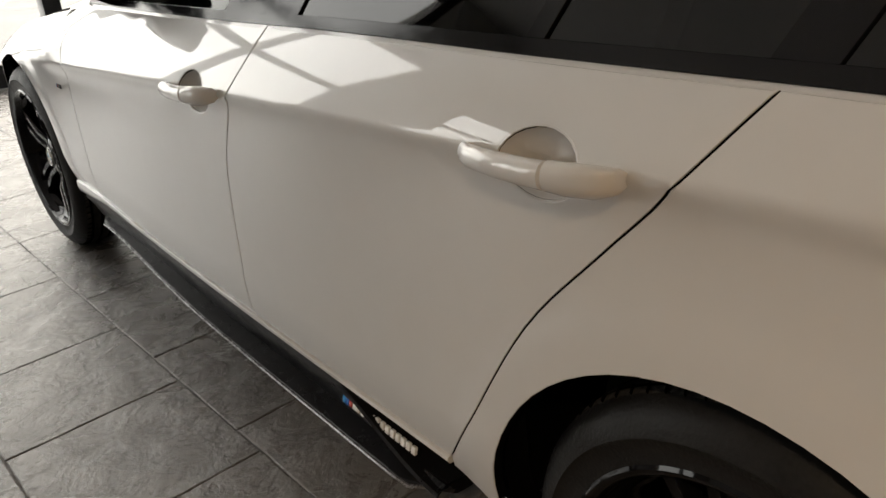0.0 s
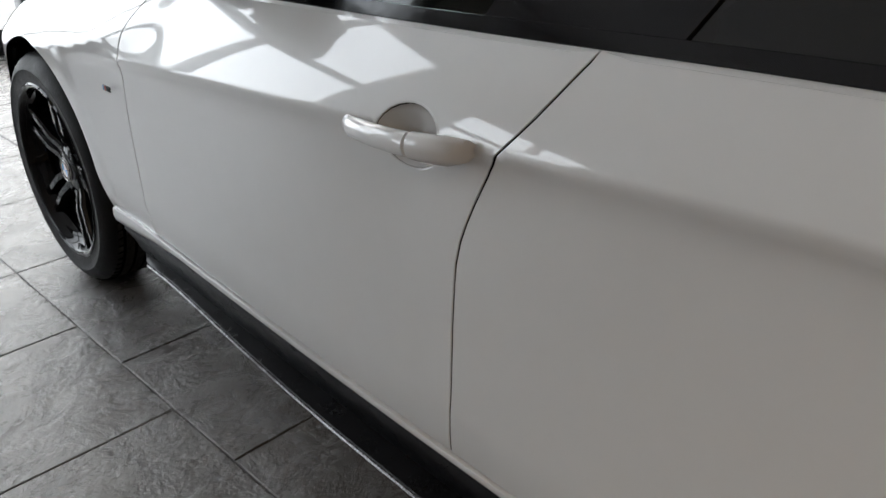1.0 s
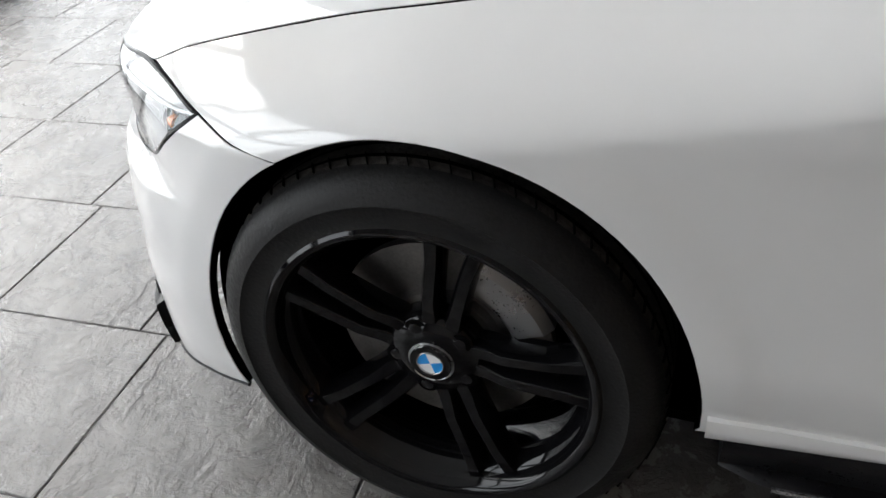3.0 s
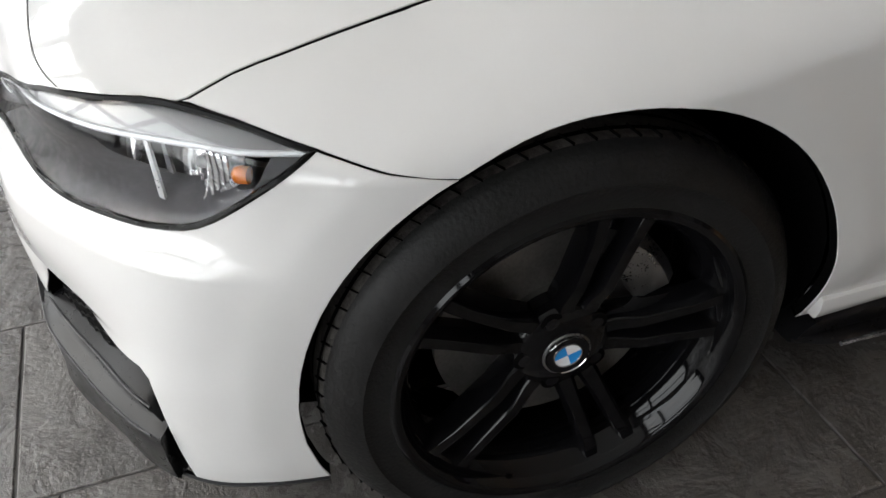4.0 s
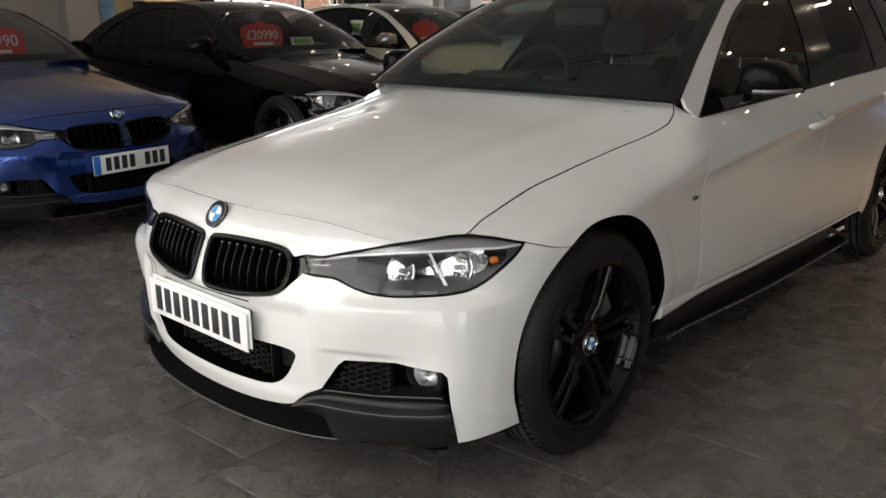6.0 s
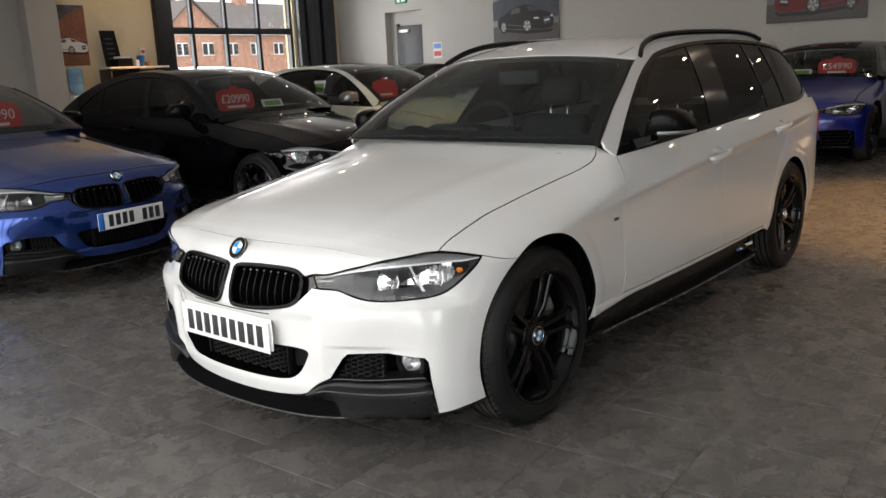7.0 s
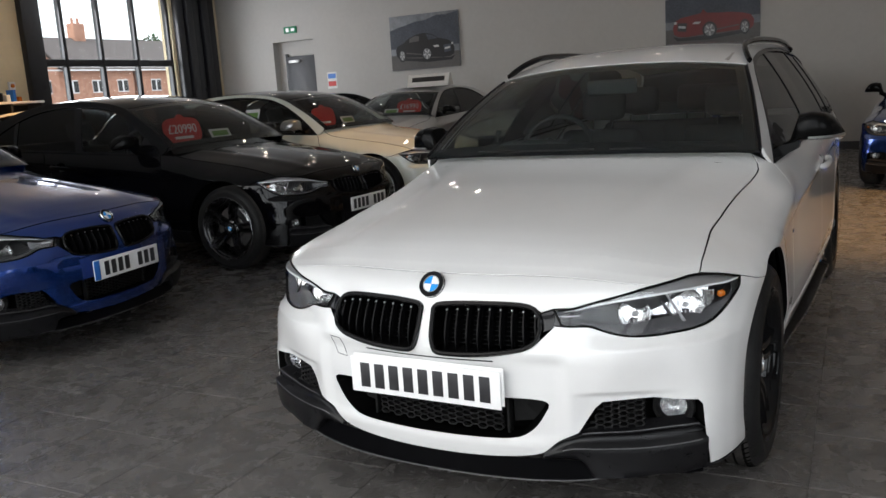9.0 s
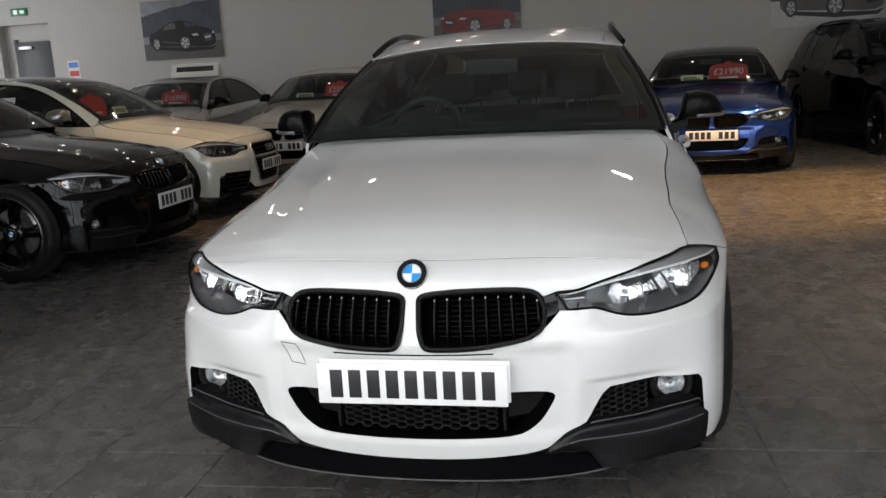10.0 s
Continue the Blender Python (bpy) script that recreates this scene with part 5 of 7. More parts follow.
def interior(parent, cabin, rows=2, wheel_side=-1, lod=False):
    bm = bmesh.new()
    # dashboard
    rings = []
    for x in np.linspace(-.66, .66, 9):
        c = 1 - abs(x / .66) ** 4
        rings.append([Vector((x, .66, .60)), Vector((x, .62, .90)), Vector((x, .70 - .06 * c, .935 + .012 * c)), Vector((x, .95, .955)), Vector((x, 1.10, .93)), Vector((x, 1.13, .86)), Vector((x, 1.08, .60))])
    dash = part("dashboard", loft(bm, rings), TRIM_GREY, parent, "dark moulded dashboard")
    part("instrument_hood", block(bmesh.new(), wheel_side * .36 - .18, 1.0, .93, wheel_side * .36 + .18, 1.14, 1.0, .03), TRIM_GREY, dash)
    m = Matrix.Translation((wheel_side * .36, 1.30, .93)) @ Matrix.Rotation(radians(66), 4, "X")
    part("steering_wheel", revolve(bmesh.new(), [(.185 + .014 * math.cos(a), .014 * math.sin(a)) for a in np.linspace(0, 2 * math.pi, 9)[:-1]], 36, "z", m, closed=True), TRIM_GREY, parent, "black steering wheel")
    part("steering_boss", block(bmesh.new(), -.17, -.035, -.02, .17, .045, .015, .012, m), TRIM_GREY, parent)
    for x in (-.36, .36):
        seat(parent, x, 1.62)
    if not lod:
        for x in (-.38, 0, .38):
            seat(parent, x, 2.5)
    part("cabin_floor", block(bmesh.new(), -.72, .7, .20, .72, 3.5, .30), TRIM_GREY, parent)
    part("room_mirror", block(bmesh.new(), -.12, -.012, -.035, .12, .012, .035, .012, Matrix.Translation((0, 1.12, 1.235))), TRIM_GREY, parent, "black room mirror")
    if not lod:
        for x in (-.34, .34):
            part("sun_visor", block(bmesh.new(), x - .17, -.08, -.006, x + .17, .08, .006, .004, Matrix.Translation((0, 1.30, 1.335)) @ Matrix.Rotation(radians(12), 4, "X")), LINING, parent)


def build_car(label, category, place, paint, style="estate", lod=1.0, main=False, grille="kidney", wheels=None, mirror_paint=None, group="", sign=None, roof_paint=None, splitter=True, size=(1, 1, 1), privacy=True, bars=(.9, .9, .9, .9, 0, .9, .9, .9), euro=False, coupe=False, roof_glass=False):
    g = .014 * lod
    car = thing("car", label, category, place @ Matrix.Diagonal((*size, 1)), group)
    fine = lod < 1.5
    rim_mat = wheels or WHEEL_BLACK
    low = dict(gap=.0021 if fine else .003, flange=.018)
    # ---- front bumper with its openings
    top = [(s, float(spline(NOSE_TOP)(s))) for s in np.linspace(0, .687, 24)]
    arch_f = sy(arc(0, 118.7, 180, 14)) + sy([(-.354, .28), (-.343, .235), (-.334, .206)])
    half = top + LAMP_TOP[3:0:-1] + [(.392, .650), (.356, .640)]
    kid = bend(KIDNEY + [KIDNEY[0]], .012)[:-1]
    k0 = max(range(len(kid)), key=lambda i: kid[i][0])
    lamp = bend(LAMP_LOW, .02)
    if grille == "kidney":
        run = kid[k0 - 4::-1] + kid[:k0 + 3:-1]
        half += run + [(.392, .604)] + lamp + [(s_of_y(-.24), .668)] + arch_f
    else:
        half += [(.392, .604)] + lamp + [(s_of_y(-.24), .668)] + arch_f
    half += bend(FOG_EDGE[:3], .03) + FOG_EDGE[3:7] + bend(FOG_EDGE[7:], .02)
    hole = INTAKE + mirrored(INTAKE[-2:0:-1])
    bumper = panel("front_bumper", both(half)[:-1], belt, g, paint, car, "painted front bumper", holes=[hole] if grille == "kidney" else [], dark=True, **dict(low, gap=.0014 if fine else .003))
    if grille == "kidney":
        for mir in (False, True):
            kidney(car, mir, g, 9 if fine else 7)
        nk = [(.354, .652), (.394, .650), (.394, .603), (.352, .590)]
        for mir in (False, True):
            panel("lamp_neck", nk, belt, g, GLOSS_BLACK, bumper, mirror=mir, lift=-.012, thick=.01)
        lower_front(car, g, fine) if splitter else None
        ca = belt(0, .7)
        n = Vector((0, -.82, .57))
        roundel("bonnet_badge", car, Matrix.Translation((0, float(ca[1]) - .003, .7035)) @ n.to_track_quat("Z", "Y").to_matrix().to_4x4(), .041)
    else:
        single_frame(car, g)
    # ---- plate
    if main:
        part("plate_holder", block(bmesh.new(), -.225, -.762, .392, .225, -.735, .486, .006), PLASTIC, car, "number plate holder")
        plate(car, Matrix.Translation((.006, -.764, .442)) @ Matrix.Rotation(radians(90), 4, "X"), [0], name="backing_plate", label="white backing plate", width=.50)
        plate(car, Matrix.Translation((0, -.773, .434)) @ Matrix.Rotation(radians(90), 4, "X"), bars, label="white dealer plate with dark bold characters", width=.50)
        ring_bar("bumper_slot", [(-.215, .506), (-.1, .505), (0, .5045), (.1, .505), (.215, .506)], belt, .0028, VOID, bumper, closed=False, lift=-.001, step=.03)
        eye = [(-.375, .525), (-.327, .523), (-.302, .467), (-.347, .470)]
        ring_bar("tow_eye_cover", eye, belt, .0013, GREY_LINE, bumper, "painted tow eye cover", lift=.0)
    else:
        plate(car, Matrix.Translation((0, -.782, .44)) @ Matrix.Rotation(radians(90), 4, "X"), bars, euro)
    for mir in (False, True):
        headlamp(car, mir, g, fine)
    # ---- bonnet
    et = float(EDGE_T[-1])
    bon = [(0, -.7), (0, .7), (et, .7), (et, -.7)]
    b = panel("bonnet", bon, bonnet_at, g * 1.2, paint, car, "painted bonnet with two soft ridges", dark=True, **dict(low, gap=.0016 if fine else .003))
    # ---- flanks
    belt_top = lambda y0, y1, n=8: [(y, float(belt_line(y)) - .004) for y in np.linspace(y0, y1, n)]
    doors2 = coupe
    for mir in (False, True):
        more = dict(low, mirror=mir)
        wing = sy([(-.24, .668)]) + sy(arc(0, 118.7, 0, 30)) + sy([(.357, .300), (.352, .289), (.45, .299)]) + sy(GAP_WING) + sy([(.665, .918)]) + sy(SHUT_LINE[::-1]) + LAMP_TOP[7:]
        w = panel("front_wing", to_flank(wing), flank, g, paint, car, "painted front wing", dark=True, **more)
        if fine:
            part("wing_badge", block(bmesh.new(), -.018, -.006, -.001, .018, .006, .002, .001, Matrix.Translation((( -1 if mir else 1) * .8605, .518, .675)) @ Matrix.Rotation(radians(-90 if mir else 90), 4, "Y") @ Matrix.Rotation(radians(90), 4, "Z")), SATIN_BLACK, w, "small dark wing badge")
            for i, mt in enumerate((BLUE_ENAMEL, INK, RED_ENAMEL)):
                part("badge_stripe", block(bmesh.new(), -.016 + .005 * i, -.005, .002, -.012 + .005 * i, .005, .003, 0, Matrix.Translation((( -1 if mir else 1) * .8605, .518, .675)) @ Matrix.Rotation(radians(-90 if mir else 90), 4, "Y") @ Matrix.Rotation(radians(90), 4, "Z")), mt, w)
        gap_b = GAP_DOOR if not doors2 else [(y + .25, z) for y, z in GAP_DOOR]
        cups = [1.425] if not doors2 else [1.66]
        fd = sy([q for q in GAP_WING[::-1] if q[1] > .352] + bend([(.6025, .346), (1.1, .346), (1.606, .346)], .1)[:-1]) + sy(gap_b) + sy(belt_top(1.75 if not doors2 else 2.0, .75))
        d1 = panel("front_door", to_flank(fd), flank, g, paint, car, "painted front door", holes=[to_flank(cup_at(cups[0]))], dark=True, **more)
        cup_shell("finger_cup", cup_at(cups[0]), paint, d1, mir)
        door_handle(d1, cups[0], mir, paint, fine)
        if not doors2:
            rd = sy(GAP_DOOR[::-1] + bend([(1.606, .346), (1.95, .346), (2.26, .346)], .1)[1:-1]) + sy(GAP_REAR) + sy(belt_top(2.68, 1.83))
            d2 = panel("rear_door", to_flank(rd), flank, g, paint, car, "painted rear door", holes=[to_flank(cup_at(2.36))], dark=True, **more)
            cup_shell("finger_cup", cup_at(2.36), paint, d2, mir)
            door_handle(d2, 2.36, mir, paint, fine)
        hub2 = REAR_Y
        start = GAP_REAR[::-1] if not doors2 else gap_b[::-1] + [(2.1, .345)]
        ry = float(S_END)
        rq = sy(start) + sy([(2.26, .325), (2.32, .315), (2.345, .300), (2.358, .318)]) + sy(arc(hub2, 180, 0, 30)) + sy([(3.08, .24)]) + [(s_of_y(3.45), .22), (ry - .45, .22), (ry - .02, .24), (ry - .02, .60), (ry - .45, .62), (s_of_y(3.52), .80), (s_of_y(3.50), 1.0)]
        top_r = sy(belt_top(3.42, 2.80, 6))
        panel("rear_wing", to_flank(rq + top_r), flank, g * 1.3, paint, car, "painted rear wing and bumper side", dark=True, **more)
        f = -1 if mir else 1
        # sill
        lip_z = lambda y: .302 + .020 * float(smooth(.36, .75, y)) + .006 * float(smooth(1.2, 2.2, y))
        part("sill_lip", loft(bmesh.new(), [[Vector((f * (float(belt(s_of_y(y), .36)[0]) + dx), y, lip_z(y) + dz * (.343 - lip_z(y)))) for dx, dz in ((-.03, 1.0), (-.003, 1.0), (.001, .93), (.002, .5), (-.002, .1), (-.006, .0), (-.04, .0))] for y in np.linspace(.366, 2.255, 28)]), paint, car, "painted sill lip")
        rows = []
        for y in np.linspace(.39, 2.20, 40):
            x = float(belt(s_of_y(y), .36)[0])
            e = float(smooth(1.85, 2.20, y))
            b = -.020 + .024 * float(smooth(.45, 1.35, y)) - .03 * (1 - float(smooth(.39, .46, y))) - .05 * float(smooth(2.12, 2.2, y))
            u0 = lip_z(y) - .003 - .10 * e
            rows.append([Vector((f * (x + dx), y, z)) for dx, z in ((-.10, u0 + .004), (-.012, u0), (-.010, u0 - .010), (-.030, .252 - .02 * e), (-.040, .226), (-.044, .216), (b - .004, .211), (b, .205), (b - .008, .200), (-.07, .198), (-.12, .198))])
        sk = part("side_skirt", loft(bmesh.new(), rows), SATIN_BLACK, car, "satin black side skirt")
        if fine:
            # highlight along the skirt's lower edge, put in as a pale metal tube
            rimp = [(f * (float(belt(s_of_y(y), .36)[0]) - .021 + .024 * float(smooth(.45, 1.35, y)) - .05 * float(smooth(2.12, 2.2, y))), y, .206) for y in np.linspace(.46, 2.18, 36)]
            part("skirt_rim", tube(bmesh.new(), rimp, .0040, 6), EDGE_GLINT, sk, "skirt edge with its highlight put in as pale metal")
            if not mir:
                for i, (y0, ln, mt) in enumerate(((1.910, .010, BLUE_ENAMEL), (1.921, .010, PLATE_BLUE), (1.932, .010, RED_ENAMEL), (1.944, .022, WHITE_ENAMEL)) + tuple((1.970 + .0155 * j, .0105, WHITE_ENAMEL) for j in range(11))):
                    zc = .247 - .02 * (y0 - 1.93)
                    h = .011 if i < 5 else .0075
                    xs = [float(belt(s_of_y(y0), .36)[0]) - .001]
                    m = Matrix.Translation((xs[0] - .0215, y0 + ln / 2, zc + .028)) @ Matrix.Rotation(radians(-14), 4, "Y")
                    part("lettering_bar", block(bmesh.new(), -.002, -ln / 2, -h, .004, ln / 2, h, .0005, m), mt, sk)
        # wheels and arches
        for yc in (0, WHEELBASE):
            wm = Matrix.Translation((f * (HUB_X - .050 + (.018 if yc else .010)), yc + (.012 if yc else -.013), HUB_Z + .008)) @ (Matrix.Rotation(math.pi, 4, "Z") if mir else Matrix())
            wheel(car, wm, rim_mat, 72 if fine else 40, tread=fine, r_tyre=.330, cap=grille == "kidney", turn=76 if not yc else 40)
            bm = bmesh.new()
            rings = []
            for x in (.845, .60, .45):
                rings.append([Vector((f * (x if x < .8 else float(belt(s_of_y(y), z)[0]) - .030), y, z)) for y, z in [((REAR_Y if yc else 0) + (ARCH_R + .012) * math.cos(a), HUB_Z + ((REAR_Z if yc else ARCH_Z) + .012) * math.sin(a)) for a in np.linspace(-.30, math.pi + .10, 30)]])
            loft(bm, rings, caps=False, closed_ring=False)
            vs = [v for v in bm.verts if abs(abs(v.co.x) - .45) < 1e-4]
            part("arch_liner", bm, VOID, car, "black arch liner")
        # glass side
        dl = ESTATE_DLO if style == "estate" else SALOON_DLO
        edge = cabins[style].edge
        outer = bend(dl + [dl[0]], .03)[:-1]
        panel_gh = lambda nm, poly, mt, lb="", **kw: panel(nm, poly, greenhouse, g * 1.5, mt, car, lb, mirror=mir, **kw)
        base = [(y, float(belt_line(y)) - .02) for y in np.linspace(edge[-1][0], .70, 20)]
        panel_gh("roof_pillar", [q for q in edge if q[0] > .622] + base + [(.672, .917), (.640, .944)], roof_paint or paint, "painted pillar and roof edge", holes=[outer], flange=.012)
        # trim ring and panes
        trim = shrink(dense(outer, .02), .0).tolist()
        inner = shrink(dense(outer, .02), .017).tolist()
        tr = panel_gh("window_trim", trim, GLOSS_BLACK, "gloss black window surround", holes=[inner], lift=.003, thick=.012)
        lean = lambda y0, z: y0 + (z - .96) * (.55 if y0 < 2 else .42)
        dark = GLASS_DARK if privacy else GLASS_SIDE

        def slice_(a, b):
            out = []
            for y, z in inner:
                p = (max(lean(a, z), min(lean(b, z), y)), z)
                if not out or math.hypot(p[0] - out[-1][0], p[1] - out[-1][1]) > .004:
                    out.append(p)
            return out
        # panes and the pillars between them, by their place on the waist line
        if style == "estate":
            panes = ((-1, 1.62, GLASS_SIDE), (1.86, 2.392, dark), (2.412, 2.685, dark), (2.735, 9, dark))
            posts_ = ((1.735, .132, 1.30), (2.402, .014, 1.30), (2.71, .030, 1.28))
        else:
            panes = ((-1, 1.57, GLASS_SIDE), (1.63, 2.40, dark), (2.44, 9, dark))
            posts_ = ((1.60, .04, 1.27), (2.42, .025, 1.18))
        for a, bb, mt in panes:
            panel_gh("side_pane", slice_(a, bb), mt, "tinted side glass" if mt is GLASS_SIDE else "dark tinted side glass", lift=-.004)
        for yy, wd, zz1 in posts_:
            zz0 = float(belt_line(yy + wd)) + .004
            strip = [(lean(yy, z) - wd, z) for z in np.linspace(zz0, zz1 + .06, 6)] + [(lean(yy, z) + wd, z) for z in np.linspace(zz1 + .06, zz0, 6)]
            pin = np.array(strip)
            pin[:, 1] = np.minimum(pin[:, 1], np.interp(pin[:, 0], [p[0] for p in edge], [p[1] for p in edge]) - .03)
            panel_gh("door_pillar", pin.tolist(), GLOSS_BLACK, lift=.0, thick=.01)
        tri = [(.70, .910), (.84, 1.02), (.90, 1.06), (.915, .99), (.925, .922), (.8, .914)]
        panel_gh("mirror_triangle", tri, GLOSS_BLACK, lift=.004, thick=.01)
        mirror_unit(car, mir, mirror_paint or SLAT_BLACK, GLOSS_BLACK, fine)
        if style == "estate":
            pts = [(1.27, 1.315), (1.36, 1.362), (1.5, 1.397), (1.7, 1.417), (2.0, 1.427), (2.4, 1.430), (2.7, 1.421), (2.86, 1.404), (2.92, 1.385)]
            rail = []
            for y, z in bend(pts, .06):
                rail.append((f * (float(greenhouse(y, min(z, 1.40))[0]) + .012), y, z))
            part("roof_rail", tube(bmesh.new(), rail, .0125, 8, squash=1.25), GLOSS_BLACK, car, "gloss black roof rail")
    # ---- top sheet
    cab = cabins[style]
    k = cab.key
    i_top = 4
    t0, t1 = k[0], k[i_top]
    i_end = (10 if style == "estate" else 7)
    panel("windscreen", [(t0 + .01, -.585), (t0 + .01, .585), (t1 - .01, .585), (t1 - .01, -.585)], cab.at, g * 2, GLASS_SCREEN_DARK if main else GLASS_SCREEN, car, "tinted windscreen")
    outer = [(t0, -.6), (t0, .6), (t1, .6), (t1, -.6)]
    hole = [(t0 + .07, -.555), (t0 + .07, .555), (t1 - .05, .55), (t1 - .03, .3), (t1 - .03, -.3), (t1 - .05, -.55)]
    panel("screen_border", outer, cab.at, g * 2, GLOSS_BLACK, car, "black screen border", holes=[hole], lift=-.004)
    ring_bar("screen_seal", [(t0 + .02, .597), (t1 * .5, .597), (t1 - .02, .597)], cab.at, .006, SATIN_BLACK, car, closed=False)
    ring_bar("screen_seal", [(t0 + .02, -.597), (t1 * .5, -.597), (t1 - .02, -.597)], cab.at, .006, SATIN_BLACK, car, closed=False)
    t2 = k[i_end] - .05
    panel("roof", [(t1, -.6), (t1, .6), (t2, .6), (t2, -.6)], cab.at, g * 2, PAINT_BLACK if roof_glass else roof_paint or paint, car, "black glass roof" if roof_glass else "painted roof", flange=.01)
    panel("roof_lining", [(t1, -.57), (t1, .57), (t2, .57), (t2, -.57)], cab.at, g * 4, LINING, car, lift=-.03)
    t3 = k[-1]
    panel("rear_screen", [(t2, -.58), (t2, .58), (t3, .58), (t3, -.58)], cab.at, g * 3, GLASS_DARK, car, "dark rear screen", lift=-.002)
    # cowl and wipers
    part("cowl", loft(bmesh.new(), [[Vector((x, yy - .15 * (1 - (x / .72) ** 2) + dy, .955 - .03 * (x / .68) ** 4 + dz)) for yy, dy, dz in ((.60, -.06, -.03), (.60, -.02, -.008), (.60, .05, -.012), (.60, .12, -.03))] for x in np.linspace(-.68, .68, 15)], caps=False, closed_ring=False), PLASTIC, car, "black cowl panel")
    if fine:
        for a, bx in ((-.42, .12), (.18, .64)):
            pts = [(x, .622 - .155 * (1 - abs(x / .70) ** 2.3) + .01, .983 + .012 * (1 - (x / .7) ** 2)) for x in np.linspace(a, bx, 9)]
            part("wiper", tube(bmesh.new(), pts, .006, 6), PLASTIC, car, "black wiper")
    # tail
    half_t = [(S_END - .03, .60), (S_END - .40, .62), (s_of_y(3.54), .80), (s_of_y(3.52), 1.0), (S_END - .03, 1.0)]
    for mir in (False, True):
        panel("tailgate", half_t, belt, g * 3, paint, car, mirror=mir, flange=.01)
        panel("tail_lamp", [(s_of_y(3.36), .78), (s_of_y(3.52), .77), (S_END - .50, .80), (S_END - .50, .90), (s_of_y(3.50), .93), (s_of_y(3.40), .90)], belt, g * 2, TAIL_RED, car, "red tail lamp", mirror=mir, lift=.006, thick=.01)
    if style != "estate":
        bm = bmesh.new()
        loft(bm, [[Vector((x * (1 - .10 * u), 3.20 + .62 * u, 1.0 + .02 * (1 - (x / .75) ** 2) - .01 * u)) for x in np.linspace(-.72, .72, 11)] for u in np.linspace(0, 1, 6)], caps=False, closed_ring=False)
        part("boot_lid", bm, paint, car, "painted boot lid")
    # unseen black floor pan, inner shells and cross blocks, added to keep the light out
    pan = [(.40, -.62), (.56, -.54), (.66, -.42), (.70, -.2), (.72, .5), (.76, 1.0), (.76, 2.2), (.70, 3.0), (.66, 3.3), (.5, 3.5)]
    pan = pan + [(-x, y) for x, y in reversed(pan)]
    part("light_block_pan", loft(bmesh.new(), [[Vector((x, y, z)) for x, y in pan] for z in (.190, .21)]), VOID, car)
    for mir in (False, True):
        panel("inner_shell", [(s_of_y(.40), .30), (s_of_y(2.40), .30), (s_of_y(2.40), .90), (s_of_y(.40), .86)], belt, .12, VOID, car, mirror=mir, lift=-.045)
    part("light_block_bulkhead", block(bmesh.new(), -.66, .50, .21, .66, .56, .90), VOID, car)
    part("light_block_front", block(bmesh.new(), -.40, -.56, .21, .40, -.53, .66), VOID, car)
    interior(car, cab, lod=not fine)
    if sign:
        windscreen_sign(car, sign, cab)
    return car


def single_frame(parent, g):
    """A tall trapezoid grille with crossbars and two side intakes."""
    loop = [(-.30, .655), (.30, .655), (.335, .62), (.315, .50), (.25, .29), (.22, .275), (-.22, .275), (-.25, .29), (-.315, .50), (-.335, .62)]
    pn = panel("grille_back", loop, belt, g * 2, VOID, parent, lift=.003, thick=.004)
    ring_bar("grille_frame", loop, belt, .011, BRUSHED, pn, "satin silver grille frame", lift=.006)
    for k in range(8):
        z = .31 + .042 * k
        h = .235 + .095 * (z - .29) / .35
        ring_bar("grille_bar", [(-h, z), (0, z), (h, z)], belt, .0055, GLOSS_BLACK, pn, lift=.010, closed=False, step=.05)
    for k in range(4):
        m = Matrix.Translation((-.069 + .046 * k, -.768, .60)) @ Matrix.Rotation(radians(90), 4, "X")
        part("badge_ring", revolve(bmesh.new(), [(.030 + .0045 * math.cos(a), .0045 * math.sin(a)) for a in np.linspace(0, 2 * math.pi, 7)[:-1]], 24, "z", m, closed=True), CHROME, pn)
    for mir in (False, True):
        lp = [(.42, .40), (.72, .41), (.76, .34), (.72, .25), (.46, .25)]
        q = panel("side_intake", lp, belt, g * 2, VOID, parent, "black side intake", mirror=mir, lift=.003, thick=.004)
        ring_bar("intake_frame", lp, belt, .007, SATIN_BLACK, q, lift=.006, mirror=mir)
        for z in (.29, .33, .37):
            ring_bar("intake_bar", [(.45, z), (.58, z), (.72, z)], belt, .004, SATIN_BLACK, q, lift=.008, mirror=mir, closed=False, step=.05)
    panel("lower_blade", [(-.8, .20), (.8, .20), (.78, .225), (-.78, .225)], belt, .04, SATIN_BLACK, parent, lift=.01, thick=.01)


def text_mesh(body, size, extrude=.001):
    cu = bpy.data.curves.new("lettering", "FONT")
    cu.body, cu.size, cu.extrude = body, size, extrude
    cu.align_x, cu.align_y = "CENTER", "CENTER"
    cu.resolution_u = 3
    ob = bpy.data.objects.new("lettering", cu)
    me = bpy.data.meshes.new_from_object(ob)
    bpy.data.objects.remove(ob)
    bpy.data.curves.remove(cu)
    return me


SIGN_RED = mat("sign_red", (.56, .022, .016), .45, vary=.05, scale=12)
CARD_WHITE = mat("card_white", (.78, .78, .76), .6, vary=.04, scale=20)
CARD_GREEN = mat("card_green", (.18, .34, .08), .6, vary=.2, scale=20)


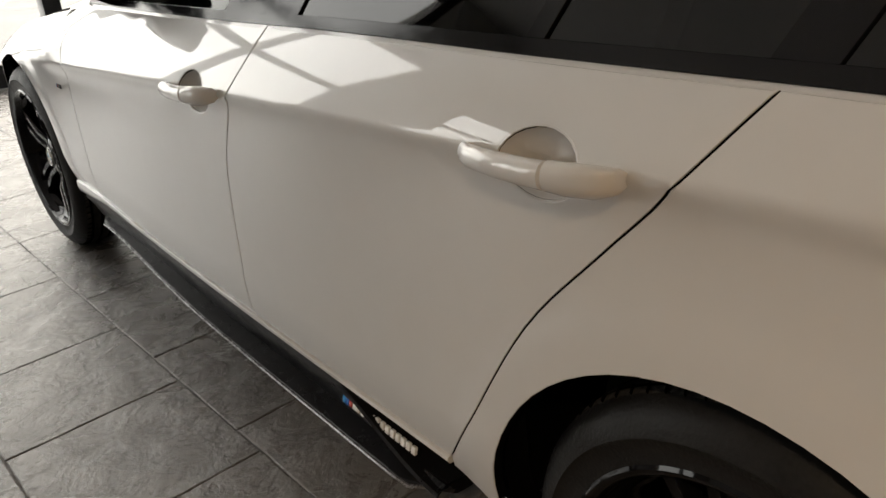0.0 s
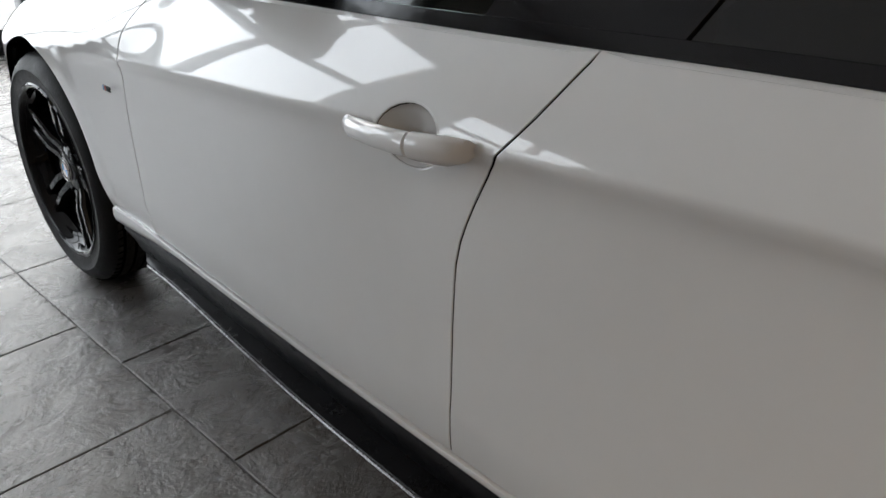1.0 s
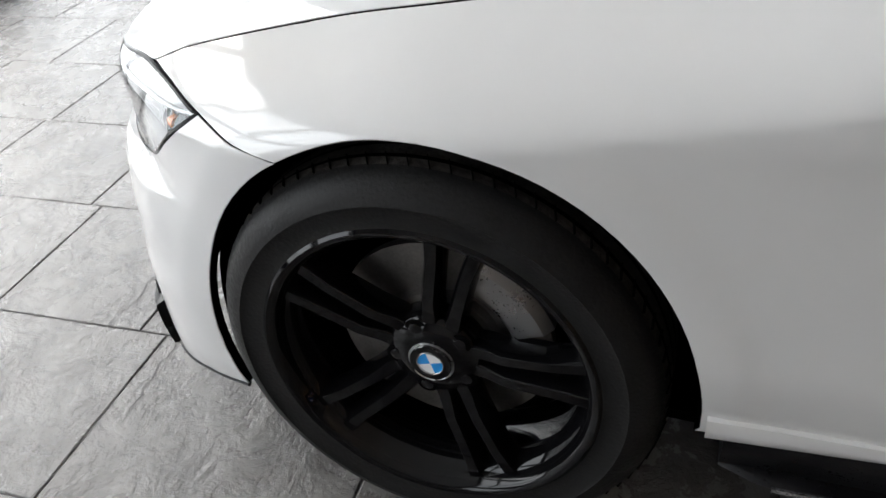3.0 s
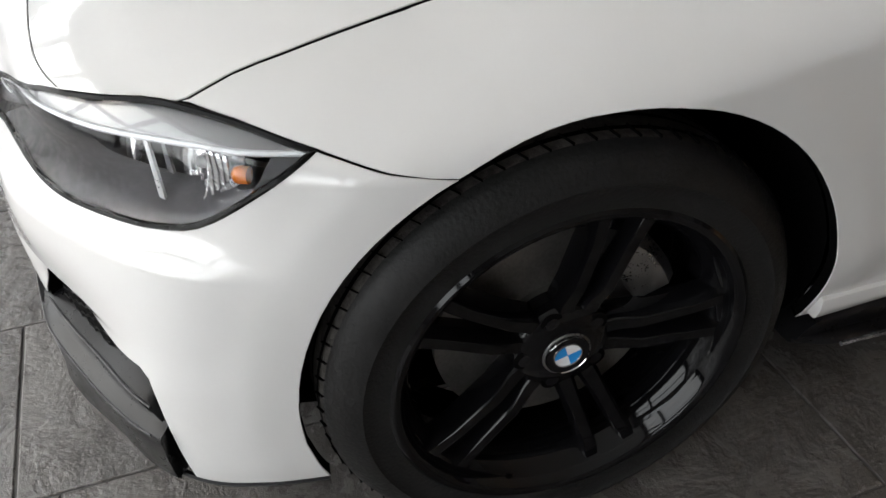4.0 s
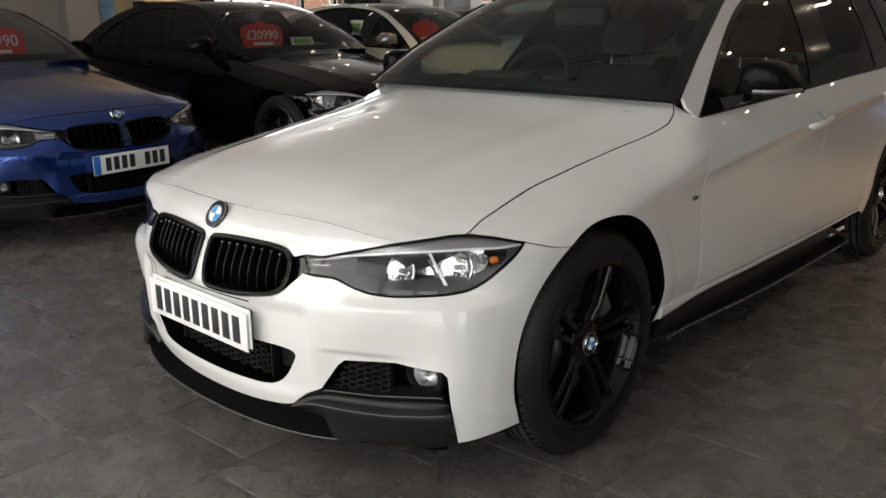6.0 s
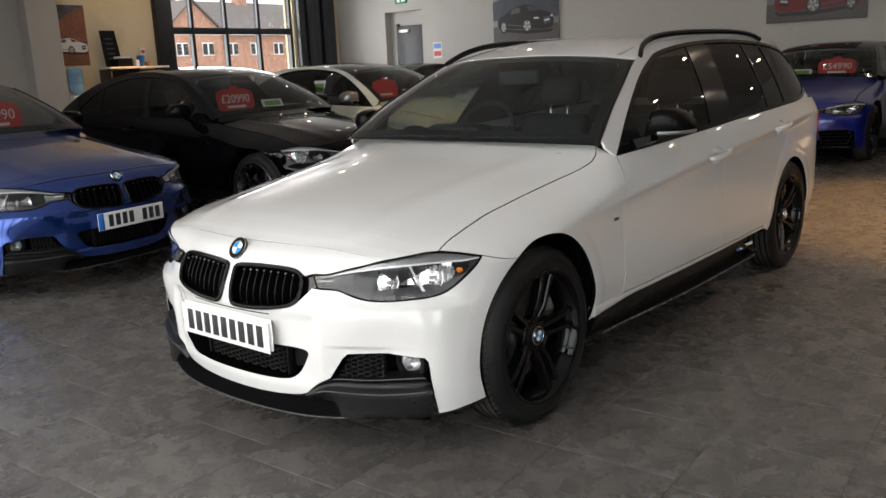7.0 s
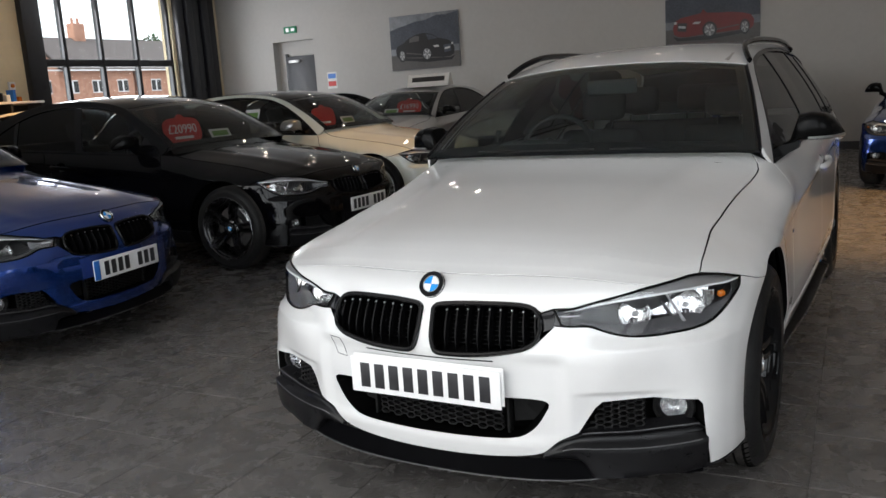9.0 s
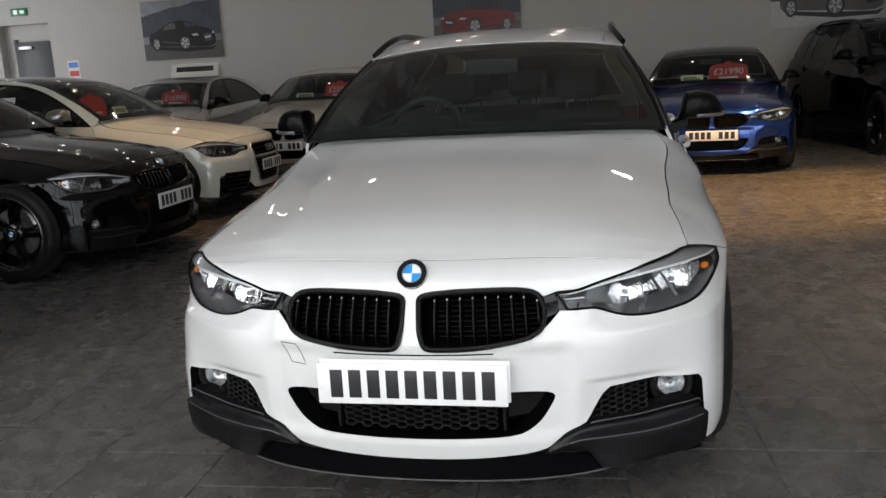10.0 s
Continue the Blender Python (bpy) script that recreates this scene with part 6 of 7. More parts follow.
def windscreen_sign(car, spec, cab):
    """A red price board behind the windscreen, with the price and a line of small print as bars."""
    price, x = spec
    m = Matrix.Translation((x, .99, 1.085)) @ Matrix.Rotation(radians(78), 4, "X")
    sg = tagged(part("price_board", loft(bmesh.new(), [[Vector((px, pz, d)) for px, pz in [(.225 * math.copysign(abs(math.cos(a)) ** .55, math.cos(a)), .115 * math.copysign(abs(math.sin(a)) ** .6, math.sin(a))) for a in np.linspace(0, 2 * math.pi, 33)[:-1]]] for d in (0, .006)]), SIGN_RED, None, place=car.matrix_basis @ m), "red rounded price board with white figures behind the windscreen", "price sign", "price boards")
    if price:
        link("price_figures", text_mesh(price, .115), WHITE_ENAMEL, sg, "white price figures", Matrix.Translation((0, .01, .007)))
    part("small_print_bar", block(bmesh.new(), -.11, -.075, .006, .11, -.052, .0075), WHITE_ENAMEL, sg)
    part("sign_knob", loft(bmesh.new(), [[Vector((.05 * math.cos(a), .115 + .03 * math.sin(a), d)) for a in np.linspace(0, math.pi, 9)] for d in (0, .006)]), SIGN_RED, sg)
    m2 = Matrix.Translation((-x * 1.1, .93, 1.01)) @ Matrix.Rotation(radians(62), 4, "X")
    cd = tagged(part("price_card", block(bmesh.new(), -.13, -.07, 0, .13, .07, .003), CARD_WHITE, None, place=car.matrix_basis @ m2), "white printed sheet lying on the dashboard", "card", "printed sheets")
    part("print_block", block(bmesh.new(), -.10, .0, .003, .10, .05, .0045), CARD_GREEN, cd)


cabins = {"estate": Cabin(ESTATE_EDGE, ESTATE_BOW, ESTATE_CROWN), "saloon": Cabin(SALOON_EDGE, SALOON_BOW, SALOON_CROWN)}


# ---------------------------------------------------------------- the cars on show
build_car("white estate car with black wheels, roof rails and splitter", "car", pose(0, 0, 0), PAINT_WHITE, "estate", .85, main=True, bars=(.9,) * 9)
ROW = "cars on show"
OTHERS = [
    ("metallic blue saloon car with black kidney grilles", pose(-3.37, .27, 0, 0, 0, 99), PAINT_BLUE, "saloon", dict(lod=1.5, sign=("£15990", .25), euro=True, bars=(.9, .9, .9, .9, 0, .9, .9, .9))),
    ("glossy black coupe with tinted windows", pose(-3.39, 2.85, 0, 0, 0, 91), PAINT_BLACK, "saloon", dict(lod=1.8, sign=("£20990", -.2), coupe=True, wheels=WHEEL_GREY)),
    ("ivory white hatchback with a dark trapezoid grille", pose(-3.62, 5.25, 0, 0, 0, 92), PAINT_CREAM, "saloon", dict(lod=2.2, sign=("", -.2), grille="single", wheels=BRUSHED, mirror_paint=BRUSHED, roof_glass=True)),
    ("silver saloon car with a sign on its roof", pose(-5.95, 8.0, 0, 0, 0, 2), PAINT_SILVER, "saloon", dict(lod=2.6, sign=("£16990", .15), splitter=False)),
    ("beige metallic saloon car by the back wall", pose(-3.5, 8.05, 0, 0, 0, 0), PAINT_BEIGE, "saloon", dict(lod=2.6, sign=("£25990", .25), splitter=False)),
    ("deep blue fastback with a wide grille", pose(-.80, 8.45, 0, 0, 0, 2), PAINT_DEEP_BLUE, "saloon", dict(lod=2.2, sign=("£54990", .2), grille="single", size=(1.04, 1.05, 1.0), wheels=GLOSS_BLACK, roof_paint=PAINT_BLACK)),
    ("metallic blue coupe with black kidney grilles", pose(1.73, 7.31, 0, 0, 0, -6.5), PAINT_BLUE, "saloon", dict(lod=1.8, sign=("£21990", .2), coupe=True, roof_paint=PAINT_BLACK, size=(1.03, 1, .98))),
    ("tall black off-road car with dark windows", pose(4.64, 8.2, 0, 0, 0, 6), PAINT_BLACK, "estate", dict(lod=2.4, grille="single", size=(1.08, 1.0, 1.17))),
    ("black saloon car in the far corner", pose(-8.4, 8.1, 0, 0, 0, 3), PAINT_BLACK, "saloon", dict(lod=3.0, splitter=False)),
    ("white saloon car parked by the side wall", pose(-8.9, 6.0, 0, 0, 0, 88), PAINT_WHITE, "saloon", dict(lod=3.0, splitter=False)),
]
for lb, pl_, paint_, style_, more_ in OTHERS:
    build_car(lb, "car", pl_, paint_, style_, group=ROW, **more_)

# ---------------------------------------------------------------- on the walls
SKY_PAINT = mat("print_sky", (0.20, 0.215, 0.235), .5, vary=.25, scale=1.2)
HILL_PAINT = mat("print_hill", (0.060, 0.070, 0.090), .5, vary=.3, scale=3)
ROAD_PAINT = mat("print_road", (0.105, 0.100, 0.096), .5, vary=.15, scale=3)
SAND_PAINT = mat("print_sand", (.22, .09, .05), .5, vary=.3, scale=3)
RED_PRINT = mat("print_red", (0.17, 0.012, 0.010), .4, vary=.15, scale=6)
RIM_PRINT = mat("print_rim", (.20, .205, .21), .5, vary=.5, scale=40)
PALE_PRINT = mat("print_pale", (.55, .56, .56), .5, vary=.1, scale=2)


def poster(place, w, h, ground_mat, hill_mat, sky_mat, car_mat, label, car_at=(0, 0), open_top=False, zoom=1.0, flip=1):
    """A printed picture of a car in a landscape, facing +z of its place."""
    p = tagged(part("poster", block(bmesh.new(), -w / 2, -h / 2, 0, w / 2, h / 2, .03, .003), sky_mat, None, place=place), label, "poster", "posters on the walls")
    hill = [(-w / 2, .24 * h), (-.36 * w, .29 * h), (-.2 * w, .34 * h), (-.12 * w, .37 * h), (.02 * w, .38 * h), (.2 * w, .45 * h), (.32 * w, .44 * h), (w / 2, .48 * h), (w / 2, -.10 * h), (-w / 2, -.10 * h)]
    flat = lambda a, b: np.stack([a, b, np.full_like(a, .0315)], -1)
    panel("printed_hill", hill, flat, .2, hill_mat, p, outward=False)
    panel("printed_road", [(-w / 2 + .002, -h / 2 + .002), (w / 2 - .002, -h / 2 + .002), (w / 2 - .002, -.22 * h), (-w / 2 + .002, -.22 * h)], flat, .2, ground_mat, p, outward=False, lift=.0015)
    cx, cy = car_at
    L = .43 * w * zoom
    at = lambda pts: [(cx + flip * L * (x - 270) / 200, cy + L * (195 - y) / 200) for x, y in pts]
    roof = [(130, 165), (165, 141), (215, 123), (270, 117), (325, 128), (368, 153)] if not open_top else [(130, 168), (180, 160), (240, 158), (300, 152), (318, 134), (330, 152)]
    body = [(75, 236), (72, 205), (86, 182)] + roof + [(430, 168), (460, 185), (470, 215), (466, 248), (440, 262), (395, 265), (318, 258), (250, 256), (140, 250), (92, 254)]
    panel("printed_shadow", at([(84, 248), (240, 262), (440, 268), (470, 258), (450, 282), (290, 286), (110, 266)]), flat, .1, INK, p, outward=False, lift=.0022)
    panel("printed_car", at(body), flat, .1, car_mat, p, outward=False, lift=.003)
    if not open_top:
        panel("printed_window", at([(172, 144), (216, 129), (238, 134), (236, 162), (168, 166)]), flat, .1, ROAD_PAINT, p, outward=False, lift=.0045)
        panel("printed_screen", at([(286, 126), (324, 133), (362, 154), (300, 158)]), flat, .1, HILL_PAINT, p, outward=False, lift=.0045)
    panel("printed_sill", at([(145, 222), (250, 236), (250, 242), (145, 229)]), flat, .1, ROAD_PAINT, p, outward=False, lift=.0045)
    panel("printed_grille", at([(398, 196), (446, 192), (448, 232), (404, 238)]), flat, .1, INK if car_mat is not INK else HILL_PAINT, p, outward=False, lift=.0045)
    panel("printed_plate", at([(406, 210), (442, 206), (442, 217), (406, 222)]), flat, .1, PALE_PRINT, p, outward=False, lift=.006)
    panel("printed_lamp", at([(328, 194), (362, 192), (372, 203), (340, 205)]), flat, .1, PALE_PRINT, p, outward=False, lift=.0045)
    panel("printed_lamp", at([(450, 186), (461, 184), (464, 196), (452, 198)]), flat, .1, PALE_PRINT, p, outward=False, lift=.0045)
    for wx, wy, rx, ry in ((116, 238, 24, 37), (286, 238, 36, 41)):
        ringp = lambda k: at([(wx + rx * k * math.cos(a), wy + ry * k * math.sin(a)) for a in np.linspace(0, 6.283, 19)[:-1]])
        panel("printed_wheel", ringp(1), flat, .1, INK, p, outward=False, lift=.0045)
        panel("printed_rim", ringp(.76), flat, .1, RIM_PRINT, p, outward=False, lift=.006)
        for k in range(5):
            a = 1.2566 * k + .4
            bar = [(wx + rx * r * math.cos(a + d), wy + ry * r * math.sin(a + d)) for r, d in ((.2, -.5), (.7, -.16), (.7, .16), (.2, .5))]
            panel("printed_spoke", at(bar), flat, .1, PALE_PRINT, p, outward=False, lift=.0075)
    return p


FACE = lambda x, z: Matrix.Translation((x, Y1 - .001, z)) @ Matrix.Rotation(radians(90), 4, "X")
poster(FACE(-7.1, 2.31), 1.56, 1.06, ROAD_PAINT, HILL_PAINT, SKY_PAINT, INK, "wall poster of a black car before misty hills", (0, -.10))
poster(FACE(-1.60, 2.31), 1.52, 1.06, ROAD_PAINT, HILL_PAINT, SKY_PAINT, RED_PRINT, "wall poster of a red open car", (.02, -.14), True, 1.0, -1)
poster(FACE(3.95, 2.20), 1.52, 1.06, PALE_PRINT, ROAD_PAINT, PALE_PRINT, ROAD_PAINT, "wall poster of a pale off-road car", (.15, -.05), False, 1.2)
poster(Matrix.Translation((X0 + .001, 5.27, 2.18)) @ Matrix.Rotation(radians(90), 4, "Z") @ Matrix.Rotation(radians(90), 4, "X"), .50, 1.06, SAND_PAINT, SAND_PAINT, HILL_PAINT, WHITE_ENAMEL, "tall wall poster of a white car in a desert", (-.1, -.18), False, 1.6)

ex = tagged(part("exit_sign", block(bmesh.new(), -.17, -.07, 0, .17, .07, .03, .004), CABLE_GREEN, None, place=FACE(-10.41, 2.83)), "green exit sign above the fire door", "exit sign")
part("sign_arrow", block(bmesh.new(), .03, -.03, .03, .12, .03, .032), WHITE_ENAMEL, ex)
part("sign_symbol", block(bmesh.new(), -.11, -.04, .03, -.03, .04, .032), WHITE_ENAMEL, ex)
nt_ = tagged(part("notice", block(bmesh.new(), -.12, -.17, 0, .12, .17, .004), CARD_WHITE, None, place=FACE(-9.42, 1.70)), "printed fire notice with blue and red blocks", "notice")
part("notice_block", block(bmesh.new(), -.10, .04, .004, .10, .14, .0055), PLATE_BLUE, nt_)
part("notice_block", block(bmesh.new(), -.10, -.12, .004, .10, -.02, .0055), SIGN_RED, nt_)

# ---------------------------------------------------------------- along the cream wall
WOOD_DARK = mat("dark_laminate", (.03, .026, .024), .4, vary=.2, scale=6)
BOTTLE = mat("bottle_blue", (.22, .42, .62), .12, vary=.2, scale=5)
st = thing("shelf_unit", "dark shelf unit with a pale top edge and clutter", "shelf", pose(X0 + .25, 6.26, 0))
for y in (-.58, 0, .58):
    part("upright", block(bmesh.new(), -.2, y - .018, 0, .2, y + .018, 1.56, .004), WOOD_DARK, st)
for z in (.08, .55, 1.05):
    part("shelf", block(bmesh.new(), -.2, -.56, z, .2, .56, z + .03, .004), WOOD_DARK, st)
part("shelf_back", block(bmesh.new(), -.2, -.56, .1, -.185, .56, 1.54), WOOD_DARK, st)
part("shelf_top", block(bmesh.new(), -.22, -.62, 1.56, .22, .62, 1.60, .006), UPVC, st, "pale shelf top")
tw = thing("display_stand", "tall narrow black display board leaning on the wall", "display stand", pose(X0 + .20, 5.90, 1.60))
part("board", loft(bmesh.new(), [[Vector((x - .04 * u, y - .06 * u, .66 * u)) for x, y in ((-.02, -.16 + .02 * u), (.02, -.16 + .02 * u), (.02, .16 - .02 * u), (-.02, .16 - .02 * u))] for u in (0, 1)]), SATIN_BLACK, tw)
for k in range(5):
    part("print_bar", block(bmesh.new(), .022 - .04 * (.25 + .13 * k), -.09 - .06 * (.25 + .13 * k), .14 + .09 * k, .027 - .04 * (.25 + .13 * k), .06 - .06 * (.25 + .13 * k), .165 + .09 * k), DOOR_GREY, tw)
for nm, lb, dy, w_, dz, mt in (("printer", "low black printer on the shelf top", .05, .30, .15, SATIN_BLACK), ("box", "small white carton on the shelf top", .30, .07, .12, CARD_WHITE), ("box", "blue and white carton on the shelf top", .42, .05, .20, PLATE_BLUE), ("box", "small orange carton on the shelf top", .52, .05, .08, AMBER)):
    tagged(part(nm, block(bmesh.new(), -.10, -w_ * .5, 0, .10, w_ * .5, dz, .008), mt, None, place=pose(X0 + .27, 5.98 + dy, 1.60)), lb, nm, "cartons on the shelf" if nm == "box" else "")
tagged(part("paper_stack", block(bmesh.new(), -.09, -.12, 0, .09, .12, .035, .003), CARD_WHITE, None, place=pose(X0 + .27, 6.02, 1.75, 0, 0, 8)), "white paper lying on the printer", "paper")
sw = tagged(part("isolator_switch", block(bmesh.new(), -.07, -.06, 0, .07, .06, .05, .01), CARD_WHITE, None, place=pose(X0 + .002, 6.60, 1.88, 0, 90, 0)), "isolator switch with a red knob on the cream wall", "switch")
part("knob", revolve(bmesh.new(), [(.035, .05), (.035, .065), (.028, .07), (.001, .07)], 16, "z"), AMBER, sw, "orange knob")
wc = thing("water_cooler", "white water cooler with a blue bottle", "water cooler", pose(X0 + .30, 5.06, 0))
part("cabinet", block(bmesh.new(), -.15, -.15, 0, .15, .15, 1.12, .02), UPVC, wc)
part("tap_recess", block(bmesh.new(), .149, -.10, .70, .154, .10, .95, .01), DOOR_GREY, wc)
for y in (-.04, .04):
    part("tap", tube(bmesh.new(), [(.15, y, .90), (.185, y, .90), (.185, y, .87)], .009), PLATE_BLUE, wc)
part("bottle", revolve(bmesh.new(), [(.05, 1.12), (.12, 1.18), (.132, 1.20), (.132, 1.30), (.124, 1.315), (.132, 1.33), (.132, 1.44), (.124, 1.455), (.132, 1.47), (.132, 1.56), (.10, 1.60), (.001, 1.60)], 24, "z"), BOTTLE, wc, "blue water bottle")

# sign on the silver car's roof
rs = thing("roof_sign", "white roof sign on the silver car", "sign", pose(-5.62, 9.35, 1.40, 0, 0, 2))
part("board", loft(bmesh.new(), [[Vector((x, y, z)) for y, z in ((-.10, 0), (.10, 0), (.02, .20), (-.02, .20))] for x in (-.38, .38)]), CARD_WHITE, rs)
part("print_bar", block(bmesh.new(), -.30, -.092, .05, .30, -.062, .13, 0, Matrix.Rotation(radians(-20), 4, "X")), INK, rs)
# window card of the ivory car
wcard = tagged(part("window_card", block(bmesh.new(), -.10, -.14, 0, .10, .14, .003), CARD_WHITE, None, place=pose(-5.2, 4.47, 1.09, 68, 0, 2)), "printed card in the ivory car's side window", "card")
part("print_block", block(bmesh.new(), -.08, 0, .003, .08, .10, .0045), CARD_GREEN, wcard)

# ---------------------------------------------------------------- ceiling spots
LED = glow("lamp_face", (1, .86, .68), 60)
proto = None
GRID = [(-9.8 + 1.42 * i, y_) for i in range(10) for y_ in (7.0, 8.7, 10.3)]
for x_, y_ in GRID:
    m_ = pose(x_, y_, TOP)
    if proto is None:
        proto = thing("ceiling_downlight", "round recessed ceiling downlight with a white rim", "downlight", m_, "ceiling downlights")
        part("rim", revolve(bmesh.new(), [(.080, .0), (.083, -.006), (.073, -.012), (.053, -.008), (.047, .0)], 28, "z"), UPVC, proto)
        part("lamp_face", revolve(bmesh.new(), [(.047, -.004), (.001, -.004)], 28, "z"), LED, proto, "bright lamp face")
    else:
        copy_thing(proto, m_)


# ---------------------------------------------------------------- floor tiles
def slate():
    m = bpy.data.materials.new("slate_tile")
    m.use_nodes = True
    nt = m.node_tree
    b = nt.nodes["Principled BSDF"]
    co, info, geo = (nt.nodes.new("ShaderNode" + k) for k in ("TexCoord", "ObjectInfo", "NewGeometry"))
    ad = nt.nodes.new("ShaderNodeMath")
    ad.operation = "ADD"
    nt.links.new(info.outputs["Random"], ad.inputs[0])
    nt.links.new(geo.outputs["Random Per Island"], ad.inputs[1])
    sc = nt.nodes.new("ShaderNodeVectorMath")
    sc.operation = "SCALE"
    sc.inputs[0].default_value = (17, 23, 5)
    nt.links.new(ad.outputs[0], sc.inputs["Scale"])
    sh = nt.nodes.new("ShaderNodeVectorMath")
    nt.links.new(co.outputs["Object"], sh.inputs[0])
    nt.links.new(sc.outputs[0], sh.inputs[1])

    def wave(scale, detail, rough=.6, distort=0.0):
        n = nt.nodes.new("ShaderNodeTexNoise")
        n.inputs["Scale"].default_value, n.inputs["Detail"].default_value = scale, detail
        n.inputs["Roughness"].default_value, n.inputs["Distortion"].default_value = rough, distort
        nt.links.new(sh.outputs[0], n.inputs["Vector"])
        return n
    big, mid, fine = wave(2.2, 4, .6, .3), wave(9, 9, .70, .35), wave(38, 6, .7)
    ramp = nt.nodes.new("ShaderNodeValToRGB")
    ramp.color_ramp.elements[0].position, ramp.color_ramp.elements[0].color = .30, (.080, .075, .070, 1)
    ramp.color_ramp.elements[1].position, ramp.color_ramp.elements[1].color = .72, (.150, .142, .133, 1)
    nt.links.new(mid.outputs["Fac"], ramp.inputs["Fac"])
    tone = nt.nodes.new("ShaderNodeMix")
    tone.data_type, tone.blend_type = "RGBA", "MULTIPLY"
    tone.inputs["Factor"].default_value = .6
    r2 = nt.nodes.new("ShaderNodeMapRange")
    r2.inputs["From Min"].default_value, r2.inputs["From Max"].default_value = .3, .7
    r2.inputs["To Min"].default_value, r2.inputs["To Max"].default_value = .65, 1.2
    nt.links.new(big.outputs["Fac"], r2.inputs["Value"])
    nt.links.new(ramp.outputs["Color"], tone.inputs["A"])
    nt.links.new(r2.outputs[0], tone.inputs["B"])
    nt.links.new(tone.outputs["Result"], b.inputs["Base Color"])
    rr = nt.nodes.new("ShaderNodeMapRange")
    rr.inputs["From Min"].default_value, rr.inputs["From Max"].default_value = .3, .7
    rr.inputs["To Min"].default_value, rr.inputs["To Max"].default_value = .18, .36
    nt.links.new(mid.outputs["Fac"], rr.inputs["Value"])
    nt.links.new(rr.outputs[0], b.inputs["Roughness"])
    b.inputs["IOR"].default_value = 1.6
    b.inputs["Specular IOR Level"].default_value = .62
    b1, b2 = nt.nodes.new("ShaderNodeBump"), nt.nodes.new("ShaderNodeBump")
    b1.inputs["Strength"].default_value, b1.inputs["Distance"].default_value = .85, .012
    b2.inputs["Strength"].default_value, b2.inputs["Distance"].default_value = .5, .003
    nt.links.new(mid.outputs["Fac"], b1.inputs["Height"])
    nt.links.new(fine.outputs["Fac"], b2.inputs["Height"])
    nt.links.new(b1.outputs["Normal"], b2.inputs["Normal"])
    nt.links.new(b2.outputs["Normal"], b.inputs["Normal"])
    return m


SLATE = slate()
TILE_W, JOINT = .44, .0028
TURN, PIVOT = radians(2.3), Vector((.965, .3, 0))
tile_mesh = {}
wob = random.Random(4)


def tile_data(w, l, kind):
    """A tile with slightly uneven edges; a few shapes are shared by all."""
    key = (round(w, 3), round(l, 3), kind)
    if key not in tile_mesh:
        vs, fs = tile_shape(0, 0, w, l, True)
        me = bpy.data.meshes.new("tile")
        me.from_pydata(vs, [], fs)
        me.materials.append(SLATE)
        tile_mesh[key] = me
    return tile_mesh[key]


def tile_shape(x, y, w, l, uneven=False):
    nx, ny = (4, 4) if uneven else (1, 1)
    line = [(w * k / nx, 0) for k in range(nx)] + [(w, l * k / ny) for k in range(ny)] + [(w - w * k / nx, l) for k in range(nx)] + [(0, l - l * k / ny) for k in range(ny)]
    j = [JOINT * (wob.uniform(.12, 1.0) if uneven else .5) for _ in line]
    vs = []
    for extra, z in ((0, -.0032), (.0004, -.0012), (.0026, 0)):
        for (a, b), d in zip(line, j):
            d = d + extra
            vs.append((x + min(max(a, d), w - d), y + min(max(b, d), l - d), z))
    n = len(line)
    fs = [tuple(range(2 * n, 3 * n))]
    for r in (0, n):
        fs += [(r + k, r + (k + 1) % n, r + n + (k + 1) % n, r + n + k) for k in range(n)]
    return vs, fs


def clip(poly):
    """A level outline cut off at the walls."""
    for axis, lim, sign in ((0, X0, 1), (0, X1, -1), (1, Y0 + .13, 1), (1, Y1, -1)):
        out = []
        for p, q in zip(poly, poly[1:] + poly[:1]):
            dp, dq = (p[axis] - lim) * sign, (q[axis] - lim) * sign
            if dp >= 0:
                out.append(p)
            if dp * dq < 0:
                t = dp / (dp - dq)
                out.append(tuple(a + (b - a) * t for a, b in zip(p, q)))
        poly = out
        if len(poly) < 3:
            return []
    return poly


rnd = random.Random(11)
far_v, far_f = [], []
count = 0
turn_m = Matrix.Translation(PIVOT) @ Matrix.Rotation(TURN, 4, "Z")
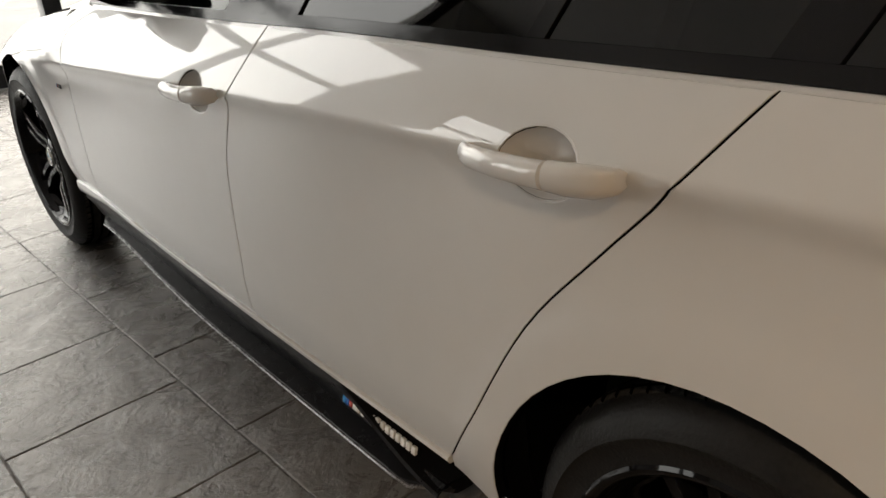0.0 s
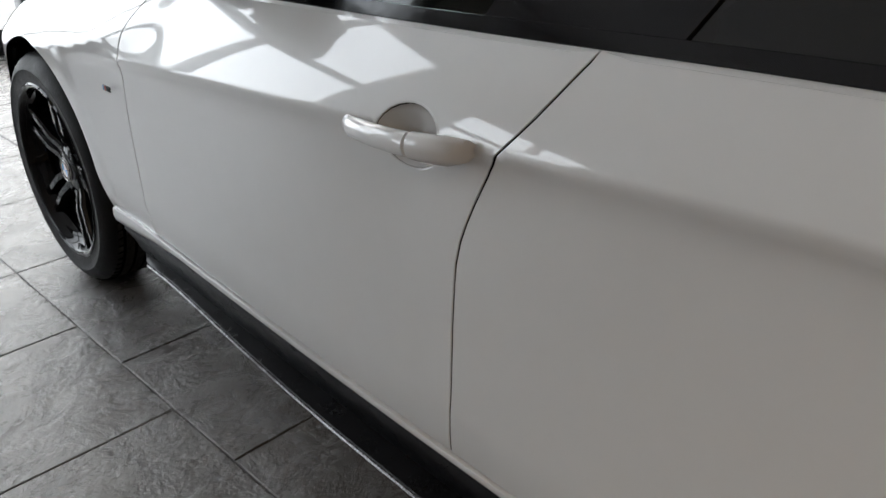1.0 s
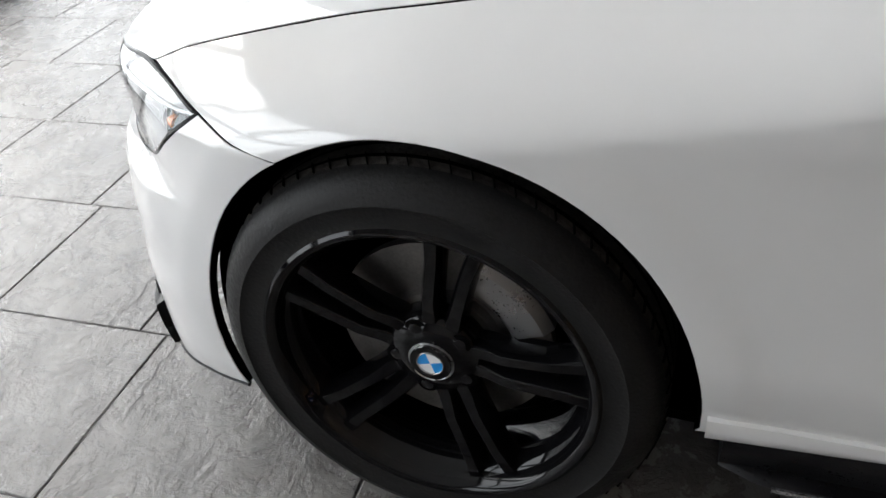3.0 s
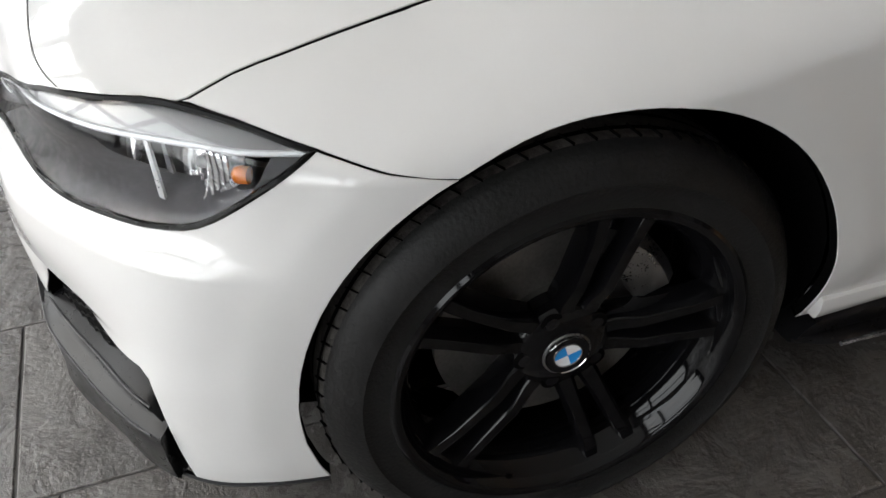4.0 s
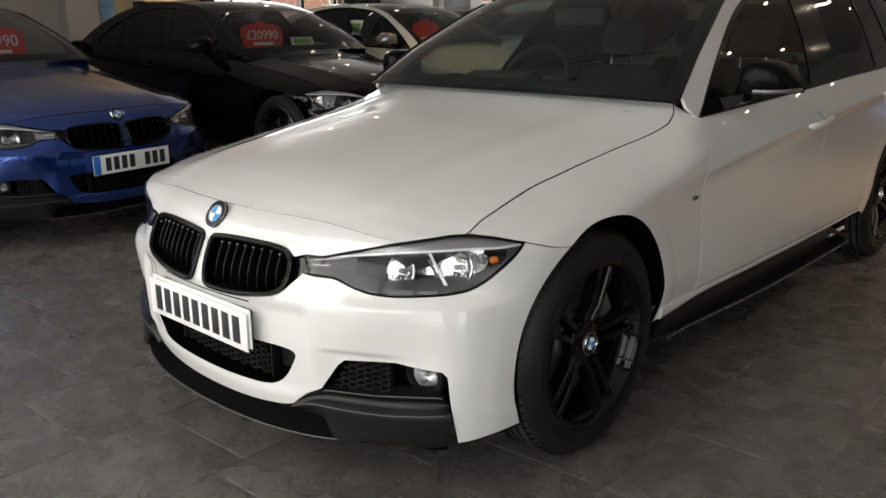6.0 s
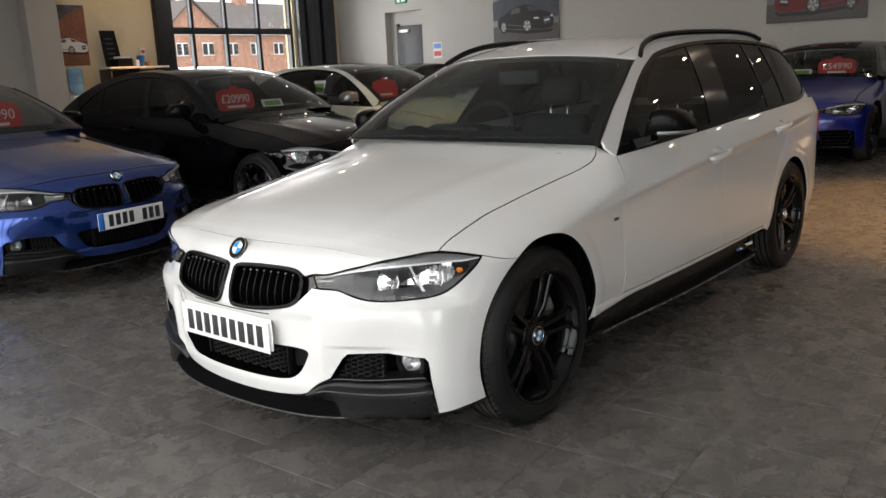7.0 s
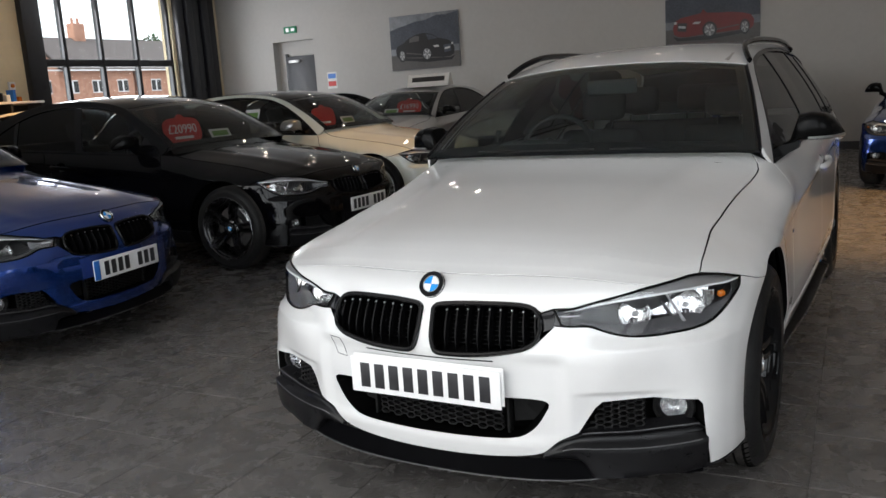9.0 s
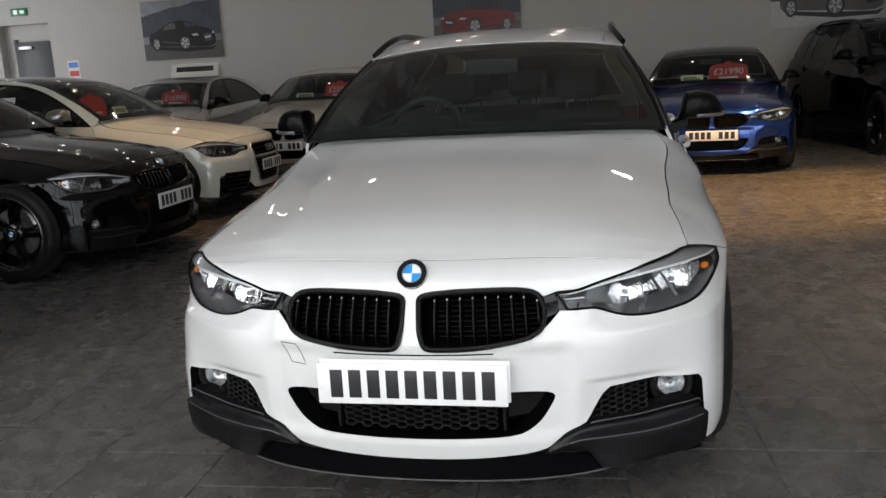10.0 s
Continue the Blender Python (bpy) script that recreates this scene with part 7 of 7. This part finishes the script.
# cross joints of the rows beside the white car, counted from the pivot
KNOWN = {0: (-.91, -.47, -.04, .47, .88), -1: (-1.53, -1.03, -.47, .21, .72), -2: (-2.32, -1.94, -1.51, -1.10), -3: (-2.52, -2.05, -1.55, -1.00), -4: (-1.58, -1.25), -5: (-1.04, -.56)}
for r in range(-34, 20):
    joints = list(KNOWN.get(r, (rnd.uniform(0, .5),)))
    while joints[0] > -5.0:
        joints.insert(0, joints[0] - rnd.choice((.42, .45, .47, .52)))
    while joints[-1] < 13.5:
        joints.append(joints[-1] + rnd.choice((.42, .45, .47, .52)))
    x = r * TILE_W
    for y, y2 in zip(joints, joints[1:]):
        corners = [tuple(turn_m @ Vector((px, py, 0))) for px, py in ((x, y), (x + TILE_W, y), (x + TILE_W, y2), (x, y2))]
        cut = clip(corners)
        if not cut:
            continue
        whole = len(cut) == 4 and cut == corners
        cx, cy = corners[0][0], corners[0][1]
        if whole and -2.9 < cx < 3.6 and cy < 5.0 and count < 300:
            ob = new("tile", tile_data(TILE_W, y2 - y, count % 5))
            ob.matrix_basis = turn_m @ Matrix.Translation((x, y, 0))
            ob.parent = floor
            count += 1
        elif whole:
            v, f = tile_shape(x, y, TILE_W, y2 - y)
            far_f += [tuple(i + len(far_v) for i in q) for q in f]
            far_v += [tuple(turn_m @ Vector(p)) for p in v]
        else:
            mid = sum((Vector(p) for p in cut), Vector()) / len(cut)
            n0 = len(far_v)
            far_v += [tuple(mid + (Vector(p) - mid) * .994) for p in cut]
            far_f.append(tuple(range(n0, n0 + len(cut))))
me = bpy.data.meshes.new("far_tiles")
me.from_pydata(far_v, [], far_f)
tagged(link("far_tiles", me, SLATE, floor), kind="stuff")

# crooked hairline cracks in the slate
for n_crack, (ends, wide) in enumerate(((((.22, -.92), (.57, -.89)), .0030), (((.57, -.71), (.82, -.69)), .0032), (((.66, -.73), (1.24, -.74)), .0022), (((-.30, -1.35), (-.62, -1.34)), .0022), (((1.02, .98), (1.38, 1.07)), .0022))):
    (ax, ay), (bx, by) = ends
    vs, steps = [], 22
    for i in range(steps + 1):
        u = i / steps
        off = .018 * noise.noise(Vector((u * 5, n_crack * 3.1, 0))) + .006 * noise.noise(Vector((u * 19, n_crack, 4)))
        w_ = wide * (.25 + .75 * math.sin(math.pi * min(1, u + .08)) ** .6 * (.6 + .4 * rnd.random()))
        px, py = ax + (bx - ax) * u, ay + (by - ay) * u
        ln = math.hypot(bx - ax, by - ay)
        nx_, ny_ = -(by - ay) / ln, (bx - ax) / ln
        for sgn in (-.5, .5):
            vs.append((px + nx_ * (off + sgn * w_), py + ny_ * (off + sgn * w_), .0006))
    me = bpy.data.meshes.new("crack")
    me.from_pydata(vs, [], [(2 * i, 2 * i + 1, 2 * i + 3, 2 * i + 2) for i in range(steps)])
    link("crack", me, FLOOR_BASE, floor, "dark hairline crack")
